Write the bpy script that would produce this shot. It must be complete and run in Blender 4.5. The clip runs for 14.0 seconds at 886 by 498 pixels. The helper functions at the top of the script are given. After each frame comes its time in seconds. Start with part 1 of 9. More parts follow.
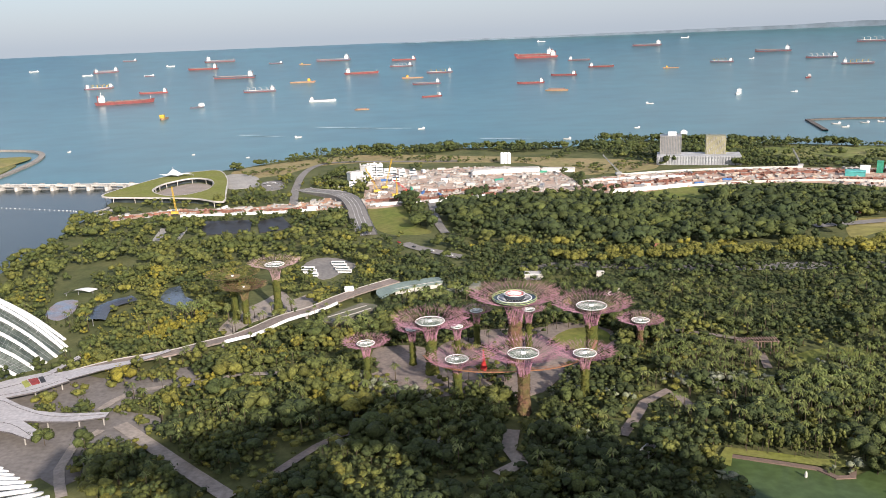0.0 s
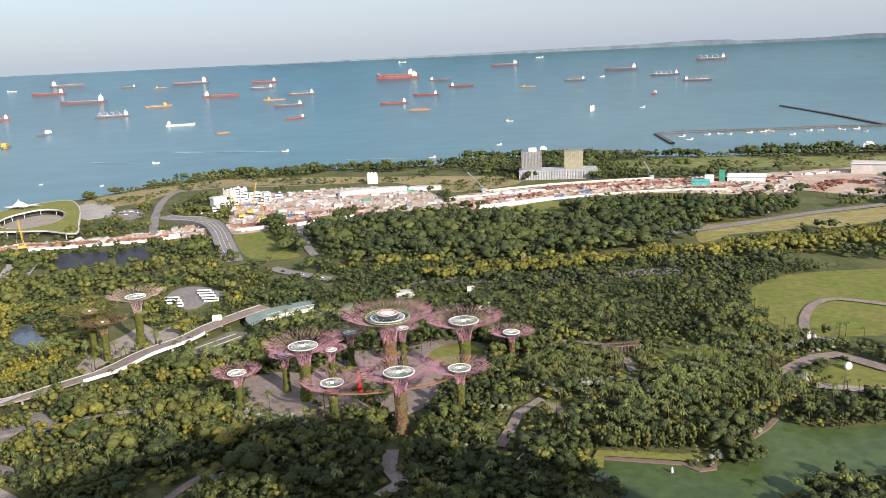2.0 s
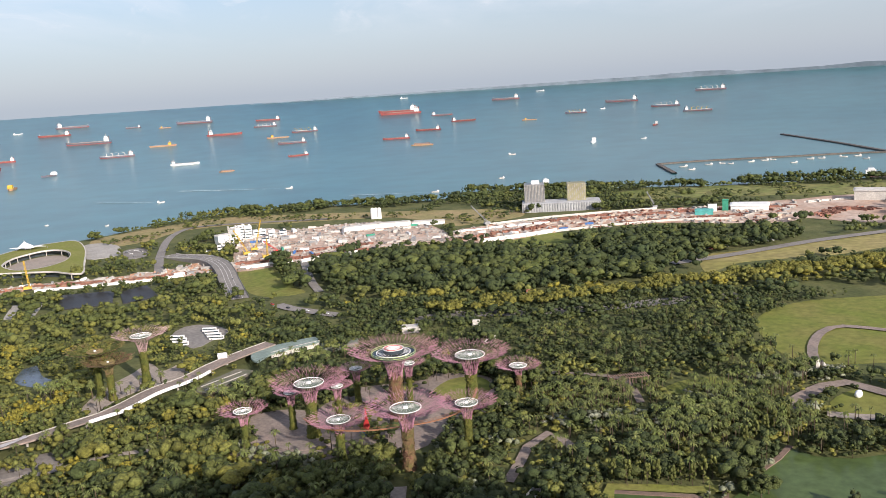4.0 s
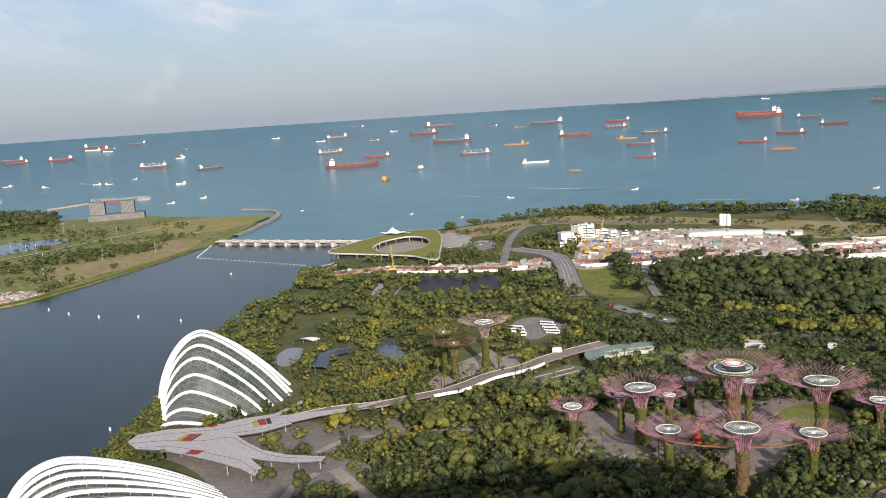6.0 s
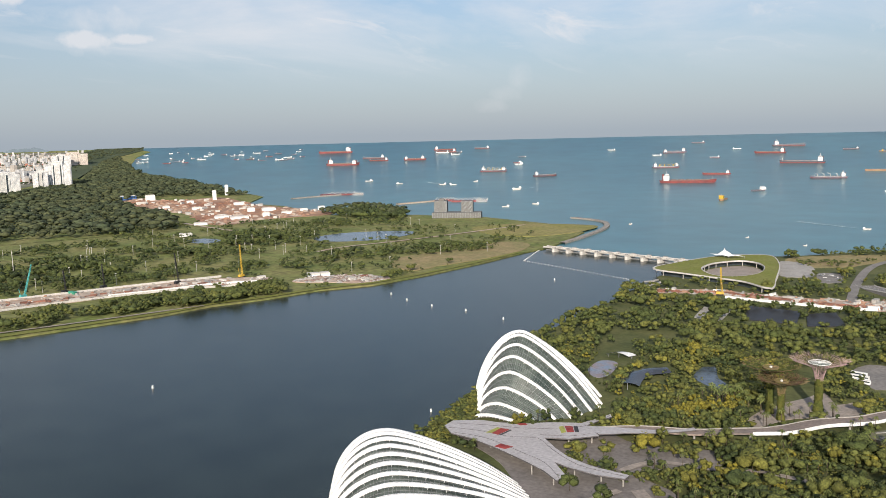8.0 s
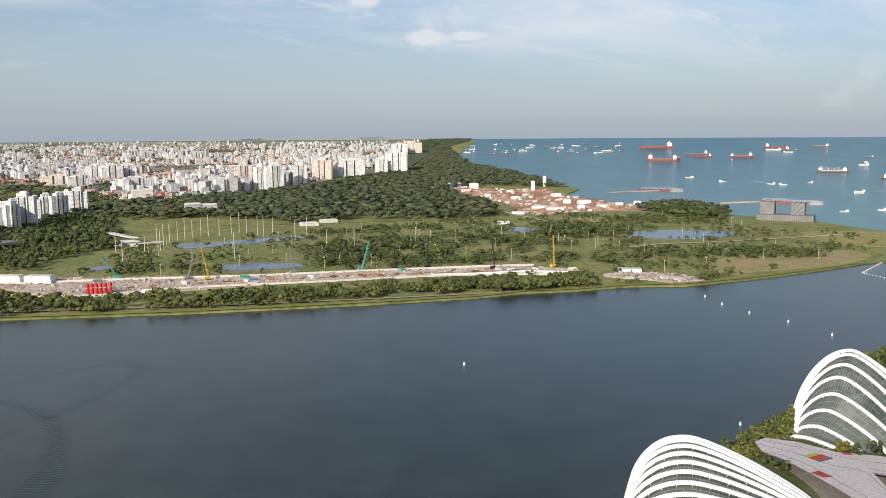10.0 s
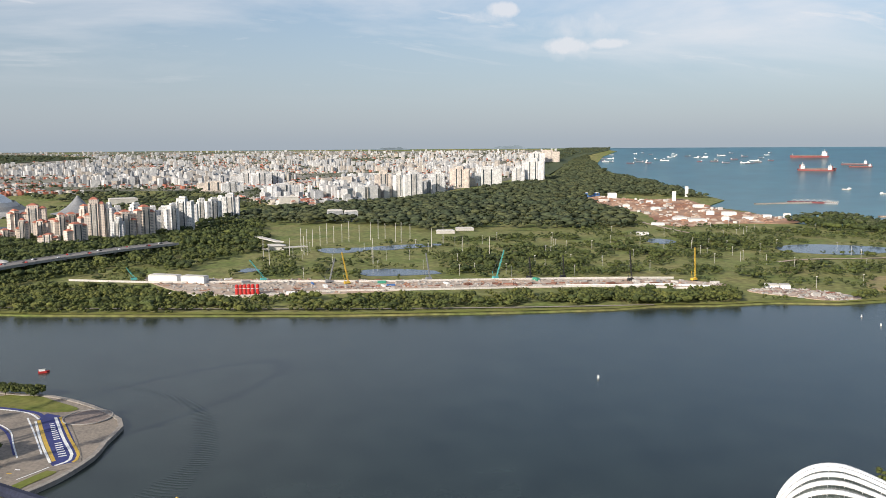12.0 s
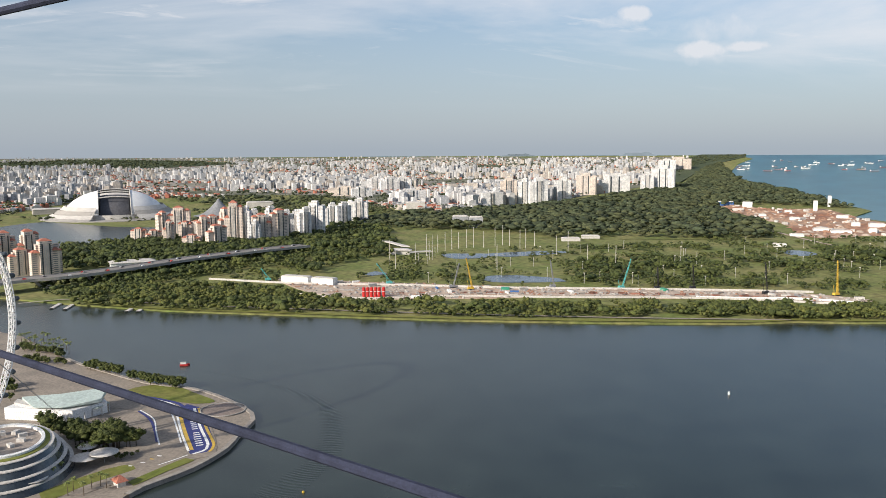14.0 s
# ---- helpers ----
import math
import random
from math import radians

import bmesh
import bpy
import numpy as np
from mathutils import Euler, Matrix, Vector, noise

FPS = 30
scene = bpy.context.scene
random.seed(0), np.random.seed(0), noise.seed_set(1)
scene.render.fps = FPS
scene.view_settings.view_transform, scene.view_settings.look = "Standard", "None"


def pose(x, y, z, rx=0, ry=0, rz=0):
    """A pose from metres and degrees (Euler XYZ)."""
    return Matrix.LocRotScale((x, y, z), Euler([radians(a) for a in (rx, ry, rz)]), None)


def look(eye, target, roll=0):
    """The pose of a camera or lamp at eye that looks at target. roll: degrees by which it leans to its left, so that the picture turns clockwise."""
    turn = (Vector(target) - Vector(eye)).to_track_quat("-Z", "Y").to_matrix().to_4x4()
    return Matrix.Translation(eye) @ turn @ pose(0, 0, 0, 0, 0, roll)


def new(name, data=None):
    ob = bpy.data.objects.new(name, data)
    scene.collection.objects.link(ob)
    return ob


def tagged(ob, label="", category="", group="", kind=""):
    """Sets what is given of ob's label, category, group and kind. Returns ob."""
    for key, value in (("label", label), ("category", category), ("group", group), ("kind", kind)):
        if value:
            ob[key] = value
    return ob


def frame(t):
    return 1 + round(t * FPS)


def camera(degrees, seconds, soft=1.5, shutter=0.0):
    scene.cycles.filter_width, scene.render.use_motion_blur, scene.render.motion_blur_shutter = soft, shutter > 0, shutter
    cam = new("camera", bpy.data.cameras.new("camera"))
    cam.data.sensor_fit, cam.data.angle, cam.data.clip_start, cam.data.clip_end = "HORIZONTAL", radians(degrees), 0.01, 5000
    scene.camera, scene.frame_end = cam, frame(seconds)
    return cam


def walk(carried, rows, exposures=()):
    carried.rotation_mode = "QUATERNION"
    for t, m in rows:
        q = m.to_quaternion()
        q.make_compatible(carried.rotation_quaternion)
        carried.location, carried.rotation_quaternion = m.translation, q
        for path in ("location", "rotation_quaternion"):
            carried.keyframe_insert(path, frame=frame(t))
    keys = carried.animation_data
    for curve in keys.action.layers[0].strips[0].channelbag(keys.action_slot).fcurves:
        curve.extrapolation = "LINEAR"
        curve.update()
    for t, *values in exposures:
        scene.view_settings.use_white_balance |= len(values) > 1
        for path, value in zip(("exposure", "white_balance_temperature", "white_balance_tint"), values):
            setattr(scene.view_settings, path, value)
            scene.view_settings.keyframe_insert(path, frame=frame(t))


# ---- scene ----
cam = camera(56.21, 14.0, soft=0.85)
EYE = 200.0
ROWS = [
    (0.0, -0.062, 0.078, 200.000, -0.00, -14.50, 2.16),
    (0.5, -0.062, 0.078, 200.000, -2.06, -14.24, 2.39),
    (1.0, -0.062, 0.078, 200.000, -4.36, -13.87, 2.51),
    (1.5, -0.062, 0.078, 200.000, -7.33, -13.57, 2.44),
    (2.0, -0.062, 0.078, 200.000, -9.31, -13.51, 2.53),
    (2.2, -0.062, 0.078, 200.000, -9.80, -13.48, 2.51),
    (2.6, -0.062, 0.078, 200.000, -10.86, -13.25, 2.62),
    (3.0, -0.062, 0.078, 200.000, -11.71, -12.73, 2.85),
    (3.4, -0.062, 0.078, 200.000, -11.79, -12.07, 3.14),
    (3.8, -0.062, 0.078, 200.000, -10.54, -11.44, 3.43),
    (4.1, -0.062, 0.078, 200.000, -8.41, -11.06, 3.61),
    (4.3, -0.062, 0.078, 200.000, -6.28, -10.90, 3.69),
    (4.5, -0.062, 0.078, 200.000, -2.95, -10.61, 3.92),
    (5.0, -0.062, 0.078, 200.000, 4.37, -10.18, 4.13),
    (5.5, -0.062, 0.078, 200.000, 9.04, -9.90, 4.10),
    (6.0, -0.062, 0.078, 200.000, 14.41, -9.62, 3.69),
    (6.5, -0.062, 0.078, 200.000, 19.94, -9.33, 3.31),
    (7.0, -0.062, 0.078, 200.000, 25.18, -8.86, 2.85),
    (7.5, -0.062, 0.078, 200.000, 30.83, -8.28, 2.07),
    (8.0, -0.062, 0.078, 200.000, 37.21, -7.83, 1.33),
    (8.5, -0.062, 0.078, 200.000, 43.08, -7.78, 0.95),
    (9.0, -0.062, 0.078, 200.000, 48.62, -7.98, 0.56),
    (9.2, -0.062, 0.078, 200.000, 51.08, -8.08, 0.40),
    (9.6, -0.062, 0.078, 200.000, 55.47, -8.05, 0.39),
    (10.0, -0.062, 0.078, 200.000, 58.86, -7.96, 0.36),
    (10.4, -0.062, 0.078, 200.000, 61.35, -7.86, 0.33),
    (10.8, -0.062, 0.078, 200.000, 63.06, -7.77, 0.30),
    (11.3, -0.062, 0.078, 200.000, 64.27, -7.72, 0.29),
    (11.5, -0.062, 0.078, 200.000, 64.57, -7.67, 0.31),
    (12.0, -0.059, 0.074, 200.000, 68.25, -7.29, 0.38),
    (12.5, -0.033, 0.042, 200.000, 71.96, -7.07, 0.16),
    (13.0, -0.021, 0.027, 200.000, 74.26, -7.02, 0.07),
    (13.5, -0.009, 0.012, 200.000, 75.49, -6.94, 0.10),
    (14.0, 0.001, -0.002, 200.000, 76.89, -6.80, 0.29),
]
walk(cam, [(t, pose(x, y, z, 90 + pitch, roll, yaw)) for t, x, y, z, yaw, pitch, roll in ROWS],
     [(0.0, 0.50, 6500, 15), (2.2, 0.58, 6500, 15), (4.3, 0.40, 6500, 16), (5.5, 0.20, 6500, 15), (7.5, 0.12, 6500, 12), (9.0, 0.15, 6500, 12), (14.0, 0.18, 6500, 12)])

# ---- world and sun: late afternoon, the sun behind the hotel ----
SUN_AZ, SUN_EL = 28.0, 24.0  # shadows fall towards this azimuth, turned to the left of +y
world = bpy.data.worlds.new("sky")
scene.world = world
world.use_nodes = True
wn, wl = world.node_tree.nodes, world.node_tree.links
wn.clear()
w_out = wn.new("ShaderNodeOutputWorld")
w_bg = wn.new("ShaderNodeBackground")
w_sky = wn.new("ShaderNodeTexSky")
w_sky.sky_type = "NISHITA"
w_sky.sun_disc = False
w_sky.sun_elevation = radians(SUN_EL)
sdx, sdy = math.sin(radians(SUN_AZ)), -math.cos(radians(SUN_AZ))
w_sky.sun_rotation = math.atan2(sdx, sdy)
w_sky.altitude = 200
w_sky.air_density, w_sky.dust_density, w_sky.ozone_density = 1.0, 1.6, 2.5
# thin cirrus and haze veils, laid out on a far plane overhead
w_co = wn.new("ShaderNodeTexCoord")
w_sep = wn.new("ShaderNodeSeparateXYZ")
wl.new(w_co.outputs["Generated"], w_sep.inputs[0])


def wmath(op, a, b=None, clamp=False):
    n = wn.new("ShaderNodeMath")
    n.operation, n.use_clamp = op, clamp
    for i, v in enumerate((a, b)):
        if v is None:
            continue
        if isinstance(v, (int, float)):
            n.inputs[i].default_value = v
        else:
            wl.new(v, n.inputs[i])
    return n.outputs[0]


w_h = wmath("MAXIMUM", w_sep.outputs["Z"], 0.0)
w_den = wmath("ADD", w_h, 0.13)
w_px = wmath("DIVIDE", w_sep.outputs["X"], w_den)
w_py = wmath("DIVIDE", w_sep.outputs["Y"], w_den)
w_comb = wn.new("ShaderNodeCombineXYZ")
wl.new(w_px, w_comb.inputs[0])
wl.new(w_py, w_comb.inputs[1])


def cloud_noise(scale, detail, rough, lo, hi, offset):
    mp = wn.new("ShaderNodeMapping")
    mp.inputs["Location"].default_value = offset
    mp.inputs["Rotation"].default_value = (0, 0, radians(25))
    mp.inputs["Scale"].default_value = (1.0, 0.45, 1.0)
    wl.new(w_comb.outputs[0], mp.inputs[0])
    n = wn.new("ShaderNodeTexNoise")
    n.inputs["Scale"].default_value, n.inputs["Detail"].default_value, n.inputs["Roughness"].default_value = scale, detail, rough
    n.inputs["Distortion"].default_value = 0.6
    wl.new(mp.outputs[0], n.inputs["Vector"])
    r = wn.new("ShaderNodeMapRange")
    r.inputs["From Min"].default_value, r.inputs["From Max"].default_value = lo, hi
    wl.new(n.outputs["Fac"], r.inputs["Value"])
    return r.outputs[0]


SKY_STRENGTH = 0.115
w_veil = cloud_noise(0.75, 8, 0.58, 0.43, 0.66, (2.3, 0.4, 0))
w_puff = cloud_noise(2.6, 9, 0.62, 0.58, 0.72, (5.1, 1.9, 0))
w_up = wn.new("ShaderNodeMapRange")
w_up.inputs["From Min"].default_value, w_up.inputs["From Max"].default_value = 0.04, 0.15
w_up.interpolation_type = "SMOOTHSTEP"
wl.new(w_h, w_up.inputs["Value"])
w_mask = wmath("MULTIPLY", wmath("ADD", wmath("MULTIPLY", w_veil, 0.78), wmath("MULTIPLY", w_puff, 0.60), clamp=True), w_up.outputs[0])
# single clouds: direction, half width and half height
w_fluff = wn.new("ShaderNodeTexNoise")
w_fluff.inputs["Scale"].default_value, w_fluff.inputs["Detail"].default_value, w_fluff.inputs["Roughness"].default_value = 24.0, 8, 0.58
wl.new(w_co.outputs["Generated"], w_fluff.inputs["Vector"])


def wdot(v):
    n = wn.new("ShaderNodeVectorMath")
    n.operation = "DOT_PRODUCT"
    n.inputs[1].default_value = v
    wl.new(w_co.outputs["Generated"], n.inputs[0])
    return n.outputs["Value"]


CLOUDS = [
    ((-0.892, 0.427, 0.153), 0.023, 0.011),
    ((-0.862, 0.494, 0.110), 0.037, 0.012),
    ((-0.833, 0.541, 0.112), 0.031, 0.008),
    ((-0.825, 0.549, 0.137), 0.089, 0.015),
    ((-0.831, 0.540, 0.131), 0.102, 0.020),
    ((-0.861, 0.498, 0.107), 0.051, 0.015),
    ((-0.898, 0.415, 0.145), 0.027, 0.010),
    ((-0.528, 0.847, 0.064), 0.022, 0.018),
    ((-0.545, 0.837, 0.048), 0.026, 0.014),
    ((-0.558, 0.829, 0.034), 0.024, 0.012),
    ((-0.826, 0.551, 0.114), 0.028, 0.010),
    ((-0.629, 0.769, 0.111), 0.120, 0.012),
    ((-0.684, 0.721, 0.108), 0.080, 0.010),
]
w_single = None
for n_, (d_, cw, ch) in enumerate(CLOUDS):
    d_ = Vector(d_).normalized()
    side_ = d_.cross(Vector((0, 0, 1))).normalized()
    up_ = side_.cross(d_)
    u_ = wmath("POWER", wmath("DIVIDE", wmath("ABSOLUTE", wdot(side_)), cw), 2.0)
    v_ = wmath("POWER", wmath("DIVIDE", wmath("ABSOLUTE", wdot(up_)), ch), 2.0)
    body = wmath("SUBTRACT", 1.0, wmath("ADD", u_, v_))
    body = wmath("ADD", wmath("MULTIPLY", body, 1.3 if n_ < 3 else 0.55), wmath("MULTIPLY", wmath("SUBTRACT", w_fluff.outputs["Fac"], 0.5), 4.0 if n_ < 3 else 2.0), clamp=True)
    body = wmath("MULTIPLY", body, wmath("GREATER_THAN", wdot(d_), 0.5))
    if n_ > 6:  # the fainter ones
        body = wmath("MULTIPLY", body, 0.42)
    w_single = body if w_single is None else wmath("MAXIMUM", w_single, body)
w_mask = wmath("MAXIMUM", w_mask, wmath("MULTIPLY", w_single, 0.72))
# the haze layer thickens towards the horizon
w_low = wn.new("ShaderNodeMapRange")
w_low.inputs["From Min"].default_value, w_low.inputs["From Max"].default_value = 0.0, 0.28
w_low.inputs["To Min"].default_value, w_low.inputs["To Max"].default_value = 0.72, 0.0
w_low.interpolation_type = "SMOOTHSTEP"
wl.new(w_h, w_low.inputs["Value"])
w_mul = wn.new("ShaderNodeMix")
w_mul.data_type, w_mul.blend_type = "RGBA", "MULTIPLY"
w_mul.inputs["Factor"].default_value = 1.0
wl.new(w_sky.outputs[0], w_mul.inputs["A"])
w_mul.inputs["B"].default_value = (SKY_STRENGTH, SKY_STRENGTH, SKY_STRENGTH, 1)
w_hz = wn.new("ShaderNodeMix")
w_hz.data_type = "RGBA"
wl.new(w_low.outputs[0], w_hz.inputs["Factor"])
wl.new(w_mul.outputs["Result"], w_hz.inputs["A"])
w_hz.inputs["B"].default_value = (0.390, 0.455, 0.530, 1)
w_cl = wn.new("ShaderNodeMix")
w_cl.data_type = "RGBA"
wl.new(w_mask, w_cl.inputs["Factor"])
wl.new(w_hz.outputs["Result"], w_cl.inputs["A"])
w_cl.inputs["B"].default_value = (0.74, 0.745, 0.76, 1)
wl.new(w_cl.outputs["Result"], w_bg.inputs["Color"])
w_bg.inputs["Strength"].default_value = 1.0
wl.new(w_bg.outputs[0], w_out.inputs[0])

sun_data = bpy.data.lights.new("sun", "SUN")
sun_data.energy, sun_data.angle, sun_data.color = 5.0, radians(0.6), (1.0, 0.91, 0.78)
sun = new("sun", sun_data)
sun.matrix_world = look((0, 0, 900), (-sdx * math.cos(radians(SUN_EL)), -sdy * math.cos(radians(SUN_EL)), 900 - math.sin(radians(SUN_EL))))

# ---- materials ----


def material(name, c1, c2=None, rough=0.8, scale=0.2, bump=0.0, bscale=None, metal=0.0, spec=0.3, fine=None, island=0.0, tone=None, detail=5, thing=0.0, fleck=0.2, level=False, ramp=None):
    """Two colours mixed by noise at two scales, with fine relief. island: lightness spread between loose pieces; thing: between objects."""
    m = bpy.data.materials.new(name)
    m.use_nodes = True
    nt = m.node_tree
    nd, ln = nt.nodes, nt.links
    b = nd["Principled BSDF"]
    b.inputs["Roughness"].default_value, b.inputs["Metallic"].default_value = rough, metal
    b.inputs["Specular IOR Level"].default_value = spec
    geo = nd.new("ShaderNodeNewGeometry")

    def nz(s, d=detail):
        n = nd.new("ShaderNodeTexNoise")
        n.inputs["Scale"].default_value, n.inputs["Detail"].default_value = s, d
        ln.new(geo.outputs["Position"], n.inputs["Vector"])
        return n.outputs["Fac"]

    def mixc(f, a, bcol, mode="MIX"):
        n = nd.new("ShaderNodeMix")
        n.data_type, n.blend_type = "RGBA", mode
        for key, v in (("Factor", f), ("A", a), ("B", bcol)):
            if isinstance(v, (int, float)):
                n.inputs[key].default_value = v
            elif isinstance(v, tuple):
                n.inputs[key].default_value = (*v[:3], 1)
            else:
                ln.new(v, n.inputs[key])
        return n.outputs["Result"]

    def rng(v, lo, hi, a=0.0, c=1.0):
        n = nd.new("ShaderNodeMapRange")
        for key, x in (("From Min", lo), ("From Max", hi), ("To Min", a), ("To Max", c)):
            n.inputs[key].default_value = x
        ln.new(v, n.inputs["Value"])
        return n.outputs[0]

    c2 = c2 or tuple(x * 0.75 for x in c1)
    col = mixc(rng(nz(scale), 0.35, 0.65), c1, c2)
    if tone:
        at = nd.new("ShaderNodeAttribute")
        at.attribute_name = "tone"
        col2 = mixc(rng(nz(scale), 0.35, 0.65), tone, tuple(x * 0.8 for x in tone))
        col = mixc(at.outputs["Fac"], col, col2)
    if ramp:  # one colour for each tree by tone: dark to yellow-leaved species, and lit patches
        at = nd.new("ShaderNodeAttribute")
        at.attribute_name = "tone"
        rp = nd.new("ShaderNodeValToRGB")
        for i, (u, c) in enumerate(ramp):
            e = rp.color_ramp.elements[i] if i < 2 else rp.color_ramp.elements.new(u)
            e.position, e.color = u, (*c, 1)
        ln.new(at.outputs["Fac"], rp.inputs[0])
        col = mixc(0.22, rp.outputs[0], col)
    fs = fine or scale * 9
    col = mixc(1.0, col, mixc(rng(nz(fs, 3), 0.3, 0.7), (1 - fleck, 1 - fleck, 1 - fleck), (1 + fleck, 1 + fleck, 1 + fleck)), "MULTIPLY")
    if island:
        lo, hi = 1 - island, 1 + island
        col = mixc(1.0, col, mixc(geo.outputs["Random Per Island"], (lo, lo, lo), (hi, hi, hi)), "MULTIPLY")
    if thing:
        oi = nd.new("ShaderNodeObjectInfo")
        lo, hi = 1 - thing, 1 + thing
        col = mixc(1.0, col, mixc(oi.outputs["Random"], (lo, lo, lo), (hi, hi, hi)), "MULTIPLY")
    ln.new(col, b.inputs["Base Color"])
    if bump:
        bp = nd.new("ShaderNodeBump")
        bp.inputs["Strength"].default_value = bump
        bp.inputs["Distance"].default_value = 1.0
        ln.new(nz(bscale or fs, 6), bp.inputs["Height"])
        if level:  # still water lies level everywhere
            up = nd.new("ShaderNodeCombineXYZ")
            up.inputs[2].default_value = 1.0
            ln.new(up.outputs[0], bp.inputs["Normal"])
        ln.new(bp.outputs[0], b.inputs["Normal"])
    return m


SEA = material("sea_water", (0.050, 0.152, 0.168), (0.040, 0.128, 0.148), 0.29, 0.0022, 0.12, 0.06, spec=0.42, fine=0.011, level=True)
BAY = material("reservoir_water", (0.030, 0.040, 0.035), (0.025, 0.034, 0.029), 0.24, 0.006, 0.05, 0.09, spec=0.25, fine=0.03)
POND = material("pond_water", (0.075, 0.110, 0.038), (0.062, 0.096, 0.036), 0.25, 0.02, 0.02, 0.3, spec=0.15)
LAKE = material("golf_pond_water", (0.075, 0.10, 0.13), None, 0.2, 0.02, 0.02, 0.2, spec=0.5)
SOIL = material("undergrowth", (0.065, 0.080, 0.026), (0.115, 0.120, 0.045), 0.95, 0.03, 0.4, 0.6)
TURF = material("turf", (0.128, 0.160, 0.042), (0.200, 0.190, 0.072), 0.95, 0.014, 0.15, 0.8, fine=0.10, fleck=0.35)
LAWN = material("lawn", (0.130, 0.160, 0.028), (0.170, 0.165, 0.045), 0.95, 0.025, 0.15, 0.8, fine=0.2)
MEADOW = material("olive_meadow", (0.215, 0.205, 0.060), (0.265, 0.225, 0.095), 0.95, 0.012, 0.15, 0.8, fine=0.12, fleck=0.25)
DRYGRASS = material("dry_grass", (0.29, 0.225, 0.115), (0.22, 0.20, 0.085), 0.95, 0.02, 0.15, 0.8)
BANK = material("grass_bank", (0.165, 0.185, 0.034), (0.195, 0.195, 0.055), 0.95, 0.04, 0.15, 0.8)
DIRT = material("bare_earth", (0.47, 0.38, 0.32), (0.40, 0.27, 0.20), 0.95, 0.02, 0.4, 0.4, fine=0.15)
RUST = material("rusty_steel", (0.24, 0.105, 0.075), (0.17, 0.095, 0.072), 0.9, 0.2, island=0.4)
CITYGROUND = material("city_ground", (0.25, 0.24, 0.21), (0.10, 0.115, 0.07), 0.95, 0.004, fine=0.02, fleck=0.4)
COURT = material("court_paving", (0.205, 0.185, 0.17), (0.165, 0.15, 0.14), 0.9, 0.04, 0.1, 1.5)
REDDIRT = material("laterite", (0.27, 0.135, 0.085), (0.35, 0.24, 0.17), 0.95, 0.006, 0.4, 0.1, fine=0.04)
PALEDIRT = material("graded_sand", (0.46, 0.39, 0.32), (0.40, 0.29, 0.22), 0.95, 0.015, 0.3, 0.2)
ASPHALT = material("asphalt", (0.235, 0.220, 0.205), (0.19, 0.18, 0.17), 0.9, 0.04, 0.1, 2.0)
TRACK = material("race_tarmac", (0.285, 0.245, 0.200), (0.220, 0.192, 0.160), 0.9, 0.05, 0.1, 2.0)
PAVING = material("paving", (0.27, 0.215, 0.185), (0.19, 0.16, 0.14), 0.85, 0.06, 0.1, 1.5)
PALEPAVE = material("pale_paving", (0.33, 0.285, 0.245), (0.27, 0.235, 0.205), 0.85, 0.05, 0.1, 1.5)
CONCRETE = material("concrete", (0.38, 0.36, 0.33), (0.31, 0.30, 0.28), 0.85, 0.05, 0.1, 1.0)
OFFWHITE = material("offwhite_concrete", (0.56, 0.54, 0.50), (0.48, 0.46, 0.43), 0.75, 0.08, 0.05, 1.0)
WHITE = material("white_paint", (0.80, 0.80, 0.78), (0.70, 0.71, 0.70), 0.45, 0.1, 0.0)
RIBWHITE = material("white_steel", (0.82, 0.82, 0.80), (0.76, 0.76, 0.75), 0.4, 0.06, 0.0, spec=0.4)
GLASS = material("dome_glass", (0.045, 0.062, 0.056), (0.105, 0.125, 0.110), 0.3, 0.07, 0.0, spec=0.3, fine=0.4, fleck=0.4)
DARKGLASS = material("dark_glass", (0.035, 0.045, 0.055), (0.06, 0.075, 0.085), 0.2, 0.08, 0.0, spec=0.6)
CANOPY = material("zinc_roof", (0.43, 0.41, 0.41), (0.385, 0.365, 0.365), 0.55, 0.05, 0.05, 0.5, spec=0.4)
SEAM = material("roof_seam", (0.13, 0.12, 0.12), None, 0.7, 0.2)
SOLAR = material("solar_cells", (0.030, 0.035, 0.045), (0.045, 0.05, 0.065), 0.25, 0.08, spec=0.6)
BLACK = material("black_panel", (0.022, 0.022, 0.024), (0.032, 0.032, 0.034), 0.5, 0.1)
STEEL = material("grey_steel", (0.30, 0.31, 0.32), None, 0.5, 0.2, metal=0.3)
BARK = material("bark", (0.11, 0.085, 0.055), (0.07, 0.055, 0.04), 0.95, 0.5)
LEAF = material("foliage", (0.045, 0.062, 0.020), (0.098, 0.110, 0.032), 0.75, 0.03, 1.0, 1.1, island=0.30, fine=0.9, spec=0.25, fleck=0.40,
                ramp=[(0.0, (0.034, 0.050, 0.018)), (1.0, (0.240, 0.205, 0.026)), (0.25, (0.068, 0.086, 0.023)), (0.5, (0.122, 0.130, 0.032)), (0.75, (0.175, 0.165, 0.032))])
FARLEAF = material("distant_foliage", (0.040, 0.054, 0.030), (0.056, 0.070, 0.038), 0.9, 0.008, 0.3, 0.15, island=0.3, tone=(0.090, 0.098, 0.044), fine=0.22, spec=0.2, fleck=0.4)
PALMLEAF = material("palm_fronds", (0.105, 0.135, 0.034), (0.155, 0.170, 0.055), 0.6, 0.1, island=0.35, fine=0.5, spec=0.3)
PALELEAF = material("silver_foliage", (0.15, 0.17, 0.10), (0.22, 0.23, 0.17), 0.8, 0.1, 0.4, 0.9, island=0.35)
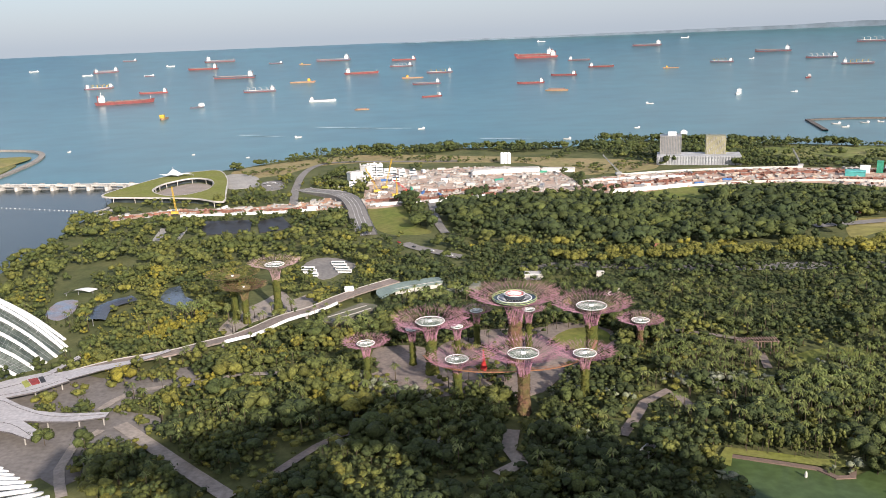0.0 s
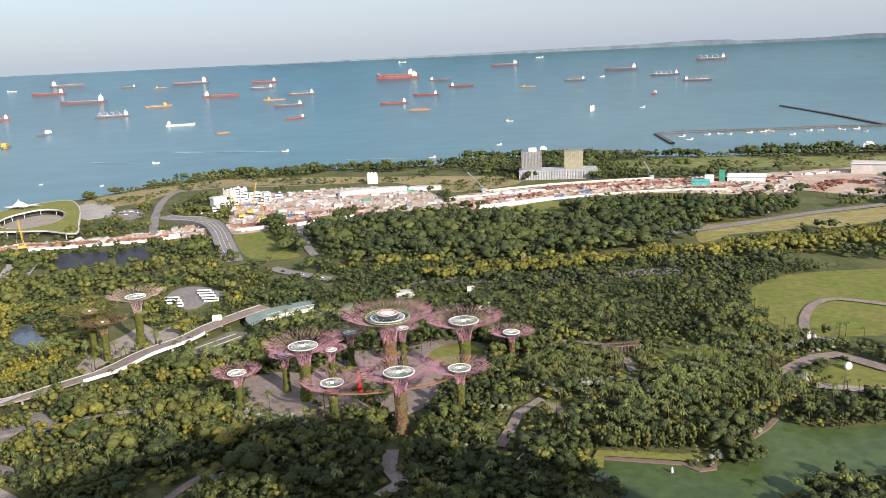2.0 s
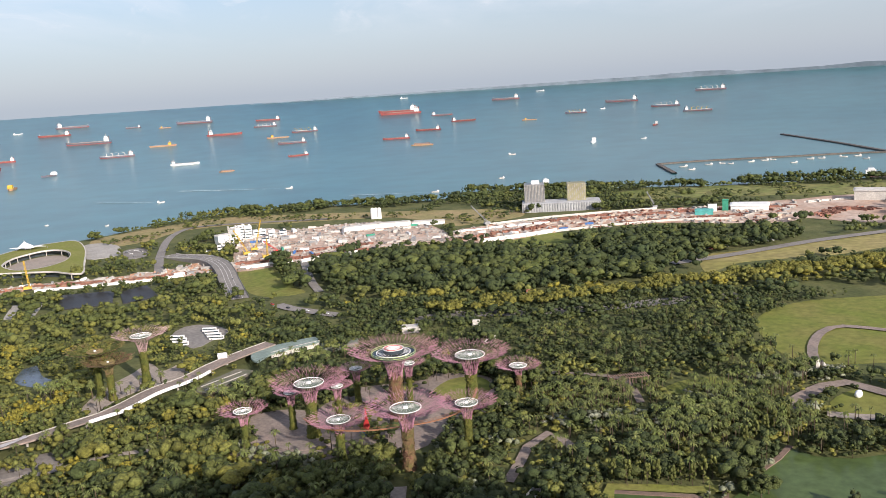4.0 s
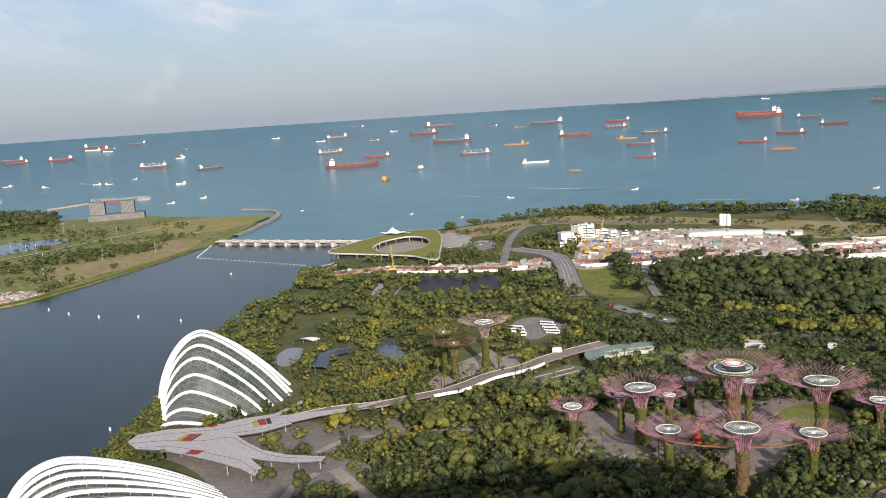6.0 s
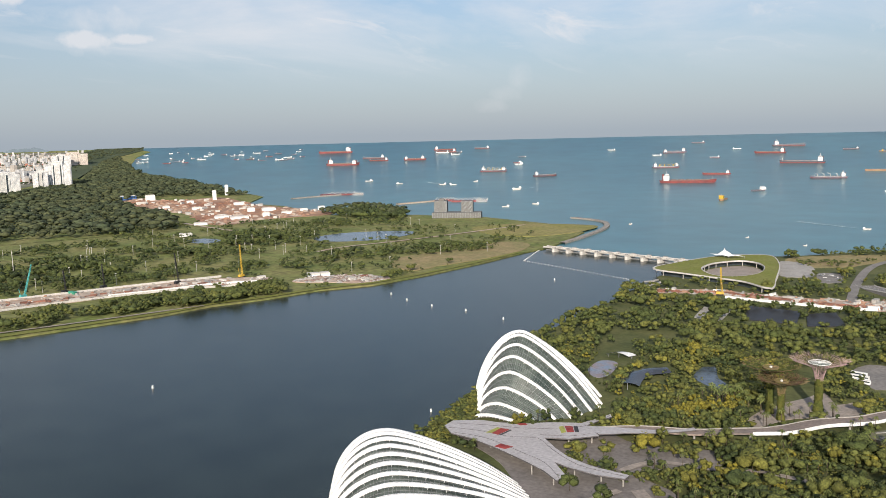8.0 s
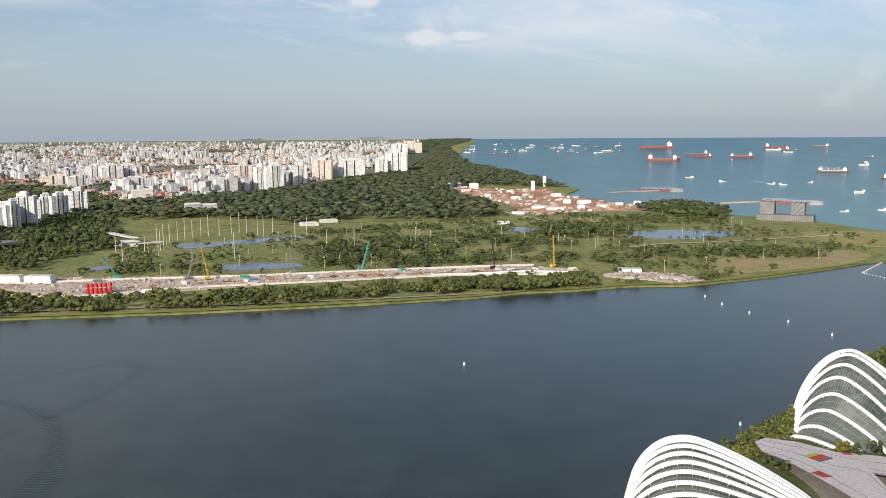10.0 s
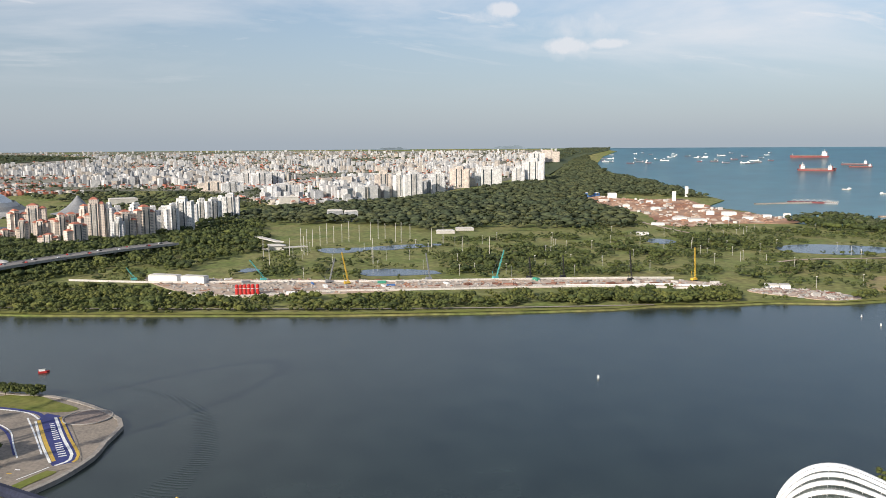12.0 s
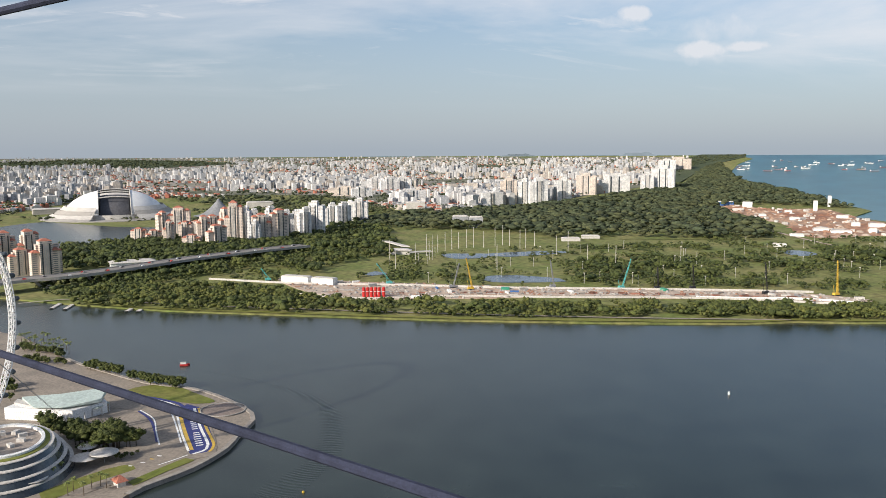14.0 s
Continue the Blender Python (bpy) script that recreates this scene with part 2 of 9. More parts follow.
TRUNKGREEN = material("planted_trunk", (0.105, 0.105, 0.022), (0.060, 0.080, 0.018), 0.95, 0.15, 0.8, 0.8, fine=1.0)
MAGENTA = material("magenta_steel", (0.47, 0.25, 0.32), (0.36, 0.17, 0.23), 0.5, 0.2, spec=0.4)
PALEPINK = material("pale_pink_steel", (0.46, 0.33, 0.32), (0.36, 0.24, 0.25), 0.5, 0.2, spec=0.4)
RUSTPLANT = material("red_brown_planting", (0.16, 0.085, 0.055), (0.11, 0.095, 0.035), 0.95, 0.25, 0.8, 0.9, fine=1.2)
GOLDSTEEL = material("bronze_steel", (0.25, 0.17, 0.10), (0.17, 0.15, 0.05), 0.6, 0.2)
ORANGE = material("orange_walkway", (0.33, 0.16, 0.085), None, 0.5, 0.2)
RED = material("red_paint", (0.52, 0.035, 0.03), (0.42, 0.03, 0.03), 0.5, 0.2, thing=0.1)
ROOFRED = material("clay_tile", (0.42, 0.16, 0.105), (0.33, 0.13, 0.09), 0.8, 0.1, island=0.15)
GREENSTEEL = material("green_paint", (0.05, 0.30, 0.20), None, 0.5, 0.2)
TEAL = material("teal_sheet", (0.10, 0.42, 0.40), None, 0.5, 0.2)
BLUE = material("blue_paint", (0.06, 0.16, 0.40), None, 0.5, 0.2)
TRACKBLUE = material("kerb_blue", (0.045, 0.055, 0.19), None, 0.7, 0.2)
YELLOW = material("yellow_paint", (0.60, 0.40, 0.06), None, 0.5, 0.2)
HULLRED = material("hull_red", (0.225, 0.058, 0.055), (0.16, 0.052, 0.052), 0.5, 0.05, thing=0.25)
HULLDARK = material("hull_dark", (0.10, 0.115, 0.16), (0.14, 0.12, 0.13), 0.5, 0.05, thing=0.3)
HULLORANGE = material("hull_orange", (0.36, 0.24, 0.14), (0.30, 0.17, 0.11), 0.5, 0.05)
GREYSTACK = material("weathered_stock", (0.24, 0.215, 0.195), (0.33, 0.30, 0.27), 0.9, 0.2, island=0.5)
DECKBROWN = material("ship_deck", (0.23, 0.16, 0.14), (0.20, 0.16, 0.14), 0.8, 0.05)
FOAM = material("wake_foam", (0.52, 0.60, 0.62), (0.25, 0.38, 0.43), 0.7, 0.05)
DARKROCK = material("wet_rock", (0.15, 0.13, 0.115), (0.10, 0.09, 0.08), 0.9, 0.2, 0.6, 0.4)
RUBBLE = material("armour_rock", (0.34, 0.31, 0.27), (0.24, 0.22, 0.2), 0.95, 0.2, 0.6, 0.4)
CABLE = material("stainless_cable", (0.034, 0.040, 0.070), (0.022, 0.026, 0.046), 0.8, 60.0, spec=0.2)
# wooded hills whose blue-grey distance haze is painted into the base colour
HAZEHILL = material("haze_tinted_hills", (0.155, 0.195, 0.235), (0.14, 0.18, 0.215), 1.0, 0.002, spec=0.0)

# ---- helpers for shapes ----
FLAT, LIMIT, SEA_END = 2400.0, 4750.0, 27000.0


def lay(v):
    """Beyond 2.4 km the earth is drawn in towards the eye, so that all of it to the horizon lies within 5 km."""
    v = np.array(v, float).reshape(-1, 3)
    r = np.hypot(v[:, 0], v[:, 1])
    u = np.maximum(r - FLAT, 0) / (LIMIT - FLAT)
    k = np.where(r > FLAT, (FLAT + (LIMIT - FLAT) * u / (1 + u)) / np.maximum(r, 1), 1.0)
    out = v * k[:, None]
    out[:, 2] = EYE + (v[:, 2] - EYE) * k
    return out


def fast_mesh(name, verts, tris, mats, slot=None, tone=None, smooth=False):
    """A triangle mesh from arrays."""
    me = bpy.data.meshes.new(name)
    verts, tris = np.asarray(verts, np.float32), np.asarray(tris, np.int32)
    me.vertices.add(len(verts))
    me.vertices.foreach_set("co", verts.ravel())
    me.loops.add(tris.size)
    me.loops.foreach_set("vertex_index", tris.ravel())
    me.polygons.add(len(tris))
    me.polygons.foreach_set("loop_start", np.arange(0, tris.size, 3, dtype=np.int32))
    for m in mats:
        me.materials.append(m)
    if slot is not None:
        me.polygons.foreach_set("material_index", np.asarray(slot, np.int32))
    if smooth:
        me.polygons.foreach_set("use_smooth", np.ones(len(tris), bool))
    if tone is not None:
        at = me.attributes.new("tone", "FLOAT", "POINT")
        at.data.foreach_set("value", np.asarray(tone, np.float32))
    me.update(calc_edges=True)
    me.validate()
    return me


class Shape:
    """Collects polygons in flat metres; made into one mesh on the earth by made()."""

    def __init__(self):
        self.v, self.f, self.m = [], [], []

    def face(self, pts, mat=0):
        i = len(self.v)
        self.v += [tuple(p) for p in pts]
        self.f.append(tuple(range(i, i + len(pts))))
        self.m.append(mat)

    def mesh(self, pts, faces, mat=0):
        i = len(self.v)
        self.v += [tuple(p) for p in pts]
        self.f += [tuple(i + j for j in q) for q in faces]
        self.m += [mat] * len(faces)
        return self

    def box(self, c, s, yaw=0.0, mat=0, taper=1.0):
        """Centre of the base, size, turn in degrees."""
        ca, sa = math.cos(radians(yaw)), math.sin(radians(yaw))
        pts = []
        for z, k in ((0, 1.0), (s[2], taper)):
            for x, y in ((-1, -1), (1, -1), (1, 1), (-1, 1)):
                dx, dy = x * s[0] / 2 * k, y * s[1] / 2 * k
                pts.append((c[0] + dx * ca - dy * sa, c[1] + dx * sa + dy * ca, c[2] + z))
        return self.mesh(pts, [(3, 2, 1, 0), (4, 5, 6, 7), (0, 1, 5, 4), (1, 2, 6, 5), (2, 3, 7, 6), (3, 0, 4, 7)], mat)

    def prism(self, outline, z0, z1, mat=0, side=None):
        """An upright prism over a plan outline; z1 may be a list, a height for each corner."""
        n = len(outline)
        area = sum(outline[i][0] * outline[(i + 1) % n][1] - outline[(i + 1) % n][0] * outline[i][1] for i in range(n))
        top = list(z1) if isinstance(z1, (list, tuple)) else [z1] * n
        pts = list(zip([p[0] for p in outline], [p[1] for p in outline], top))
        if area < 0:
            pts.reverse()
        low = [(p[0], p[1], z0) for p in pts]
        i = len(self.v)
        self.v += low + pts
        for a in range(n):
            b = (a + 1) % n
            self.f.append((i + a, i + b, i + n + b, i + n + a))
            self.m.append(mat if side is None else side)
        for t in tess(pts):
            self.f.append(tuple(i + n + j for j in t))
            self.m.append(mat)
        return self

    def tube(self, pts, r, sides=5, mat=0, closed=False, r1=None):
        pts = [Vector(p) for p in pts]
        n = len(pts)
        i = len(self.v)
        for a, p in enumerate(pts):
            d = (pts[min(a + 1, n - 1)] - pts[max(a - 1, 0)]).normalized()
            side = d.cross(Vector((0, 0, 1)))
            side = side.normalized() if side.length > 1e-4 else Vector((1, 0, 0))
            up = side.cross(d)
            rad = r if r1 is None else r + (r1 - r) * a / max(n - 1, 1)
            for s in range(sides):
                w = 2 * math.pi * (s + 0.5) / sides
                self.v.append(tuple(p + side * (rad * math.cos(w)) + up * (rad * math.sin(w))))
        for a in range(n - 1):
            for s in range(sides):
                q = (s + 1) % sides
                self.f.append((i + a * sides + s, i + a * sides + q, i + (a + 1) * sides + q, i + (a + 1) * sides + s))
                self.m.append(mat)
        if not closed:
            self.f.append(tuple(i + s for s in reversed(range(sides))))
            self.f.append(tuple(i + (n - 1) * sides + s for s in range(sides)))
            self.m += [mat, mat]
        return self

    def lathe(self, c, prof, sides=20, mat=0, squash=1.0, yaw=0.0):
        """A turned shape: prof holds (radius, height) from below upwards."""
        i = len(self.v)
        ca, sa = math.cos(radians(yaw)), math.sin(radians(yaw))
        for r, z in prof:
            for s in range(sides):
                w = 2 * math.pi * s / sides
                x, y = r * math.cos(w), r * squash * math.sin(w)
                self.v.append((c[0] + x * ca - y * sa, c[1] + x * sa + y * ca, c[2] + z))
        for a in range(len(prof) - 1):
            for s in range(sides):
                q = (s + 1) % sides
                self.f.append((i + a * sides + s, i + a * sides + q, i + (a + 1) * sides + q, i + (a + 1) * sides + s))
                self.m.append(mat)
        self.f.append(tuple(i + s for s in reversed(range(sides))))
        self.f.append(tuple(i + (len(prof) - 1) * sides + s for s in range(sides)))
        self.m += [mat, mat]
        return self

    def grid(self, rows, mat=0, wrap=False):
        i, n = len(self.v), len(rows[0])
        for r in rows:
            self.v += [tuple(p) for p in r]
        for a in range(len(rows) - 1):
            for b in range(n if wrap else n - 1):
                c = (b + 1) % n
                self.f.append((i + a * n + b, i + a * n + c, i + (a + 1) * n + c, i + (a + 1) * n + b))
                self.m.append(mat)
        return self

    def made(self, name, mats, smooth=False, origin=None, far=True):
        me = bpy.data.meshes.new(name)
        v = lay(self.v) if far else np.array(self.v, float)
        if origin is not None:
            v = v - np.array(origin, float)
        me.from_pydata([tuple(p) for p in v], [], self.f)
        mats = mats if isinstance(mats, (list, tuple)) else [mats]
        for m in mats:
            me.materials.append(m)
        me.polygons.foreach_set("material_index", self.m)
        if smooth:
            me.polygons.foreach_set("use_smooth", [True] * len(me.polygons))
        me.update()
        return me


def tess(pts):
    from mathutils.geometry import tessellate_polygon
    flat = [Vector((p[0], p[1], 0)) for p in pts]
    out = []
    for a, b, c in tessellate_polygon([flat]):
        ar = (flat[b].x - flat[a].x) * (flat[c].y - flat[a].y) - (flat[b].y - flat[a].y) * (flat[c].x - flat[a].x)
        out.append((a, b, c) if ar > 0 else (a, c, b))
    return out


def base_of(shape_pts):
    v = lay(shape_pts)
    return Vector((v[:, 0].mean(), v[:, 1].mean(), v[:, 2].min()))


def thing(name, x, y, z, label, category, group="", kind=""):
    """An Empty at the base of a thing, at a flat place on the earth."""
    ob = new(name)
    ob.empty_display_size = 1.0
    ob.location = lay([(x, y, z)])[0]
    return tagged(ob, label, category, group, kind)


def part(name, shape, mats, parent, label="", smooth=False):
    """One mesh object under a thing or a part."""
    top = parent
    org = Vector((0, 0, 0))
    while top is not None:
        org += Vector(top.location)
        top = top.parent
    ob = new(name, shape.made(name, mats, smooth, org))
    ob.parent = parent
    if label:
        ob["label"] = label
    return ob


def single(name, shape, mats, label, category, group="", kind="", smooth=False):
    org = base_of(shape.v)
    ob = new(name, shape.made(name, mats, smooth, org))
    ob.location = org
    return tagged(ob, label, category, group, kind)


def inside(poly, p):
    """Which of the points lie in the polygon."""
    p, poly = np.asarray(p, float), np.asarray(poly, float)
    ok = np.zeros(len(p), bool)
    j = len(poly) - 1
    for i in range(len(poly)):
        xi, yi, xj, yj = *poly[i], *poly[j]
        with np.errstate(divide="ignore", invalid="ignore"):
            ok ^= ((yi > p[:, 1]) != (yj > p[:, 1])) & (p[:, 0] < (xj - xi) * (p[:, 1] - yi) / (yj - yi) + xi)
        j = i
    return ok


def near_line(line, p, d):
    p = np.asarray(p, float)
    ok = np.zeros(len(p), bool)
    for a, b in zip(line[:-1], line[1:]):
        a, b = np.array(a[:2], float), np.array(b[:2], float)
        t = np.clip(((p - a) @ (b - a)) / ((b - a) @ (b - a)), 0, 1)
        ok |= np.linalg.norm(p - a - t[:, None] * (b - a), axis=1) < d
    return ok


def dense(outline, step):
    """The outline with corners rounded and points every step metres."""
    pts, n = [], len(outline)
    for i in range(n):
        p0, p1, p2, p3 = (np.array(outline[(i + k) % n], float) for k in (-1, 0, 1, 2))
        m = max(1, int(np.linalg.norm(p2 - p1) / step))
        for s in range(m):
            t = s / m
            pts.append(tuple(0.5 * (2 * p1 + (p2 - p0) * t + (2 * p0 - 5 * p1 + 4 * p2 - p3) * t * t + (3 * p1 - p0 - 3 * p2 + p3) * t ** 3)))
    return pts


def smooth_line(line, step):
    pts, n = [], len(line)
    for i in range(n - 1):
        p0, p1, p2, p3 = (np.array(line[min(max(i + k, 0), n - 1)], float) for k in (-1, 0, 1, 2))
        m = max(1, int(np.linalg.norm(p2 - p1) / step))
        for s in range(m):
            t = s / m
            pts.append(tuple(0.5 * (2 * p1 + (p2 - p0) * t + (2 * p0 - 5 * p1 + 4 * p2 - p3) * t * t + (3 * p1 - p0 - 3 * p2 + p3) * t ** 3)))
    return pts + [tuple(map(float, line[-1]))]


def sheet(name, outline, z, skirt, mat, label, category, spread=None, round_to=0.0):
    """A level sheet over an outline, with a skirt down to lower ground; fine enough to follow the earth where it is far."""
    from mathutils.geometry import delaunay_2d_cdt
    outline = dense(outline, round_to) if round_to else [tuple(map(float, p)) for p in outline]
    pts = list(outline)
    o = np.array(outline)
    rmax = np.hypot(o[:, 0], o[:, 1]).max()
    if rmax > FLAT:
        rr, extra = FLAT * 0.9, []
        while rr < rmax:
            n = 120
            for a in range(n):
                w = 2 * math.pi * (a + 0.5 * random.random()) / n
                extra.append((rr * math.cos(w), rr * math.sin(w)))
            rr *= 1.07
        extra = np.array(extra)
        pts += [tuple(p) for p in extra[inside(outline, extra)]]
        # long edges of the outline are cut as well
        cut = []
        for a, b in zip(outline, outline[1:] + outline[:1]):
            m = max(1, int(math.dist(a, b) / (0.06 * max(math.hypot(*a), 400))))
            cut += [(a[0] + (b[0] - a[0]) * s / m, a[1] + (b[1] - a[1]) * s / m) for s in range(m)]
        pts = cut + pts[len(outline):]
        outline = cut
    n = len(outline)
    co, _, faces, _, _, _ = delaunay_2d_cdt([Vector(p) for p in pts], [], [list(range(n))], 1, 1e-4)
    s = Shape()
    s.mesh([(p.x, p.y, z) for p in co], [tuple(f) for f in faces])
    if skirt:
        ar = sum(outline[i][0] * outline[(i + 1) % n][1] - outline[(i + 1) % n][0] * outline[i][1] for i in range(n))
        ring = outline if ar > 0 else outline[::-1]
        for a, b in zip(ring, ring[1:] + ring[:1]):
            s.face([(a[0], a[1], z - skirt), (b[0], b[1], z - skirt), (b[0], b[1], z), (a[0], a[1], z)])
    return single(name, s, mat, label, category, kind="structure")


def strip(name, line, width, z, mat, label, category, step=12.0, thick=0.0, kind="structure"):
    """A road or path along a line."""
    pts = smooth_line(line, step)
    s, left, right = Shape(), [], []
    for i, p in enumerate(pts):
        a, b = np.array(pts[max(i - 1, 0)][:2]), np.array(pts[min(i + 1, len(pts) - 1)][:2])
        d = (b - a) / max(np.linalg.norm(b - a), 1e-6)
        nrm = np.array((-d[1], d[0])) * width / 2
        zz = p[2] if len(p) > 2 else z
        left.append((p[0] + nrm[0], p[1] + nrm[1], zz))
        right.append((p[0] - nrm[0], p[1] - nrm[1], zz))
    s.grid([right, left])
    if thick:
        s.grid([[(*q[:2], q[2] - thick) for q in right], right])
        s.grid([left, [(*q[:2], q[2] - thick) for q in left]])
    return single(name, s, mat, label, category, kind=kind)


# ---- the sea, the bay and the land ----
s = Shape()
rings = [0.0, 300, 600, 900, 1200, 1500, 1800, 2100]
while rings[-1] < SEA_END:
    rings.append(max(rings[-1] * 1.06, 2400))
s.grid([[(r * math.cos(2 * math.pi * a / 240), r * math.sin(2 * math.pi * a / 240), 0.0) for a in range(240)] for r in reversed(rings)], wrap=True)
single("sea_water", s, SEA, "blue-green open sea with light ripples under haze", "water", kind="structure")

SHORE_S = [(-190, -300), (-205, 50), (-255, 200), (-305, 330), (-343, 429), (-364, 510), (-410, 691), (-420, 768), (-421, 846), (-435, 940)]
QUAY = [(-433, 962), (-416, 1014), (-444, 1058), (-444, 1107), (-432, 1177), (-425, 1252), (-412, 1296), (-356, 1322), (-326, 1349), (-249, 1445), (-193, 1472), (-156, 1506), (-73, 1499), (69, 1474), (205, 1443)]
COAST = [(359, 1494), (661, 1338), (740, 1311), (959, 1265)]
LAND_S = SHORE_S + QUAY + COAST + [(1700, 950), (1900, 100), (900, -700), (-190, -600)]
sheet("ground", LAND_S, 2.0, 3.0, SOIL, "dark green planted ground of a waterfront garden", "ground", round_to=0)

SHORE_E = [(-1500, -700), (-1330, -480), (-1230, -338), (-1142, -214), (-1074, -103), (-1012, 34), (-928, 226), (-864, 411), (-827, 543), (-821, 611), (-797, 673), (-782, 752), (-745, 818), (-731, 921), (-725, 1055), (-728, 1179), (-720, 1252)]
COAST_E = [(-772, 1475), (-877, 1569), (-1134, 1644), (-1331, 1614), (-1444, 1550), (-1530, 1514), (-1852, 1666), (-2059, 1693), (-2245, 1916), (-2727, 2136), (-3762, 2561), (-4766, 3027), (-6340, 3988), (-9625, 6157), (-12281, 8019)]
LAND_E = SHORE_E + COAST_E + [(-14500, 9600), (-22400, 14200), (-25500, 7600), (-26700, 0), (-25500, -7800), (-22000, -14500), (-9000, -6500)]
sheet("ground", LAND_E, 2.0, 3.0, TURF, "grassy ground of the far bank with a park and city", "ground", round_to=0)

# the reservoir is closed off from the sea by the barrage
BAY_EDGE = [(-190, -600), (-180, 100), (-290, 500), (-395, 940), (-420, 1180), (-469, 1202), (-695, 1237), (-760, 1240), (-1000, 700), (-1400, -200), (-2000, -900), (-900, -1200)]
sheet("reservoir_water", BAY_EDGE, 0.35, 0, BAY, "dark slate-blue reservoir water, nearly calm", "water")
BASIN = [(-2319, -679), (-2487, -629), (-2565, -574), (-2338, -357), (-2262, -207), (-1988, -245), (-1971, -315), (-1849, -395), (-1778, -524)]
sheet("basin_water", BASIN, 2.2, 0, BAY, "grey-blue sheltered basin in front of the stadium", "water")

PROM = [(-1010, -330), (-988, -274), (-958, -244), (-863, -190), (-810, -155), (-733, -91), (-706, -52), (-669, -24), (-627, -4), (-610, -3), (-579, -14), (-555, -21), (-524, -41), (-500, -68), (-490, -75), (-440, -100), (-380, -240), (-480, -420), (-800, -560), (-1050, -480)]
sheet("ground", PROM, 2.6, 3.2, TRACK, "paved promontory with a stone seawall", "ground", round_to=0)

# ---- zones of the gardens and the far shore ----
LAID = []
ZONES = []  # outlines where no wild trees grow


def zone(name, outline, mat, label, category, lift=0.15, clear=True, round_to=8.0, base=2.0):
    if clear:
        ZONES.append(outline)
    lift += 0.012 * len(LAID)
    LAID.append(name)
    return sheet(name, outline, base + lift, lift, mat, label, category, round_to=round_to)


LAWN_A = [(-95, 973), (-51, 979), (-31, 872), (-20, 834), (-57, 832), (-81, 870)]
LAWN_B = [(228, 999), (301, 1035), (316, 964), (238, 966)]
LAWN_C = [(405, 822), (452, 831), (523, 837), (581, 841), (647, 847), (760, 860), (700, 790), (603, 784), (551, 774), (511, 772), (458, 778), (419, 776), (375, 752)]
LAWN_D = [(334, 587), (393, 623), (475, 615), (537, 604), (404, 448), (367, 470), (327, 482), (310, 508)]
LAWN_E = [(288, 423), (316, 437), (335, 427), (355, 416), (319, 372), (311, 394), (287, 404)]
zone("lawn", LAWN_A, LAWN, "mown green lawn beside the flyover", "lawn")
zone("lawn", LAWN_B, LAWN, "mown green lawn behind a white hoarding", "lawn")
zone("lawn", LAWN_C, MEADOW, "broad olive meadow edged by yellow trees", "lawn")
zone("lawn", LAWN_D, LAWN, "large bright green event meadow", "lawn")
zone("lawn", LAWN_E, LAWN, "small lawn by the garden path", "lawn")
LAWN_F = [(201, 469), (220, 482), (244, 485), (258, 476), (257, 465), (231, 467), (213, 462)]
zone("lawn", LAWN_F, LAWN, "sloping bright lawn between garden trees", "lawn")
COASTGRASS = [(-334, 1322), (-188, 1429), (-89, 1424), (100, 1354), (285, 1270), (300, 1189), (196, 1153), (171, 1204), (143, 1248), (95, 1294), (-66, 1322), (-141, 1346), (-212, 1328), (-253, 1254), (-309, 1236)]
zone("coastal_grass", COASTGRASS, DRYGRASS, "dry olive coastal grassland", "grass")
COASTGRASS_2 = [(511, 1346), (658, 1332), (784, 1263), (916, 1207), (1021, 1173), (919, 1052), (826, 1087), (723, 1164), (607, 1209), (499, 1264)]
zone("coastal_grass", COASTGRASS_2, TURF, "green coastal field behind the shore trees", "grass")
SITE_A = [(-100, 974), (-111, 1074), (-114, 1193), (-81, 1280), (-45, 1244), (15, 1257), (92, 1249), (151, 1209), (174, 1069), (154, 1033), (47, 1043), (-3, 1011), (-38, 990)]
SITE_B = [(181, 1110), (239, 1134), (359, 1145), (442, 1155), (520, 1137), (595, 1119), (694, 1115), (607, 971), (528, 988), (434, 1039), (308, 1037), (212, 1003), (175, 1052)]
SITE_C = [(-409, 949), (-337, 977), (-246, 968), (-159, 972), (-102, 981), (-106, 1024), (-141, 1045), (-181, 1023), (-255, 1005), (-346, 1005), (-407, 973)]
for o, lb in ((SITE_A, "bare earth construction yard with stacked materials"), (SITE_B, "long construction strip of raw reddish earth"), (SITE_C, "construction strip of pale earth along a road")):
    zone("construction_ground", o, DIRT, lb, "construction site", lift=0.2)
SITE_G = [(545, 990), (615, 987), (692, 908), (824, 1085), (772, 1124), (695, 1118), (619, 1095)]
zone("construction_ground", SITE_G, DIRT, "raw earth of the coastal works beside the road", "construction site", lift=0.2)
PLAZA = [(-65, 452), (-40, 479), (-22, 491), (-1, 524), (18, 539), (61, 540), (72, 550), (106, 530), (100, 480), (79, 464), (59, 449), (49, 434), (29, 427), (11, 438), (-9, 432), (-34, 432), (-54, 438)]
zone("plaza", PLAZA, PAVING, "brown-grey paved plaza under the supertrees", "plaza")
GROVELAWN = [(64, 515), (80, 535), (99, 533), (104, 513), (92, 498), (71, 498)]
sheet("lawn", GROVELAWN, 2.35, 0.1, LAWN, "round lawn in the supertree grove", "lawn", round_to=4.0)
GOLDPLAZA = [(-168, 558), (-163, 594), (-148, 626), (-139, 647), (-125, 624), (-111, 644), (-105, 607), (-128, 590), (-146, 573), (-159, 545)]
zone("plaza", GOLDPLAZA, PALEPAVE, "pale paved court under the golden supertrees", "plaza")
BUSPARK = [(-134, 714), (-126, 747), (-104, 744), (-85, 716), (-98, 691), (-110, 676)]
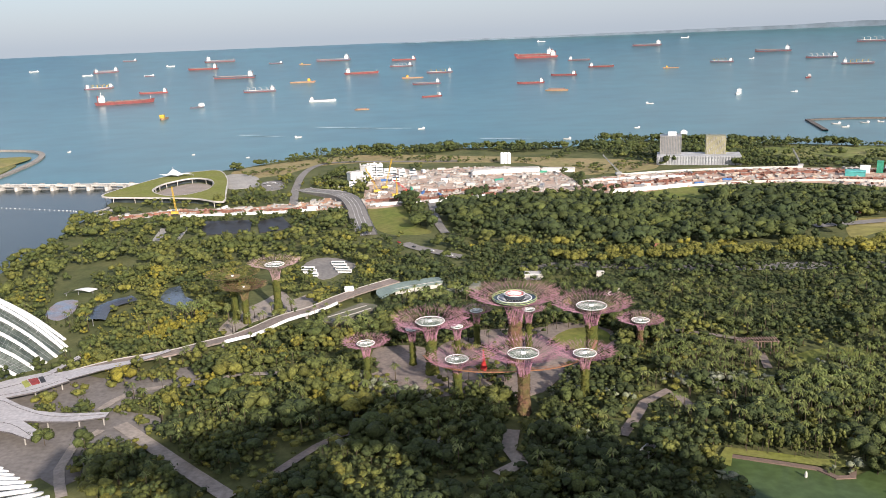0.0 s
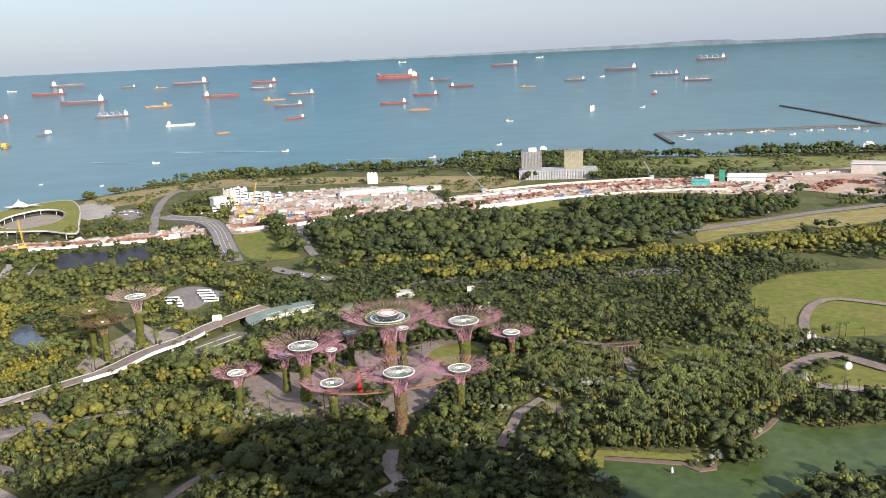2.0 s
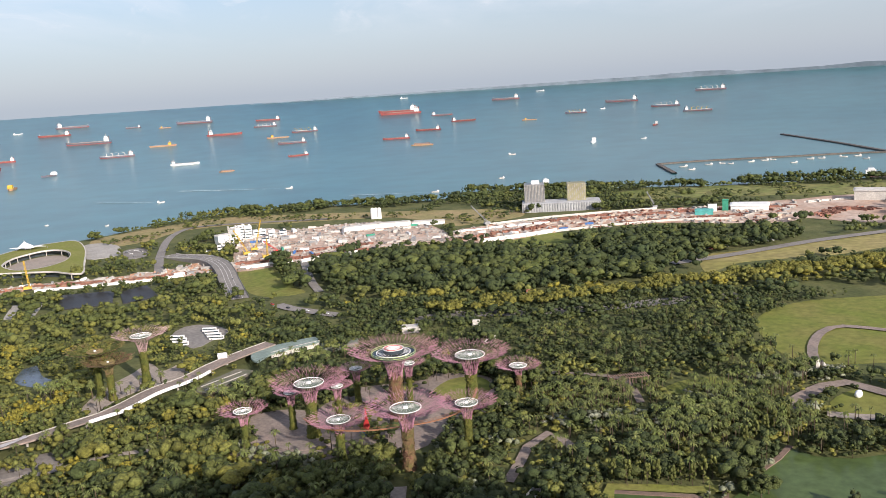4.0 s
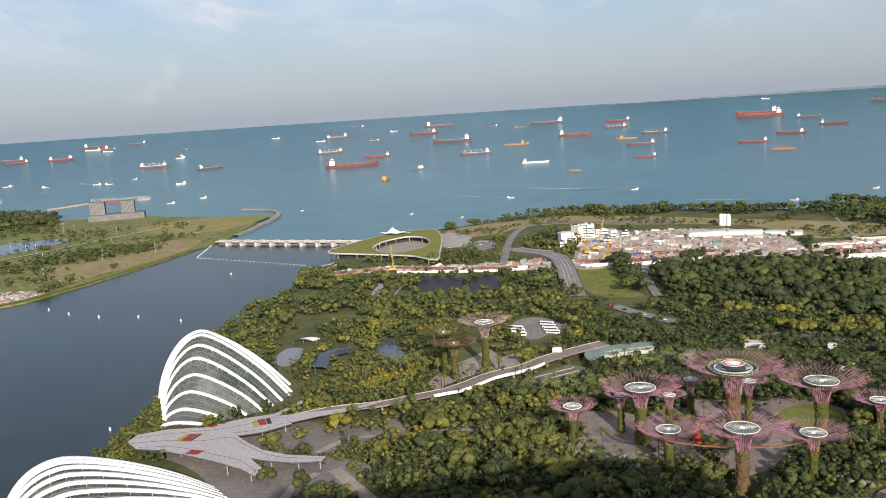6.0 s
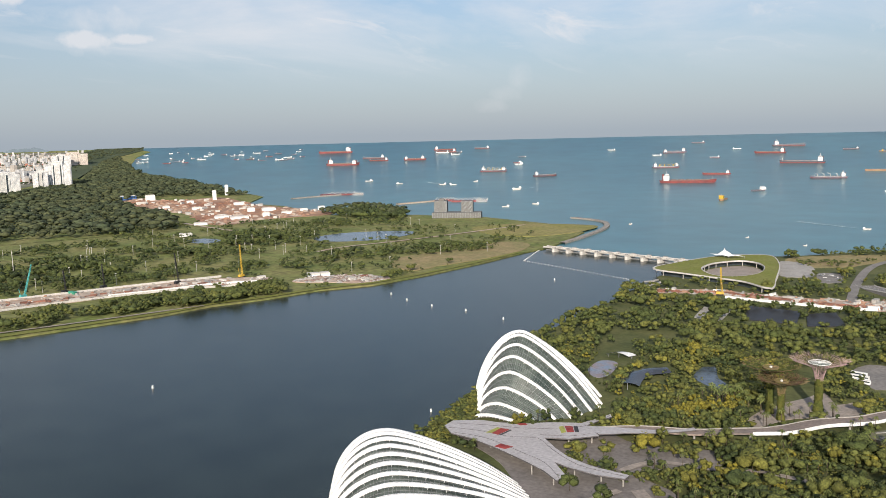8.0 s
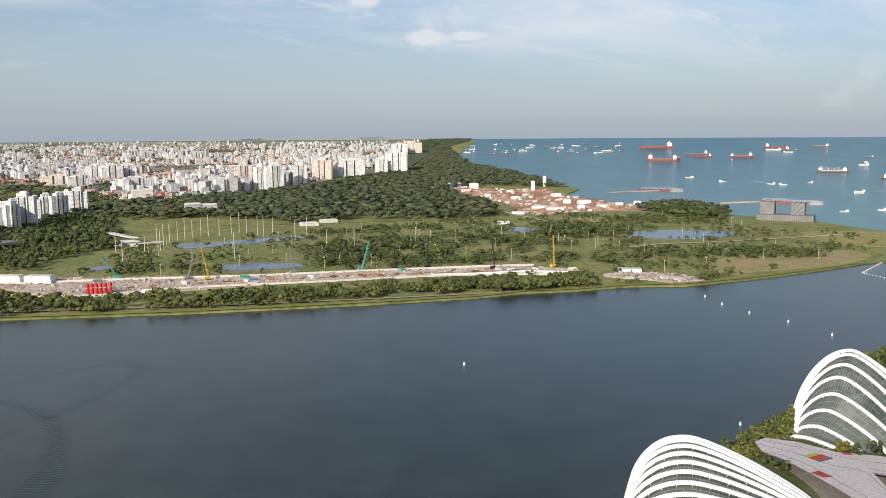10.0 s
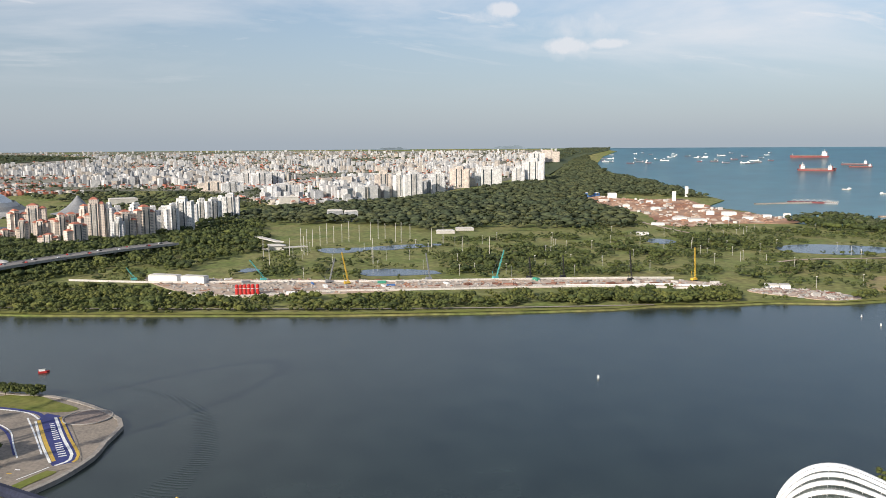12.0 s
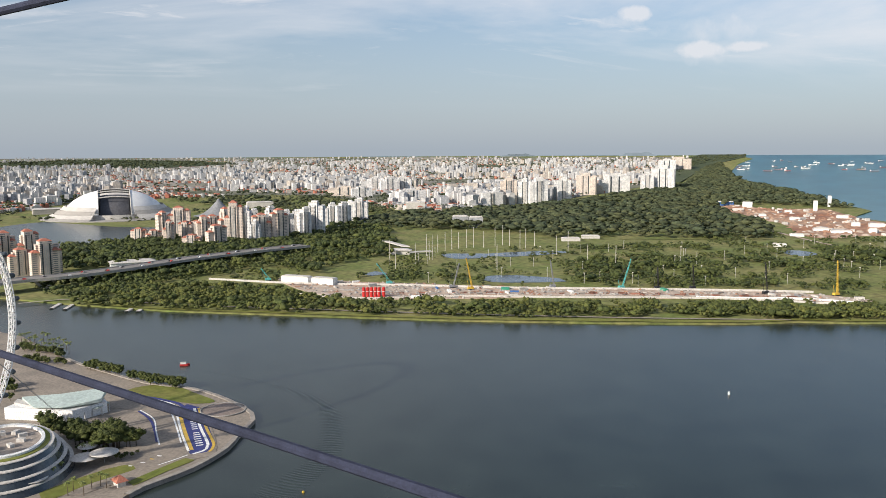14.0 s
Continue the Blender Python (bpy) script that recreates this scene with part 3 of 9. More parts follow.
zone("bus_park", BUSPARK, ASPHALT, "grey asphalt coach park ringed by trees", "parking")
DOMECOURT = [(-320, 429), (-305, 463), (-270, 462), (-243, 486), (-210, 475), (-164, 491), (-157, 468), (-193, 434), (-161, 416), (-172, 384), (-191, 367), (-212, 355), (-267, 401)]
zone("forecourt", DOMECOURT, COURT, "grey paved forecourt between the glass domes", "plaza")
ARRIVAL = [(-234, 407), (-220, 423), (-188, 416), (-169, 419), (-162, 405), (-179, 385), (-179, 357), (-186, 347), (-207, 364)]
zone("forecourt", ARRIVAL, COURT, "pale paved arrival court with planters", "plaza")
POND_A = [(121, 314), (129, 326), (117, 340), (127, 355), (149, 346), (163, 340), (168, 332), (175, 332), (196, 345), (212, 358), (233, 374), (240, 362), (254, 355), (281, 354), (320, 350), (286, 309), (247, 308), (232, 314), (206, 307), (189, 297), (159, 282), (124, 286)]
zone("pond_water", POND_A, POND, "green lake with a boardwalk edge", "water", lift=0.1)
POND_B = [(-235, 636), (-238, 667), (-231, 674), (-216, 641), (-200, 625), (-198, 611), (-216, 618)]
zone("pond_water", POND_B, LAKE, "narrow garden pool among trees", "water", lift=0.1)
SOLAR_A = [(-281, 928), (-226, 927), (-214, 862), (-266, 860)]
SOLAR_B = [(-218, 917), (-194, 940), (-171, 879), (-203, 860)]
for o in (SOLAR_A, SOLAR_B):
    zone("basin_cover", o, BLACK, "flat black covered basin among trees", "basin", lift=0.8, round_to=0)
for o in ([(-313, 844), (-323, 903), (-314, 902), (-304, 843)], [(-290, 846), (-302, 908), (-292, 907), (-283, 840)]):
    zone("service_yard", o, CONCRETE, "pale concrete service yard strip", "yard", round_to=0)

ZONES.append([(119, 345), (129, 362), (152, 357), (168, 352), (182, 357), (186, 346), (172, 336), (150, 345)])
ZONES.append([(-340, 411), (-363, 510), (-366, 529), (-317, 460), (-318, 429), (-305, 401)])
zone("plaza", [(-55, 506), (-30, 514), (-5, 492), (-2, 453), (-22, 448), (-43, 466)], PAVING, "brown paved court beside the supertrees", "plaza", lift=0.25)
ZONES += [[(-55, 506), (-30, 514), (-5, 492), (-2, 453), (-22, 448), (-43, 466)], [(33, 482), (65, 495), (61, 449), (48, 423), (30, 424)], [(61, 517), (80, 539), (100, 537), (107, 513), (93, 494), (70, 494)]]
zone("terrace", [(-342, 1257), (-320, 1273), (-289, 1239), (-273, 1186), (-271, 1151), (-292, 1142), (-308, 1146)], CONCRETE, "pale ribbed fan-shaped terrace beside the barrage", "terrace", lift=0.4)
zone("parking", [(-269, 1186), (-244, 1196), (-228, 1138), (-250, 1119)], ASPHALT, "grey car park beside the barrage", "parking")
# roads: line and width
ROADS = []
for z_ in (DOMECOURT, ARRIVAL):
    ZONES.remove(z_)  # these courts have planted islands
ZONES.remove(PLAZA)  # the plaza keeps planted beds


def road(name, line, width, mat, label, lift=0.3, clear=3.0, category="road", base=2.0):
    ROADS.append((line, width / 2 + clear))
    lift += 0.3 + 0.012 * len(LAID)
    LAID.append(name)
    return strip(name, line, width, base + lift, mat, label, category)


road("road", [(20, 1322), (-104, 1348), (-176, 1358), (-205, 1341), (-218, 1293), (-219, 1227), (-213, 1156), (-206, 1093), (-196, 1029), (-190, 985)], 11, ASPHALT, "grey dual road curving to the coast")
FLYOVER = [(-200, 1122), (-189, 1105), (-166, 1076), (-144, 1049), (-124, 1012), (-111, 964), (-103, 920), (-95, 879), (-86, 832)]
ROADS.append((FLYOVER, 15))
road("road", [(-46, 792), (-34, 774), (-16, 756), (0, 740), (10, 731)], 13, ASPHALT, "tree-lined asphalt parkway")
strip("road", [(60, 698), (80, 692), (123, 691), (214, 671), (360, 662)], 22, 2.7, ASPHALT, "parkway hidden under roadside trees", "road")
road("road", [(-21, 988), (-17, 926), (-12, 872), (-5, 828)], 9, ASPHALT, "dusty access road to the works")
road("road", [(360, 801), (445, 816), (547, 841), (654, 855)], 14, ASPHALT, "coastal road with parked cars")
road("path", [(445, 496), (410, 527), (385, 550), (362, 543), (337, 516), (323, 492), (320, 478)], 7, PAVING, "curved grey path round the meadow", category="path")
road("path", [(-182, 410), (-161, 389), (-131, 359), (-103, 332)], 8, PALEPAVE, "straight pale promenade in the shade", category="path")
road("path", [(-181, 337), (-194, 363), (-197, 386), (-190, 404)], 5, PALEPAVE, "curved service path", category="path")
road("path", [(-201, 429), (-190, 454), (-161, 460), (-134, 473), (-99, 473)], 5, PALEPAVE, "winding pale garden path", category="path")
road("path", [(82, 378), (94, 399), (102, 415), (118, 429), (126, 403)], 6, PAVING, "brown garden path", category="path")
road("path", [(143, 526), (169, 513), (189, 495), (184, 455)], 5, PAVING, "brown garden path among palms", category="path")
road("path", [(28, 388), (25, 370), (29, 354), (18, 344)], 8, PALEPAVE, "pale path to a pool court", category="path")
road("path", [(-92, 344), (-71, 377), (-61, 388), (-50, 394)], 5, PAVING, "shaded garden path", category="path")
road("path", [(258, 421), (277, 434), (300, 446), (316, 447), (329, 419), (358, 393)], 10, PAVING, "grey plaza path beside the lawn", category="path")
road("path", [(276, 407), (290, 398), (308, 390), (343, 377)], 8, PALEPAVE, "pale lakeside path", category="path")

road("lake_verge", [(122, 346), (129, 359), (151, 351), (166, 345), (178, 343)], 7, BANK, "bright grass verge along the lake boardwalk", category="grass", clear=0.5)
# far shore
SITE_D = [(-1309, 40), (-1211, 58), (-1136, 94), (-1085, 151), (-1075, 215), (-1057, 284), (-1047, 359), (-1029, 450), (-994, 528), (-964, 647), (-917, 708), (-909, 786), (-972, 742), (-1012, 676), (-1053, 560), (-1100, 448), (-1160, 316), (-1205, 226), (-1238, 158), (-1265, 120)]
zone("construction_ground", SITE_D, PALEDIRT, "long pale construction strip along the far bank", "construction site", lift=0.3)
SITE_E = [(-863, 780), (-862, 829), (-829, 855), (-800, 871), (-764, 873), (-750, 848), (-772, 815), (-801, 803), (-835, 781)]
zone("construction_ground", SITE_E, PALEDIRT, "pale sandy works yard at the water", "construction site", lift=0.3)
SITE_F = [(-2475, 1463), (-2618, 1679), (-2387, 1646), (-2357, 1821), (-1984, 1665), (-1601, 1584), (-1539, 1506), (-1602, 1363), (-1575, 1232), (-1690, 1241), (-1866, 1342), (-2076, 1410)]
zone("construction_ground", SITE_F, REDDIRT, "red-brown reclaimed earthworks by the sea", "construction site", lift=0.5, round_to=30)
DRY_E = [(-792, 935), (-843, 1029), (-829, 1108), (-795, 1159), (-776, 1192), (-761, 1110), (-767, 1024), (-764, 950)]
zone("dry_field", DRY_E, DRYGRASS, "dry brown field on the far bank", "grass", lift=0.2)
zone("dry_field", [(-815, 943), (-874, 1033), (-845, 1145), (-837, 1266), (-778, 1271), (-742, 1191), (-746, 1084), (-769, 974)], DRYGRASS, "dry brown field on the far bank", "grass", lift=0.2, clear=False)
zone("dry_field", [(-1019, 1437), (-984, 1529), (-905, 1574), (-797, 1579), (-784, 1465), (-821, 1370), (-909, 1356)], MEADOW, "dry olive field near the barrage", "grass", lift=0.2, clear=False)
for o, lb in (([(-1227, 349), (-1245, 396), (-1192, 461), (-1163, 461), (-1169, 398), (-1187, 351)], "small blue golf course pond"), ([(-1201, 1148), (-1204, 1241), (-1120, 1322), (-1067, 1304), (-1065, 1191), (-1135, 1123)], "long blue golf course lake"),
              ([(-1404, 994), (-1403, 1037), (-1345, 1037), (-1332, 984)], "small blue golf course pond"), ([(-1244, 357), (-1247, 381), (-1213, 401), (-1201, 374)], "small blue golf course pond"),
              ([(-1317, 171), (-1342, 198), (-1311, 216), (-1295, 186)], "small pond beside the range"), ([(-1514, 436), (-1527, 555), (-1496, 601), (-1463, 465)], "thin blue range pond"),
              ([(-1534, 353), (-1528, 404), (-1507, 454), (-1464, 422), (-1464, 361)], "thin blue range pond")):
    zone("pond_water", o, LAKE, lb, "water", lift=0.12, round_to=20)
road("path", [(-1170, -300), (-1186, -222), (-1114, -106), (-1049, 35), (-961, 234), (-888, 422), (-827, 605)], 5, PALEPAVE, "pale waterside jogging path", category="path")
BANK_LINE = [(-1155, -216), (-1085, -104), (-1023, 34), (-938, 228), (-884, 384), (-835, 548), (-829, 617), (-805, 680), (-788, 757), (-754, 827)]
strip("grass_bank", BANK_LINE, 10, 2.9, BANK, "bright grassy bank along the far shore", "bank")
strip("grass_bank", [(-754, 827), (-740, 933), (-734, 1070), (-734, 1171)], 9, 2.95, BANK, "bright grassy bank along the far shore", "bank")
road("path", [(-1047, 1008), (-1048, 1080), (-1012, 1195), (-966, 1401), (-945, 1532)], 8, PALEDIRT, "sandy track to the barrage", category="path")
road("road", [(-1745, 1219), (-1644, 1192), (-1510, 1164), (-1449, 1156)], 9, PALEDIRT, "pale access track across the fields", category="path")
road("path", [(-1841, 426), (-1750, 620), (-1674, 837), (-1591, 1110)], 6, TURF, "grassy service track", category="path")

# ---- trees ----
rng = np.random.default_rng(7)


def ico(level):
    bm = bmesh.new()
    bmesh.ops.create_icosphere(bm, subdivisions=level, radius=1.0)
    v = np.array([p.co[:] for p in bm.verts])
    f = np.array([[q.index for q in p.verts] for p in bm.faces])
    bm.free()
    return v, f


ICO = {1: ico(1), 2: ico(2)}


def crown(kind, lobes, level, leaves, seed, leaf=1.45):
    """A crown of lumpy clumps with loose leaf sprays, and its trunk and limbs; 1 high. Returns points, triangles, slots."""
    g = np.random.default_rng(seed)
    V, T, S, n = [], [], [], 0
    spec = {"round": (0.42, 0.62, 0.30), "tall": (0.27, 0.60, 0.36), "umbrella": (0.62, 0.74, 0.16), "cone": (0.20, 0.55, 0.42)}[kind]
    R, zc, zr = spec
    cs, rs = [], []
    for i in range(lobes):
        a = 2.4 * i + g.uniform(-0.4, 0.4)
        u = 1 - 2 * (i + 0.5) / lobes if kind != "umbrella" else g.uniform(-0.5, 0.8)
        rad = math.sqrt(max(0.0, 1 - u * u)) * g.uniform(0.55, 0.8)
        if kind == "cone":
            rad *= 1.0 - 0.5 * u
        c = np.array((math.cos(a) * rad * R, math.sin(a) * rad * R, zc + u * zr * 0.75))
        r = R * g.uniform(0.38, 0.58) * (1.6 / math.sqrt(lobes) + 0.26)
        iv, it = ICO[level]
        d = 0.97 * (1 + 0.17 * g.standard_normal(len(iv)))
        v = iv * d[:, None] * np.array((r, r, r * 0.8)) + c
        V.append(v), T.append(it + n), S.append(np.zeros(len(it), int))
        n += len(v)
        cs.append(c), rs.append(r)
    if leaves:
        k = g.integers(0, lobes, leaves)
        d = g.standard_normal((leaves, 3))
        d[:, 2] = np.abs(d[:, 2]) * 0.9 - 0.25
        d /= np.linalg.norm(d, axis=1)[:, None]
        cs_, rs_ = np.array(cs), np.array(rs)
        p = cs_[k] + d * (rs_[k] * g.uniform(0.9, 1.38, leaves))[:, None]
        size = R * g.uniform(0.10, 0.22, leaves) * leaf
        a1 = np.cross(d, g.standard_normal((leaves, 3)))
        a1 /= np.linalg.norm(a1, axis=1)[:, None]
        a2 = np.cross(d, a1) + d * g.uniform(-0.6, 0.6, (leaves, 1))
        tri = np.stack([p + a1 * size[:, None], p - a1 * size[:, None] * 0.6 + a2 * size[:, None] * 0.9, p - a1 * size[:, None] * 0.5 - a2 * size[:, None] * 0.8], 1)
        V.append(tri.reshape(-1, 3)), T.append(np.arange(leaves * 3).reshape(-1, 3) + n), S.append(np.zeros(leaves, int))
        n += leaves * 3
    return np.concatenate(V), np.concatenate(T), np.concatenate(S)


def stem(seed, sides=5, limbs=3, top=0.6):
    """A tapered trunk with limbs; 1 is the tree's height."""
    g = np.random.default_rng(seed)
    s = Shape()
    s.tube([(0, 0, -0.03), (0.01, 0, top * 0.5), (0, 0.01, top)], 0.028, sides, r1=0.014)
    for i in range(limbs):
        a = 2.1 * i + g.uniform(0, 1)
        s.tube([(0, 0, top * 0.55), (0.13 * math.cos(a), 0.13 * math.sin(a), top * 0.85), (0.22 * math.cos(a), 0.22 * math.sin(a), top * 1.05)], 0.014, 3, r1=0.006)
    return s


def tri_of(shape):
    t = []
    for f in shape.f:
        t += [(f[0], f[i], f[i + 1]) for i in range(1, len(f) - 1)]
    return np.array(shape.v), np.array(t)


MED = []
KINDS = ["round", "round", "tall", "umbrella", "round", "cone"]
MID = []
for i, k in enumerate(KINDS):
    v, t, s = crown(k, 5, 1, 78, 50 + i, 0.68)
    sv, st = tri_of(stem(i, 3, 0))
    MID.append((np.concatenate([v, sv]), np.concatenate([t, st + len(v)]), np.concatenate([s, np.ones(len(st), int)])))
for i, k in enumerate(KINDS):
    v, t, s = crown(k, 4, 1, 34, 150 + i, 0.85)
    MED.append((v, t, s))
SMALL = []
for i, k in enumerate(["round", "umbrella", "round", "tall"]):
    v, t, s = crown(k, 3, 1, 18, 80 + i, 1.1)
    SMALL.append((v, t, s))
TINY = []
for i, k in enumerate(["round", "umbrella", "tall", "cone"]):
    v, t, s = crown(k, 2, 1, 6, 90 + i, 1.8)
    TINY.append((v, t, s))


def woodland(name, pts, heights, tones, variants, mats, label, category="trees", widen=1.0):
    """Many trees that nobody would count, as one mesh."""
    pts, heights, tones = np.asarray(pts, float), np.asarray(heights, float), np.asarray(tones, float)
    which = rng.integers(0, len(variants), len(pts))
    V, T, S, C, n = [], [], [], [], 0
    for w, (v, t, s) in enumerate(variants):
        m = np.where(which == w)[0]
        if not len(m):
            continue
        a = rng.uniform(0, 2 * math.pi, len(m))
        wd = heights[m] * widen * rng.uniform(0.7, 1.3, len(m))
        ca, sa = np.cos(a), np.sin(a)
        x = (v[None, :, 0] * ca[:, None] - v[None, :, 1] * sa[:, None]) * wd[:, None] + pts[m, 0:1]
        y = (v[None, :, 0] * sa[:, None] + v[None, :, 1] * ca[:, None]) * wd[:, None] + pts[m, 1:2]
        z = v[None, :, 2] * heights[m][:, None] + 2.0
        V.append(np.stack([x, y, z], 2).reshape(-1, 3))
        T.append((t[None] + (np.arange(len(m)) * len(v))[:, None, None]).reshape(-1, 3) + n)
        S.append(np.tile(s, len(m)))
        C.append(np.repeat(tones[m], len(v)))
        n += len(m) * len(v)
    V = lay(np.concatenate(V))
    org = np.array((V[:, 0].mean(), V[:, 1].mean(), V[:, 2].min()))
    ob = new(name, fast_mesh(name, V - org, np.concatenate(T), mats, np.concatenate(S), np.concatenate(C), True))
    ob.location = org
    return tagged(ob, label, category, kind="stuff")


def scatter(x0, x1, y0, y1, step, jitter=0.45):
    xs, ys = np.meshgrid(np.arange(x0, x1, step), np.arange(y0, y1, step * 0.9))
    p = np.stack([xs.ravel(), ys.ravel()], 1)
    return p + rng.uniform(-jitter, jitter, p.shape) * step


def free(p, margin=1.0):
    ok = np.ones(len(p), bool)
    for z in ZONES:
        ok &= ~inside(z, p)
    for line, d in ROADS:
        ok &= ~near_line(line, p, d * margin)
    return ok


def open_to_eye(p, h):
    """False where a tree of that height would stand between the eye and open ground."""
    ok = np.ones(len(p), bool)
    for f in (0.45, 0.85):
        ok &= free(p * (EYE / (EYE - f * h))[:, None], 0.8)
    return ok


def patchy(p, scale, seed):
    return np.array([noise.noise(Vector((x / scale + seed, y / scale, seed * 1.7))) for x, y in p])


def in_view(p, lo, hi):
    a = np.degrees(np.arctan2(-p[:, 0], p[:, 1]))
    return (a > lo) & (a < hi)


# footprints that stay free of trees
SUPERTREES = [  # x, y, height, canopy radius, trunk radius
    (-52, 457, 25.5, 13.0, 1.9), (1, 430, 24.5, 16.0, 2.2), (36, 408, 36.0, 20.5, 3.0), (71, 424, 28.0, 15.8, 2.2), (-14, 466, 35.0, 21.5, 3.2), (37, 473, 46.0, 25.5, 4.0),
    (83, 473, 39.0, 22.5, 3.4), (118, 496, 19.5, 13.8, 1.8), (15, 509, 25.5, 10.0, 1.8), (2, 484, 24.0, 9.2, 1.8), (-26, 481, 24.5, 9.2, 1.8), (48, 502, 27.5, 10.2, 1.9),
]
GOLDTREES = [(-133, 601, 37.0, 18.2, 2.6), (-150, 571, 28.5, 16.0, 2.2), (-160, 581, 34.5, 18.0, 2.4)]
for x, y, h, r, tr in SUPERTREES + GOLDTREES:
    ROADS.append(([(x, y), (x + 0.1, y)], tr + 5))
DOME_FOOT = [(-345, 470), (-300, 455), (-255, 500), (-255, 545), (-290, 575), (-350, 560), (-375, 510)]
FLOWER_FOOT = [(-345, 395), (-240, 420), (-200, 370), (-60, 230), (-100, 150), (-240, 150), (-340, 300)]
ZONES += [DOME_FOOT, FLOWER_FOOT]
CANOPY_A = [(-323, 420), (-324, 431), (-309, 442), (-286, 447), (-269, 463), (-250, 474), (-246, 486), (-242, 500), (-239, 496), (-243, 482), (-245, 472), (-230, 459), (-243, 444), (-257, 437), (-243, 426), (-230, 418), (-212, 413), (-188, 413), (-188, 407), (-204, 403), (-221, 404), (-232, 406), (-224, 399), (-215, 391), (-218, 384), (-231, 392), (-250, 399), (-273, 406), (-296, 411), (-311, 411)]
CANOPY_B = [(-247, 470), (-227, 479), (-206, 487), (-190, 499), (-186, 506), (-183, 502), (-192, 492), (-204, 481), (-217, 473), (-231, 461)]
ZONES += [CANOPY_A, CANOPY_B]
WALKWAY = [(-241, 467), (-215, 488), (-184, 501), (-163, 517), (-140, 535), (-122, 563), (-101, 583), (-87, 605), (-67, 628), (-46, 648)]
ROADS.append((WALKWAY, 7))
BARRAGE_FOOT = [(-460, 1075), (-453, 1163), (-440, 1297), (-369, 1336), (-324, 1281), (-286, 1043), (-363, 1057), (-400, 1018)]
ZONES.append(BARRAGE_FOOT)
LONG_ROOF = [(-60, 625), (-46, 641), (-28, 650), (-10, 655), (-8, 641), (-27, 633), (-45, 621), (-54, 605)]
ZONES.append([(-272, 578), (-281, 618), (-277, 639), (-262, 656), (-251, 633), (-260, 615), (-261, 593), (-256, 570)])  # ground under the solar roof
ZONES.append([(-313, 599), (-326, 648), (-339, 690), (-321, 702), (-299, 668), (-296, 625), (-290, 601), (-296, 586)])  # play court and shelter
ZONES.append(LONG_ROOF)
ZONES.append([(-97, 558), (-85, 589), (-67, 598), (-56, 590), (-66, 566), (-84, 547)])
ZONES.append([(295, 1205), (427, 1205), (410, 1145), (285, 1145)])

# the gardens, near to far
p = scatter(-450, 650, 180, 760, 6.3)
p = p[inside(LAND_S, p) & in_view(p, -43, 62) & free(p)]
r = np.hypot(p[:, 0], p[:, 1])
p, r = p[r < 760], r[r < 760]
pn = patchy(p, 60, 3.0)
beds = patchy(p, 22, 17.0) > 0.36
keep = (pn > np.where(r > 520, -0.42, -0.40)) & (~inside(PLAZA, p) | beds) & (~(inside(DOMECOURT, p) | inside(ARRIVAL, p)) | (patchy(p, 16, 27.0) > -0.02))
p, pn = p[keep], pn[keep]
PALM_GROVE = [(107, 466), (184, 511), (283, 512), (322, 497), (251, 378), (210, 372), (124, 378), (103, 408)]
YELLOW_ROW = [(33, 749), (105, 739), (152, 713), (225, 706), (301, 711), (389, 718)]
# patches where sunlit yellow is put into the leaf tone of the crowns
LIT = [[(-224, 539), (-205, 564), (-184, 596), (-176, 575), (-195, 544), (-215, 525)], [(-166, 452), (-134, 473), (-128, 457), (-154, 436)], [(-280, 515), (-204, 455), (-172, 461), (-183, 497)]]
# tone also steps by bearing: raised on the far left, lowered on the right
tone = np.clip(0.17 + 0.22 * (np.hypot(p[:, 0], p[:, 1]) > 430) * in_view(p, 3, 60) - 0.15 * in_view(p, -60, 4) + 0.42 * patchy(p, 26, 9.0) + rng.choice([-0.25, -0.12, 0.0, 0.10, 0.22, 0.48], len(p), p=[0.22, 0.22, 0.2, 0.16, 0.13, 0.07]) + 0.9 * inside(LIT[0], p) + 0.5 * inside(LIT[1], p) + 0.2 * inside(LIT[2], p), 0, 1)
h = np.clip(7.6 + 4.2 * patchy(p, 40, 5.0) + rng.uniform(-3.2, 4.0, len(p)) + 5.0 * (rng.uniform(0, 1, len(p)) < 0.06), 3.5, 17)
keep = open_to_eye(p, h) | (rng.uniform(0, 1, len(p)) < 0.12)
p, tone, h = p[keep], tone[keep], h[keep]
# the nearest, lit trees of the grove stand as things of their own
order = np.argsort(np.hypot(p[:, 0] - 30, p[:, 1] - 420) + rng.uniform(0, 25, len(p)))
own, rest = order[:42], order[42:]
grove = inside(PALM_GROVE, p[rest])
rest = rest[~grove | (rng.uniform(0, 1, len(rest)) < 0.4)]
near = np.hypot(p[rest, 0], p[rest, 1]) < 560
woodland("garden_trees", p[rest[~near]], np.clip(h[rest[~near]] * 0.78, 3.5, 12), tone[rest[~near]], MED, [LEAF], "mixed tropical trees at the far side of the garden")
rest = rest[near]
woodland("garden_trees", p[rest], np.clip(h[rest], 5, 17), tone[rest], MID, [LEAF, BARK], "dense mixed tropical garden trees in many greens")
BIG = []
for i, k in enumerate(["round", "umbrella", "tall", "round", "cone"]):
    v, t, s = crown(k, 9, 2, 330, 20 + i, 0.5)
    BIG.append((fast_mesh("crown", v, t, [LEAF], None, np.full(len(v), (0.15, 0.5, 0.05, 0.3, 0.2)[i]), True), stem(30 + i, 6, 4).made("trunk", BARK, far=False)))
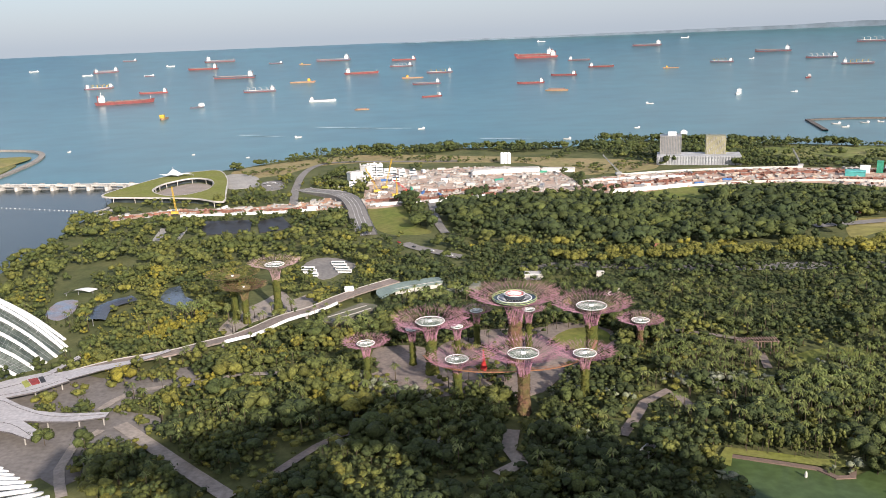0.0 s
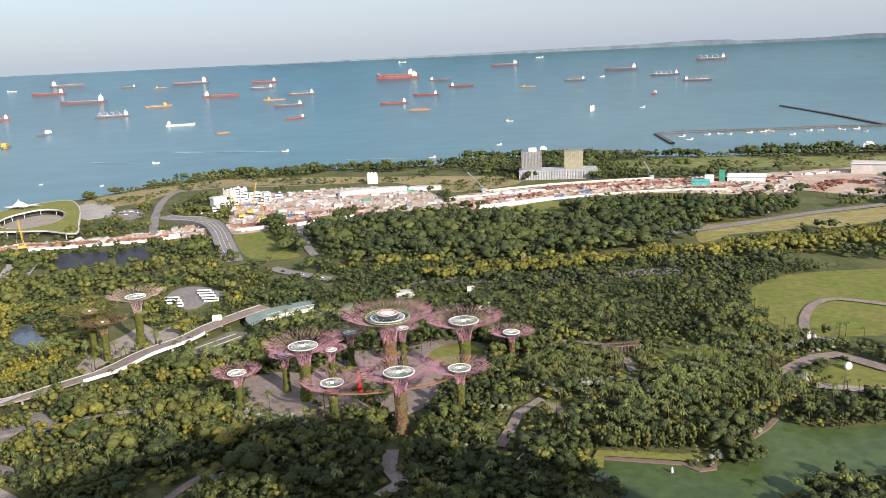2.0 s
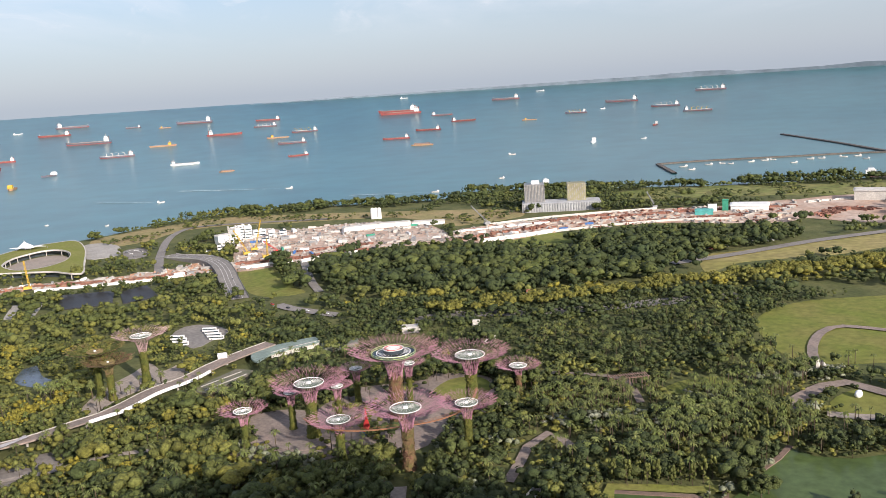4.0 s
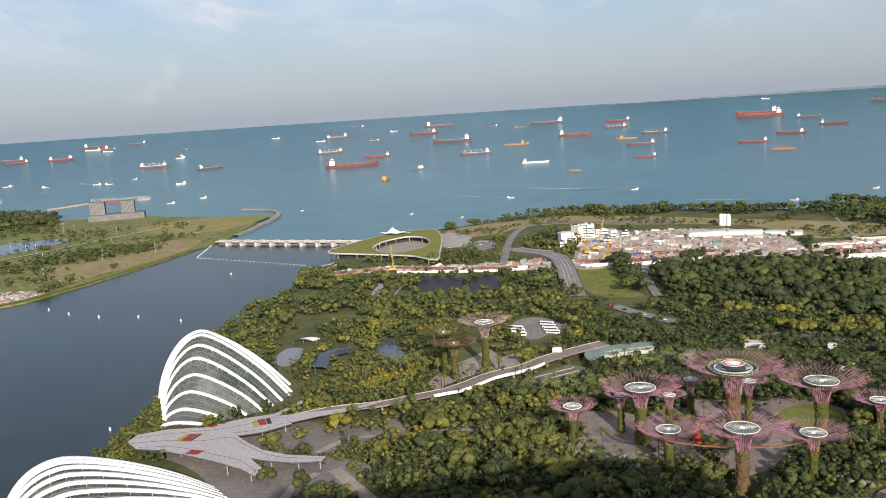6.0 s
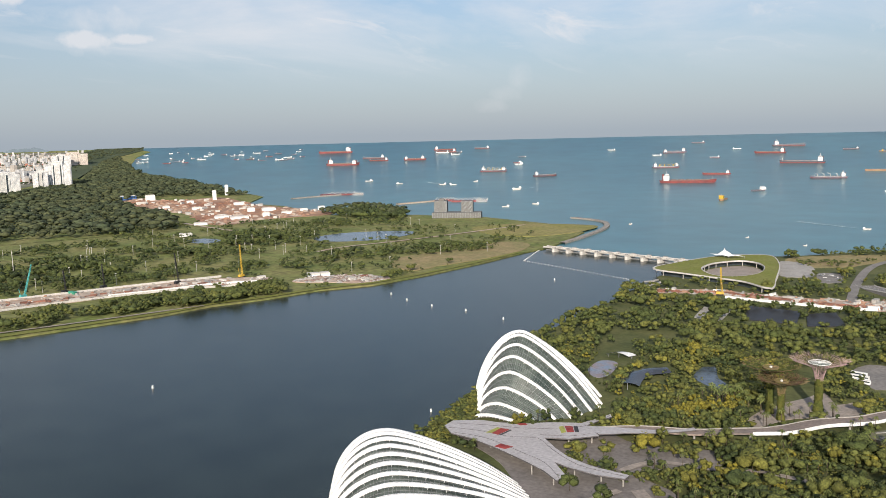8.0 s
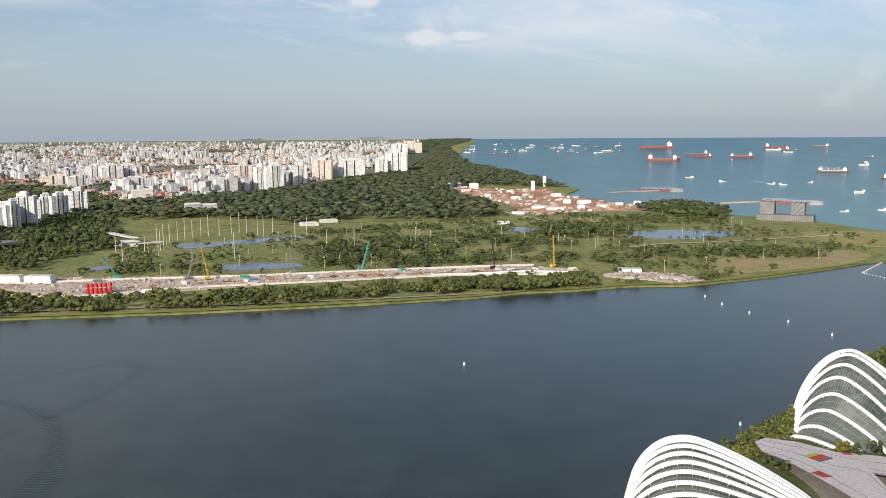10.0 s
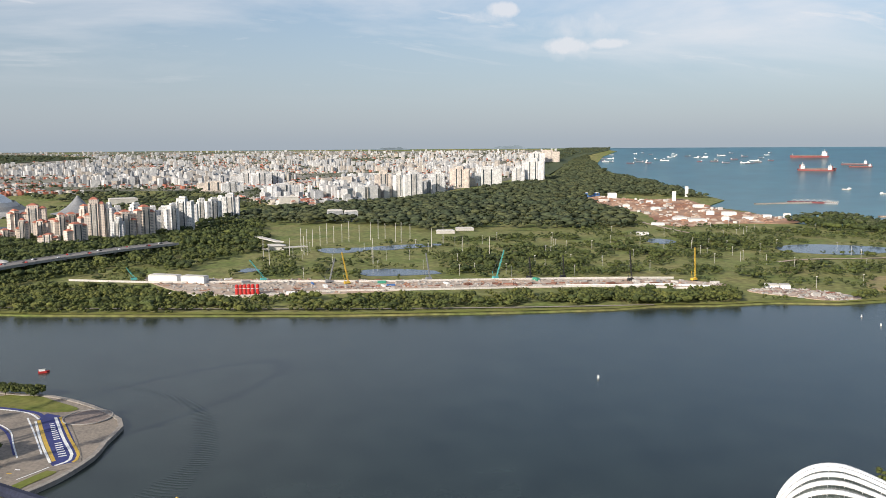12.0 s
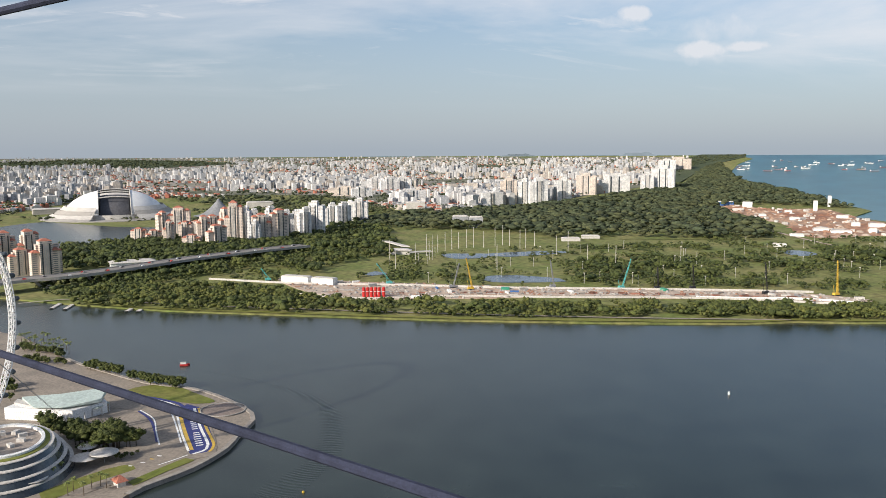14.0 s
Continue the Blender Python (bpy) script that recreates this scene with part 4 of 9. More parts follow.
LABELS = ["round dark green broadleaf tree in the garden", "spreading yellow-green tree with a flat crown", "tall slender green garden tree", "leafy mid-green broadleaf tree in the garden", "narrow upright green tree"]
for i, j in enumerate(own):
    k = int(rng.integers(0, 5))
    t0 = thing("tree", p[j, 0], p[j, 1], 2.0, LABELS[k], "tree", "trees of the grove")
    hh = float(np.clip(h[j], 5, 15)) * (1.25 if k in (2, 4) else 1.0)
    t0.scale = (hh, hh, hh)
    t0.rotation_euler = (0, 0, rng.uniform(0, 6.28))
    for nm, me in (("trunk", BIG[k][1]), ("crown", BIG[k][0])):
        o = new(nm, me)
        o.parent = t0
# shrubs between them
q = scatter(-450, 520, 200, 600, 7.2)
q = q[inside(LAND_S, q) & in_view(q, -42, 60) & free(q, 0.75)]
q = q[np.hypot(q[:, 0], q[:, 1]) < 570]
q = q[~(inside(PLAZA, q) | inside(DOMECOURT, q) | inside(ARRIVAL, q)) | (patchy(q, 16, 27.0) > 0.0)]
woodland("garden_shrubs", q, rng.uniform(2.2, 5.0, len(q)), np.clip(rng.uniform(-0.1, 0.8, len(q)), 0, 1), TINY[:2], [LEAF], "low mixed shrubs and ground cover in garden beds", "shrubs", 1.5)
# low planting on the bank between the tall dome and the water
SLOPE = [(-338, 405), (-362, 510), (-385, 590), (-370, 600), (-352, 545), (-345, 500), (-322, 455), (-322, 432), (-312, 405)]
q = scatter(-395, -300, 400, 605, 2.6)
q = q[inside(SLOPE, q) & inside(LAND_S, q)]
woodland("bank_shrubs", q, rng.uniform(1.4, 3.6, len(q)), np.clip(rng.uniform(0.1, 0.8, len(q)), 0, 1), TINY[:2], [LEAF], "low yellow-green planting on the waterside bank", "shrubs", 1.4)
# palms of the lakeside grove and among the garden trees
def palm_shape(seed):
    """A light palm, 1 high: trunk and drooping fronds. Returns points, triangles, slots."""
    g = np.random.default_rng(seed)
    sv, st = tri_of(Shape().tube([(0, 0, -0.02), (0.01, 0, 0.8)], 0.02, 3, r1=0.012))
    V, T, n = [sv], [st], len(sv)
    slots = [np.ones(len(st), int)]
    for i in range(16):
        a, ln, up = i * 2.4 + g.uniform(-0.3, 0.3), g.uniform(0.15, 0.23), g.uniform(-0.02, 0.16)
        c, s_ = math.cos(a), math.sin(a)
        w = 0.026
        q = [(0.01, 0, 0.79), (c * ln * 0.5 - s_ * w, s_ * ln * 0.5 + c * w, 0.79 + up * 0.8), (c * ln * 0.5 + s_ * w, s_ * ln * 0.5 - c * w, 0.79 + up * 0.8), (c * ln, s_ * ln, 0.69 + up * 0.5)]
        V.append(np.array(q)), T.append(np.array([(0, 1, 2), (1, 3, 2)]) + n), slots.append(np.zeros(2, int))
        n += 4
    return np.concatenate(V), np.concatenate(T), np.concatenate(slots)


PALMV = [palm_shape(i) for i in range(4)]
q = scatter(0, 520, 250, 480, 5.2)
q = q[inside(PALM_GROVE, q) & free(q)]
q = q[patchy(q, 30, 61.0) > -0.15]
woodland("palm_grove", q, rng.uniform(8, 14, len(q)), np.zeros(len(q)), PALMV, [PALMLEAF, BARK], "grove of slender palms beside the lake", "palms", 1.15)
q = scatter(-420, 420, 230, 620, 13.0)
q = q[inside(LAND_S, q) & in_view(q, -42, 50) & free(q)]
q = q[patchy(q, 50, 71.0) > 0.02]
q = q[~(inside(DOMECOURT, q) | inside(ARRIVAL, q))]
woodland("garden_palms", q, rng.uniform(9, 15, len(q)), np.zeros(len(q)), PALMV, [PALMLEAF, BARK], "tall palms standing among garden trees", "palms", 1.2)
# a row of slim upright trees on the lake shore
v, t, s = crown("tall", 11, 2, 260, 91, 0.5)
# olive crowns, toned lighter to put the sun on this row into colour
COLUMN = (fast_mesh("crown", v, t, [LEAF], None, np.full(len(v), 0.40), True), stem(45, 6, 4).made("trunk", BARK, far=False))
for x, y in [(131, 362), (137, 358), (143, 359), (146, 355), (151, 355), (157, 351), (163, 354), (167, 350), (173, 351), (180, 355), (211, 381), (220, 386), (227, 388), (235, 393), (248, 406), (245, 398)]:
    t0 = thing("tree", x, y, 2.0, "slim columnar olive-green tree at the lake", "tree", "upright lake trees")
    hj = rng.uniform(12.5, 16.5)
    t0.scale = (hj * 0.55, hj * 0.55, hj)
    t0.rotation_euler = (0, 0, rng.uniform(0, 6.28))
    for nm, me in (("trunk", COLUMN[1]), ("crown", COLUMN[0])):
        o = new(nm, me)
        o.parent = t0
# a clump of trees standing in the lake
for x, y, hj in [(187, 334, 11), (192, 331, 13), (197, 333, 12), (200, 338, 9), (194, 338, 10), (189, 338, 8)]:
    t0 = thing("tree", x, y, 1.8, "dense dark broadleaf tree on a lake islet", "tree", "islet trees")
    t0.scale = (hj, hj, hj * 0.9)
    t0.rotation_euler = (0, 0, rng.uniform(0, 6.28))
    for nm, me in (("trunk", BIG[0][1]), ("crown", BIG[0][0])):
        o = new(nm, me)
        o.parent = t0
# flat-crowned yellow-green trees along the parkway
v, t, s = crown("umbrella", 10, 2, 330, 77, 0.5)
RAIN = (fast_mesh("crown", v, t, [LEAF], None, np.full(len(v), 0.72), True), stem(41, 6, 4).made("trunk", BARK, far=False))
for x, y in smooth_line([(93, 697), (140, 701), (186, 698), (229, 700), (274, 706), (332, 713), (386, 708), (446, 711), (499, 712), (545, 711)], 11.5):
    for off in (-7.0, 7.0):
        if rng.uniform() < 0.12:
            continue
        hj = rng.uniform(9, 13)
        t0 = thing("tree", x + rng.uniform(-3, 3), y + off + rng.uniform(-3, 3), 2.0, "spreading yellow-green tree with a flat crown", "tree", "parkway trees")
        t0.scale = (hj * 0.95, hj * 0.95, hj)
        t0.rotation_euler = (0, 0, rng.uniform(0, 6.28))
        for nm, me in (("trunk", RAIN[1]), ("crown", RAIN[0])):
            o = new(nm, me)
            o.parent = t0
# clipped rows of trees in the brightest yellow leaf tones
for line in ([(-217, 530), (-208, 540), (-200, 550)], [(-205, 553), (-192, 563), (-179, 579)]):
    q = np.repeat(np.array(smooth_line(line, 3.5)), 2, 0)
    q = q + rng.uniform(-2.5, 2.5, q.shape)
    woodland("yellow_trees", q, rng.uniform(6.5, 8.5, len(q)), rng.uniform(0.8, 1.0, len(q)), MID[:2], [LEAF, BARK], "row of bright yellow-toned trees in the garden")
# pale bloom shrubs in the beds
q = scatter(-60, 330, 330, 480, 6.0)
q = q[free(q, 0.8) & (patchy(q, 30, 21.0) > 0.33)]
woodland("pale_shrubs", q, rng.uniform(3, 6, len(q)), np.zeros(len(q)), SMALL[:2], [PALELEAF], "pale silver-leaved shrubs in garden beds", "shrubs", 1.2)

p = scatter(-480, 1500, 640, 1560, 11.0)
p = p[inside(LAND_S, p) & in_view(p, -43, 33) & free(p)]
r = np.hypot(p[:, 0], p[:, 1])
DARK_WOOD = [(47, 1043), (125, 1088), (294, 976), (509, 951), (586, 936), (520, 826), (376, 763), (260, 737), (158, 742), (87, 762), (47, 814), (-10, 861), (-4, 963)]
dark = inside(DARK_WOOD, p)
pn = patchy(p, 70, 13.0)
keep = (r > 755) & ((pn > -0.25) | dark)
site_n = near_line([(-295, 1176), (-135, 1292), (7, 1346), (185, 1301)], p, 75)
keep &= ~site_n | (pn > 0.28)
p, dark, r = p[keep], dark[keep], r[keep]
yellow = near_line(YELLOW_ROW, p, 26) | near_line([(339, 681), (435, 692), (540, 702), (618, 699)], p, 22)
# outside DARK_WOOD the tone steps up left of centre, by bearing
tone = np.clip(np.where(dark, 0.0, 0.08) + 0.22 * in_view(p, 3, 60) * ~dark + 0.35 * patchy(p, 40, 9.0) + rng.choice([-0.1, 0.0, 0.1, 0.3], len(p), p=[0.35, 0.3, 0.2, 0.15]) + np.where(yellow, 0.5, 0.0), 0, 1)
h = np.clip(np.where(dark, 13, 8.5) + 4.0 * patchy(p, 45, 5.0) + rng.uniform(-4, 5, len(p)), 5, 21)
keep = open_to_eye(p, h) | (rng.uniform(0, 1, len(p)) < 0.15)
p, tone, h = p[keep], tone[keep], h[keep]
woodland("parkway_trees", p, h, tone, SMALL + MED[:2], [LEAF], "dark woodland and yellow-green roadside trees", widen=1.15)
# scrub on the coastal grassland
for o in (COASTGRASS, COASTGRASS_2):
    o_ = np.array(o)
    q = scatter(o_[:, 0].min(), o_[:, 0].max(), o_[:, 1].min(), o_[:, 1].max(), 13)
    q = q[inside(o, q)]
    q = q[patchy(q, 60, 81.0) > 0.06]
    woodland("coastal_scrub", q, rng.uniform(2.5, 8, len(q)), rng.uniform(0, 0.5, len(q)), SMALL, [LEAF], "scattered scrub on coastal grassland", "shrubs", 1.4)
# a belt of trees along the coast
for line, hh, stp in (([(-233, 1469), (-153, 1476), (-72, 1468), (68, 1452), (202, 1422)], 12, 7.0), ([(276, 1503), (411, 1448), (538, 1388), (655, 1325)], 13, 7.0), ([(737, 1305), (837, 1266), (941, 1241), (1054, 1211)], 11, 9.0), ([(-125, 1186), (-161, 1214), (-181, 1175), (-150, 1123)], 10, 8.0), ([(724, 1319), (763, 1315), (821, 1291), (899, 1281)], 17, 9.0),
                      ([(412, 1183), (452, 1184), (493, 1184)], 11, 8.0), ([(-52, 1006), (-39, 922), (-28, 864)], 14, 8.0), ([(-335, 873), (-309, 890), (-287, 920), (-167, 935), (-124, 907), (-92, 835)], 9, 9.0)):
    pts = np.array(smooth_line(line, stp))
    pts = np.repeat(pts, 3, 0) + rng.uniform(-9, 9, (len(pts) * 3, 2))
    pts = pts[rng.uniform(0, 1, len(pts)) > 0.2]
    woodland("shore_trees", pts, rng.uniform(hh * 0.6, hh * 1.25, len(pts)), rng.uniform(0, 0.35, len(pts)), MID, [LEAF, BARK], "belt of dark shoreline trees")

# the far bank
WOODS = [
    ([(-1137, -227), (-1077, -103), (-941, 229), (-797, 708), (-854, 757), (-938, 522), (-977, 386), (-1023, 287), (-1076, 147), (-1110, 83), (-1190, 25), (-1233, -22), (-1269, -120), (-1284, -216)], 11, 8.0, 0.22, -0.34, 0),
    ([(-1308, -228), (-1517, -113), (-1615, -27), (-1713, 130), (-1673, 276), (-1530, 253), (-1446, 148), (-1336, 100), (-1340, 38), (-1359, -76), (-1336, -167)], 14, 14, 0.1, -0.3, 0),
    ([(-1806, -386), (-1950, -240), (-1851, -54), (-2219, 230), (-2101, 348), (-1671, 282), (-1642, -28), (-1586, -197), (-1581, -292)], 16, 14, 0.05, -0.4, 0),
    ([(-1806, -491), (-1827, -391), (-1950, -240), (-1970, -182), (-1802, -189), (-1741, -321), (-1709, -465)], 14, 14, 0.05, -0.3, 0),
    ([(-944, 549), (-921, 607), (-914, 683), (-882, 776), (-822, 737), (-832, 619), (-840, 552), (-853, 494)], 10, 9, 0.15, -0.1, 0),
    ([(-818, 738), (-790, 780), (-780, 880), (-795, 1159), (-751, 1095), (-749, 868), (-779, 769)], 9, 9, 0.2, 0.05, 0),
    ([(-1023, 989), (-950, 1077), (-915, 1158), (-835, 1256), (-775, 1165), (-851, 1075), (-865, 953), (-934, 902)], 11, 13, 0.1, -0.15, 0),
    ([(-1373, 1062), (-1350, 1200), (-1225, 1189), (-1136, 1131), (-1177, 1043), (-1256, 983)], 13, 14, 0.05, -0.25, 0),
    ([(-1269, 866), (-1216, 974), (-1085, 879), (-1159, 798)], 12, 13, 0.05, -0.2, 0), ([(-1013, 798), (-970, 890), (-952, 969), (-887, 902), (-953, 809)], 11, 13, 0.05, -0.2, 0),
    ([(-1564, 1543), (-1585, 1715), (-1382, 1663), (-1269, 1504), (-1417, 1472)], 16, 15, 0.0, -0.5, 0), ([(-1441, 1204), (-1416, 1378), (-1271, 1528), (-1207, 1449), (-1329, 1292)], 11, 16, 0.1, -0.1, 0),
    ([(-1338, 548), (-1426, 663), (-1345, 746), (-1210, 764), (-1107, 695), (-1112, 572), (-1149, 471)], 13, 13, 0.05, -0.2, 0),
    ([(-1577, 621), (-1539, 905), (-1467, 875), (-1510, 618)], 11, 15, 0.05, -0.2, 0),
    ([(-1321, 834), (-1335, 934), (-1247, 885), (-1239, 782)], 12, 13, 0.05, -0.3, 0), ([(-1401, 1080), (-1414, 1207), (-1344, 1184), (-1200, 1058), (-1258, 982)], 12, 13, 0.05, -0.25, 0),
    ([(-1298, 151), (-1351, 290), (-1169, 461), (-1024, 905), (-963, 852), (-1049, 672), (-1111, 438), (-1214, 208)], 9, 11, 0.1, 0.0, 0),
    ([(-1277, -306), (-1510, -141), (-1493, -26), (-1324, 99), (-1267, 27), (-1323, -75), (-1307, -164), (-1274, -238)], 8, 12, 0.2, -0.05, 0),
    ([(-1423, 235), (-1451, 270), (-1371, 294), (-1345, 260)], 9, 11, 0.1, -0.2, 0),
    ([(-1255, -301), (-1194, -245), (-1201, -188), (-1364, -102), (-1582, 35), (-1737, -17), (-1565, -116), (-1395, -217), (-1365, -327)], 10, 11, 0.05, -0.35, 0),
    ([(-1842, -393), (-1861, -275), (-2004, -147), (-1839, 6), (-1660, 81), (-1640, -17), (-1541, -115), (-1498, -232), (-1485, -310)], 14, 13, 0.05, -0.5, 0),
]
for o, hh, st, tn, thr, _ in WOODS:
    o_ = np.array(o)
    p = scatter(o_[:, 0].min(), o_[:, 0].max(), o_[:, 1].min(), o_[:, 1].max(), st)
    p = p[inside(o, p) & free(p)]
    p = p[patchy(p, 45, 31.0) > thr]
    p = p[open_to_eye(p, np.full(len(p), hh * 0.8)) | (rng.uniform(0, 1, len(p)) < 0.2)]
    if len(p):
        woodland("park_trees", p, rng.uniform(hh * 0.4, hh * 1.15, len(p)), np.clip(tn + rng.uniform(-0.1, 0.3, len(p)), 0, 1), SMALL, [LEAF], "parkland trees on the far bank", widen=1.25)
# scattered trees on the golf course
GOLF = [(-1253, 145), (-1535, 264), (-1577, 621), (-1491, 1311), (-982, 869), (-1111, 438), (-1216, 158)]
GOLF_2 = [(-1757, 1042), (-1676, 1270), (-1424, 1422), (-1014, 1484), (-863, 1469), (-774, 1236), (-778, 982), (-827, 818), (-923, 783), (-1088, 636)]
for o in (GOLF, GOLF_2):
    o_ = np.array(o)
    p = scatter(o_[:, 0].min(), o_[:, 0].max(), o_[:, 1].min(), o_[:, 1].max(), 17)
    p = p[inside(o, p) & free(p)]
    p = p[patchy(p, 55, 41.0) > 0.0]
    woodland("golf_course_trees", p, rng.uniform(3.5, 9.5, len(p)), rng.uniform(0, 0.35, len(p)), SMALL, [LEAF], "scattered trees on a golf course", widen=1.3)
FAR_WOODS = [
    ([(-2328, 246), (-2411, 433), (-2614, 765), (-2814, 1100), (-3348, 1632), (-4171, 2344), (-7097, 4178), (-10719, 6553), (-5504, 3477), (-4408, 2832), (-3308, 2383), (-2334, 1919), (-2606, 1772), (-2407, 1454), (-1816, 1251), (-1569, 1064), (-1716, 859), (-1748, 678), (-1955, 569), (-2020, 360)], 19, 20, -0.6),
    ([(-2459, 408), (-2494, 519), (-2648, 840), (-2916, 1169), (-2047, 821), (-2017, 640), (-2113, 593), (-2176, 376)], 16, 22, -0.5),
    ([(-3581, -323), (-3619, -53), (-3513, 271), (-2760, 477), (-2459, 408), (-2839, 218), (-3099, -46), (-3298, -257)], 16, 26, -0.3),
    ([(-3806, -1021), (-3843, -741), (-3426, -662), (-3132, -734), (-2991, -805)], 16, 26, -0.3),
    ([(-3025, -916), (-3013, -707), (-2587, -236), (-2349, -215), (-2597, -550), (-2561, -691), (-2548, -774)], 10, 20, 0.0),
    ([(-15785, -4726), (-19342, -4026), (-19655, -2931), (-16552, -1156), (-13193, -174), (-11176, -783), (-10007, -1195), (-11978, -2358), (-11008, -3300)], 24, 60, -0.7),
    ([(-11629, 6347), (-22030, 12774), (-24656, 16034), (-18226, 11854), (-10471, 6257), (-8256, 4720)], 22, 60, -0.9),
    ([(-1541, 1504), (-1666, 1671), (-1597, 1785), (-1421, 1701), (-1351, 1595)], 14, 16, -0.5),
    ([(-2330, -190), (-2420, 60), (-2500, 240), (-2800, 330), (-2960, 120), (-2860, -190), (-2720, -170), (-2640, -20), (-2500, -30), (-2480, -180)], 11, 22, -0.35),
]
for o, hh, st, thr in FAR_WOODS:
    o_ = np.array(o)
    p = scatter(o_[:, 0].min(), o_[:, 0].max(), o_[:, 1].min(), o_[:, 1].max(), st)
    r = np.hypot(p[:, 0], p[:, 1])
    p = p[inside(o, p) & free(p) & (rng.uniform(0, 1, len(p)) < 0.62 * np.clip(4200 / r, 0, 1) ** 1.5)]
    r = np.hypot(p[:, 0], p[:, 1])
    p = p[patchy(p, 90, 51.0) > thr]
    r = np.hypot(p[:, 0], p[:, 1])
    if len(p):
        woodland("far_woods", p, rng.uniform(hh * 0.7, hh * 1.2, len(p)) * np.clip((r / 4200) ** 0.25, 1, 1.3), rng.uniform(-0.2, 0.8, len(p)).clip(0, 1), TINY, [FARLEAF], "dense dark distant woodland", widen=1.75)

# ---- supertrees: steel trees with planted trunks and fan-shaped canopies ----


def supertree(x, y, h, R, tr, style, seed):
    g = np.random.default_rng(seed)
    lb = {"pink": "tall steel supertree with planted trunk and magenta canopy", "main": "tallest steel supertree with a rooftop bar ring", "gold": "planted supertree with a flat bronze-green disc canopy",
          "pale": "supertree with pale pink canopy and planted trunk"}[style]
    t = thing("supertree", x, y, 2.0, lb, "supertree", "supertrees")
    z0, neck = 2.0, h * 0.66
    steel = {"gold": GOLDSTEEL, "pale": PALEPINK}.get(style, MAGENTA)
    # planted trunk, uneven with foliage
    s = Shape()
    rows = []
    for i in range(15):
        z = neck * i / 14
        base = tr * (1.35 - 0.35 * min(1, i / 5)) * (1 + 0.10 * max(0, i - 10) / 4)
        rows.append([(x + base * (1 + g.uniform(-0.12, 0.16)) * math.cos(2 * math.pi * a / 14), y + base * (1 + g.uniform(-0.12, 0.16)) * math.sin(2 * math.pi * a / 14), z0 + z + (g.uniform(-0.5, 0.5) if 0 < i < 14 else 0)) for a in range(14)])
    s.grid(rows, wrap=True)
    for i in range(int(90 * tr)):
        a, z = g.uniform(0, 6.283), g.uniform(0.02, 0.97) * neck
        rr, sz = tr * (1.3 - 0.25 * min(1, z / neck * 3)), g.uniform(0.4, 0.9)
        c = Vector((x + rr * math.cos(a), y + rr * math.sin(a), z0 + z))
        o = Vector((math.cos(a), math.sin(a), 0.1)) * sz
        u = Vector((-math.sin(a), math.cos(a), g.uniform(-0.4, 0.4))) * sz
        s.face([c - u, c + u, c + o + Vector((0, 0, sz * g.uniform(-0.2, 0.9)))])
    part("trunk", s, RUSTPLANT if style == "main" or seed in (102, 107) else TRUNKGREEN, t, "trunk covered with green climbing plants")
    # flaring ribs of the neck, then forked branches out to the rim
    hub = R * (0.40 if style != "gold" else 0.30)
    n = int(9 + R * 0.8)
    ztop, zrim = z0 + h * 0.955, z0 + h * 1.0
    for i in range(n):
        a = 2 * math.pi * i / n
        s = Shape()
        p0 = (tr * 1.05, z0 + neck * 0.93)
        pts = []
        for k in range(7):
            u = k / 6
            rr = p0[0] + (hub * 0.95 - p0[0]) * u ** 1.8
            zz = p0[1] + (ztop - p0[1]) * (1 - (1 - u) ** 1.15)
            w = a + 0.25 * u
            pts.append((x + rr * math.cos(w), y + rr * math.sin(w), zz))
        s.tube(pts, 0.12, 3)
        pts = [(x + math.hypot(px - x, py - y) * math.cos(2 * a - math.atan2(py - y, px - x)), y + math.hypot(px - x, py - y) * math.sin(2 * a - math.atan2(py - y, px - x)), pz) for px, py, pz in pts]
        s.tube(pts, 0.09, 3)
        part("neck_rib", s, steel, t, "crossing steel ribs flaring out of the trunk" if i == 0 else "")
    s = Shape()

    def pt(rr, w, sag=0.0):
        u = (rr - hub * 0.6) / (R - hub * 0.6)
        return (x + rr * math.cos(w), y + rr * math.sin(w), ztop - 0.14 * R * (1 - u) * (1 - 0.3 * u) - sag + (zrim - ztop + 0.05 * R) * u ** 1.5)

    for i in range(n * 2):
        a = 2 * math.pi * (i + g.uniform(-0.2, 0.2)) / (n * 2)
        mid, da = R * g.uniform(0.55, 0.68), math.pi / n
        s.tube([pt(hub * 0.75, a, 0.6), pt(mid, a + g.uniform(-0.05, 0.05))], 0.085, 3)
        for b in (-0.55, 0.55):
            e1 = pt(R * g.uniform(0.78, 0.86), a + b * da * g.uniform(0.6, 1.2))
            s.tube([pt(mid, a), e1], 0.07, 3)
            for c in (-0.45, 0.0, 0.45):
                e2 = pt(R * g.uniform(0.88, 1.14), a + (b + c) * da * g.uniform(0.8, 1.3), g.uniform(-0.5, 0.7))
                s.tube([e1, e2], 0.055, 3)
    part("branch_crown", s, steel, t, "forked thin steel branches of the canopy")
    if style == "gold":
        s = Shape()
        for i in range(900):
            rr, w, sz = R * math.sqrt(g.uniform(0.06, 0.95)), g.uniform(0, 6.283), g.uniform(0.5, 1.1)
            c = Vector(pt(rr, w)) + Vector((0, 0, 0.5))
            s.face([c + Vector((sz * math.cos(q + w * 7), sz * math.sin(q + w * 7), g.uniform(-0.3, 0.4))) for q in (0, 2.1, 4.2)])
        part("planted_disc", s, RUSTPLANT if seed % 2 else TRUNKGREEN, t, "flat canopy disc filled with bronze-green plants")
    # the white hub: rim ring, spokes and a ring in the middle
    zc = ztop + 0.35
    s = Shape()
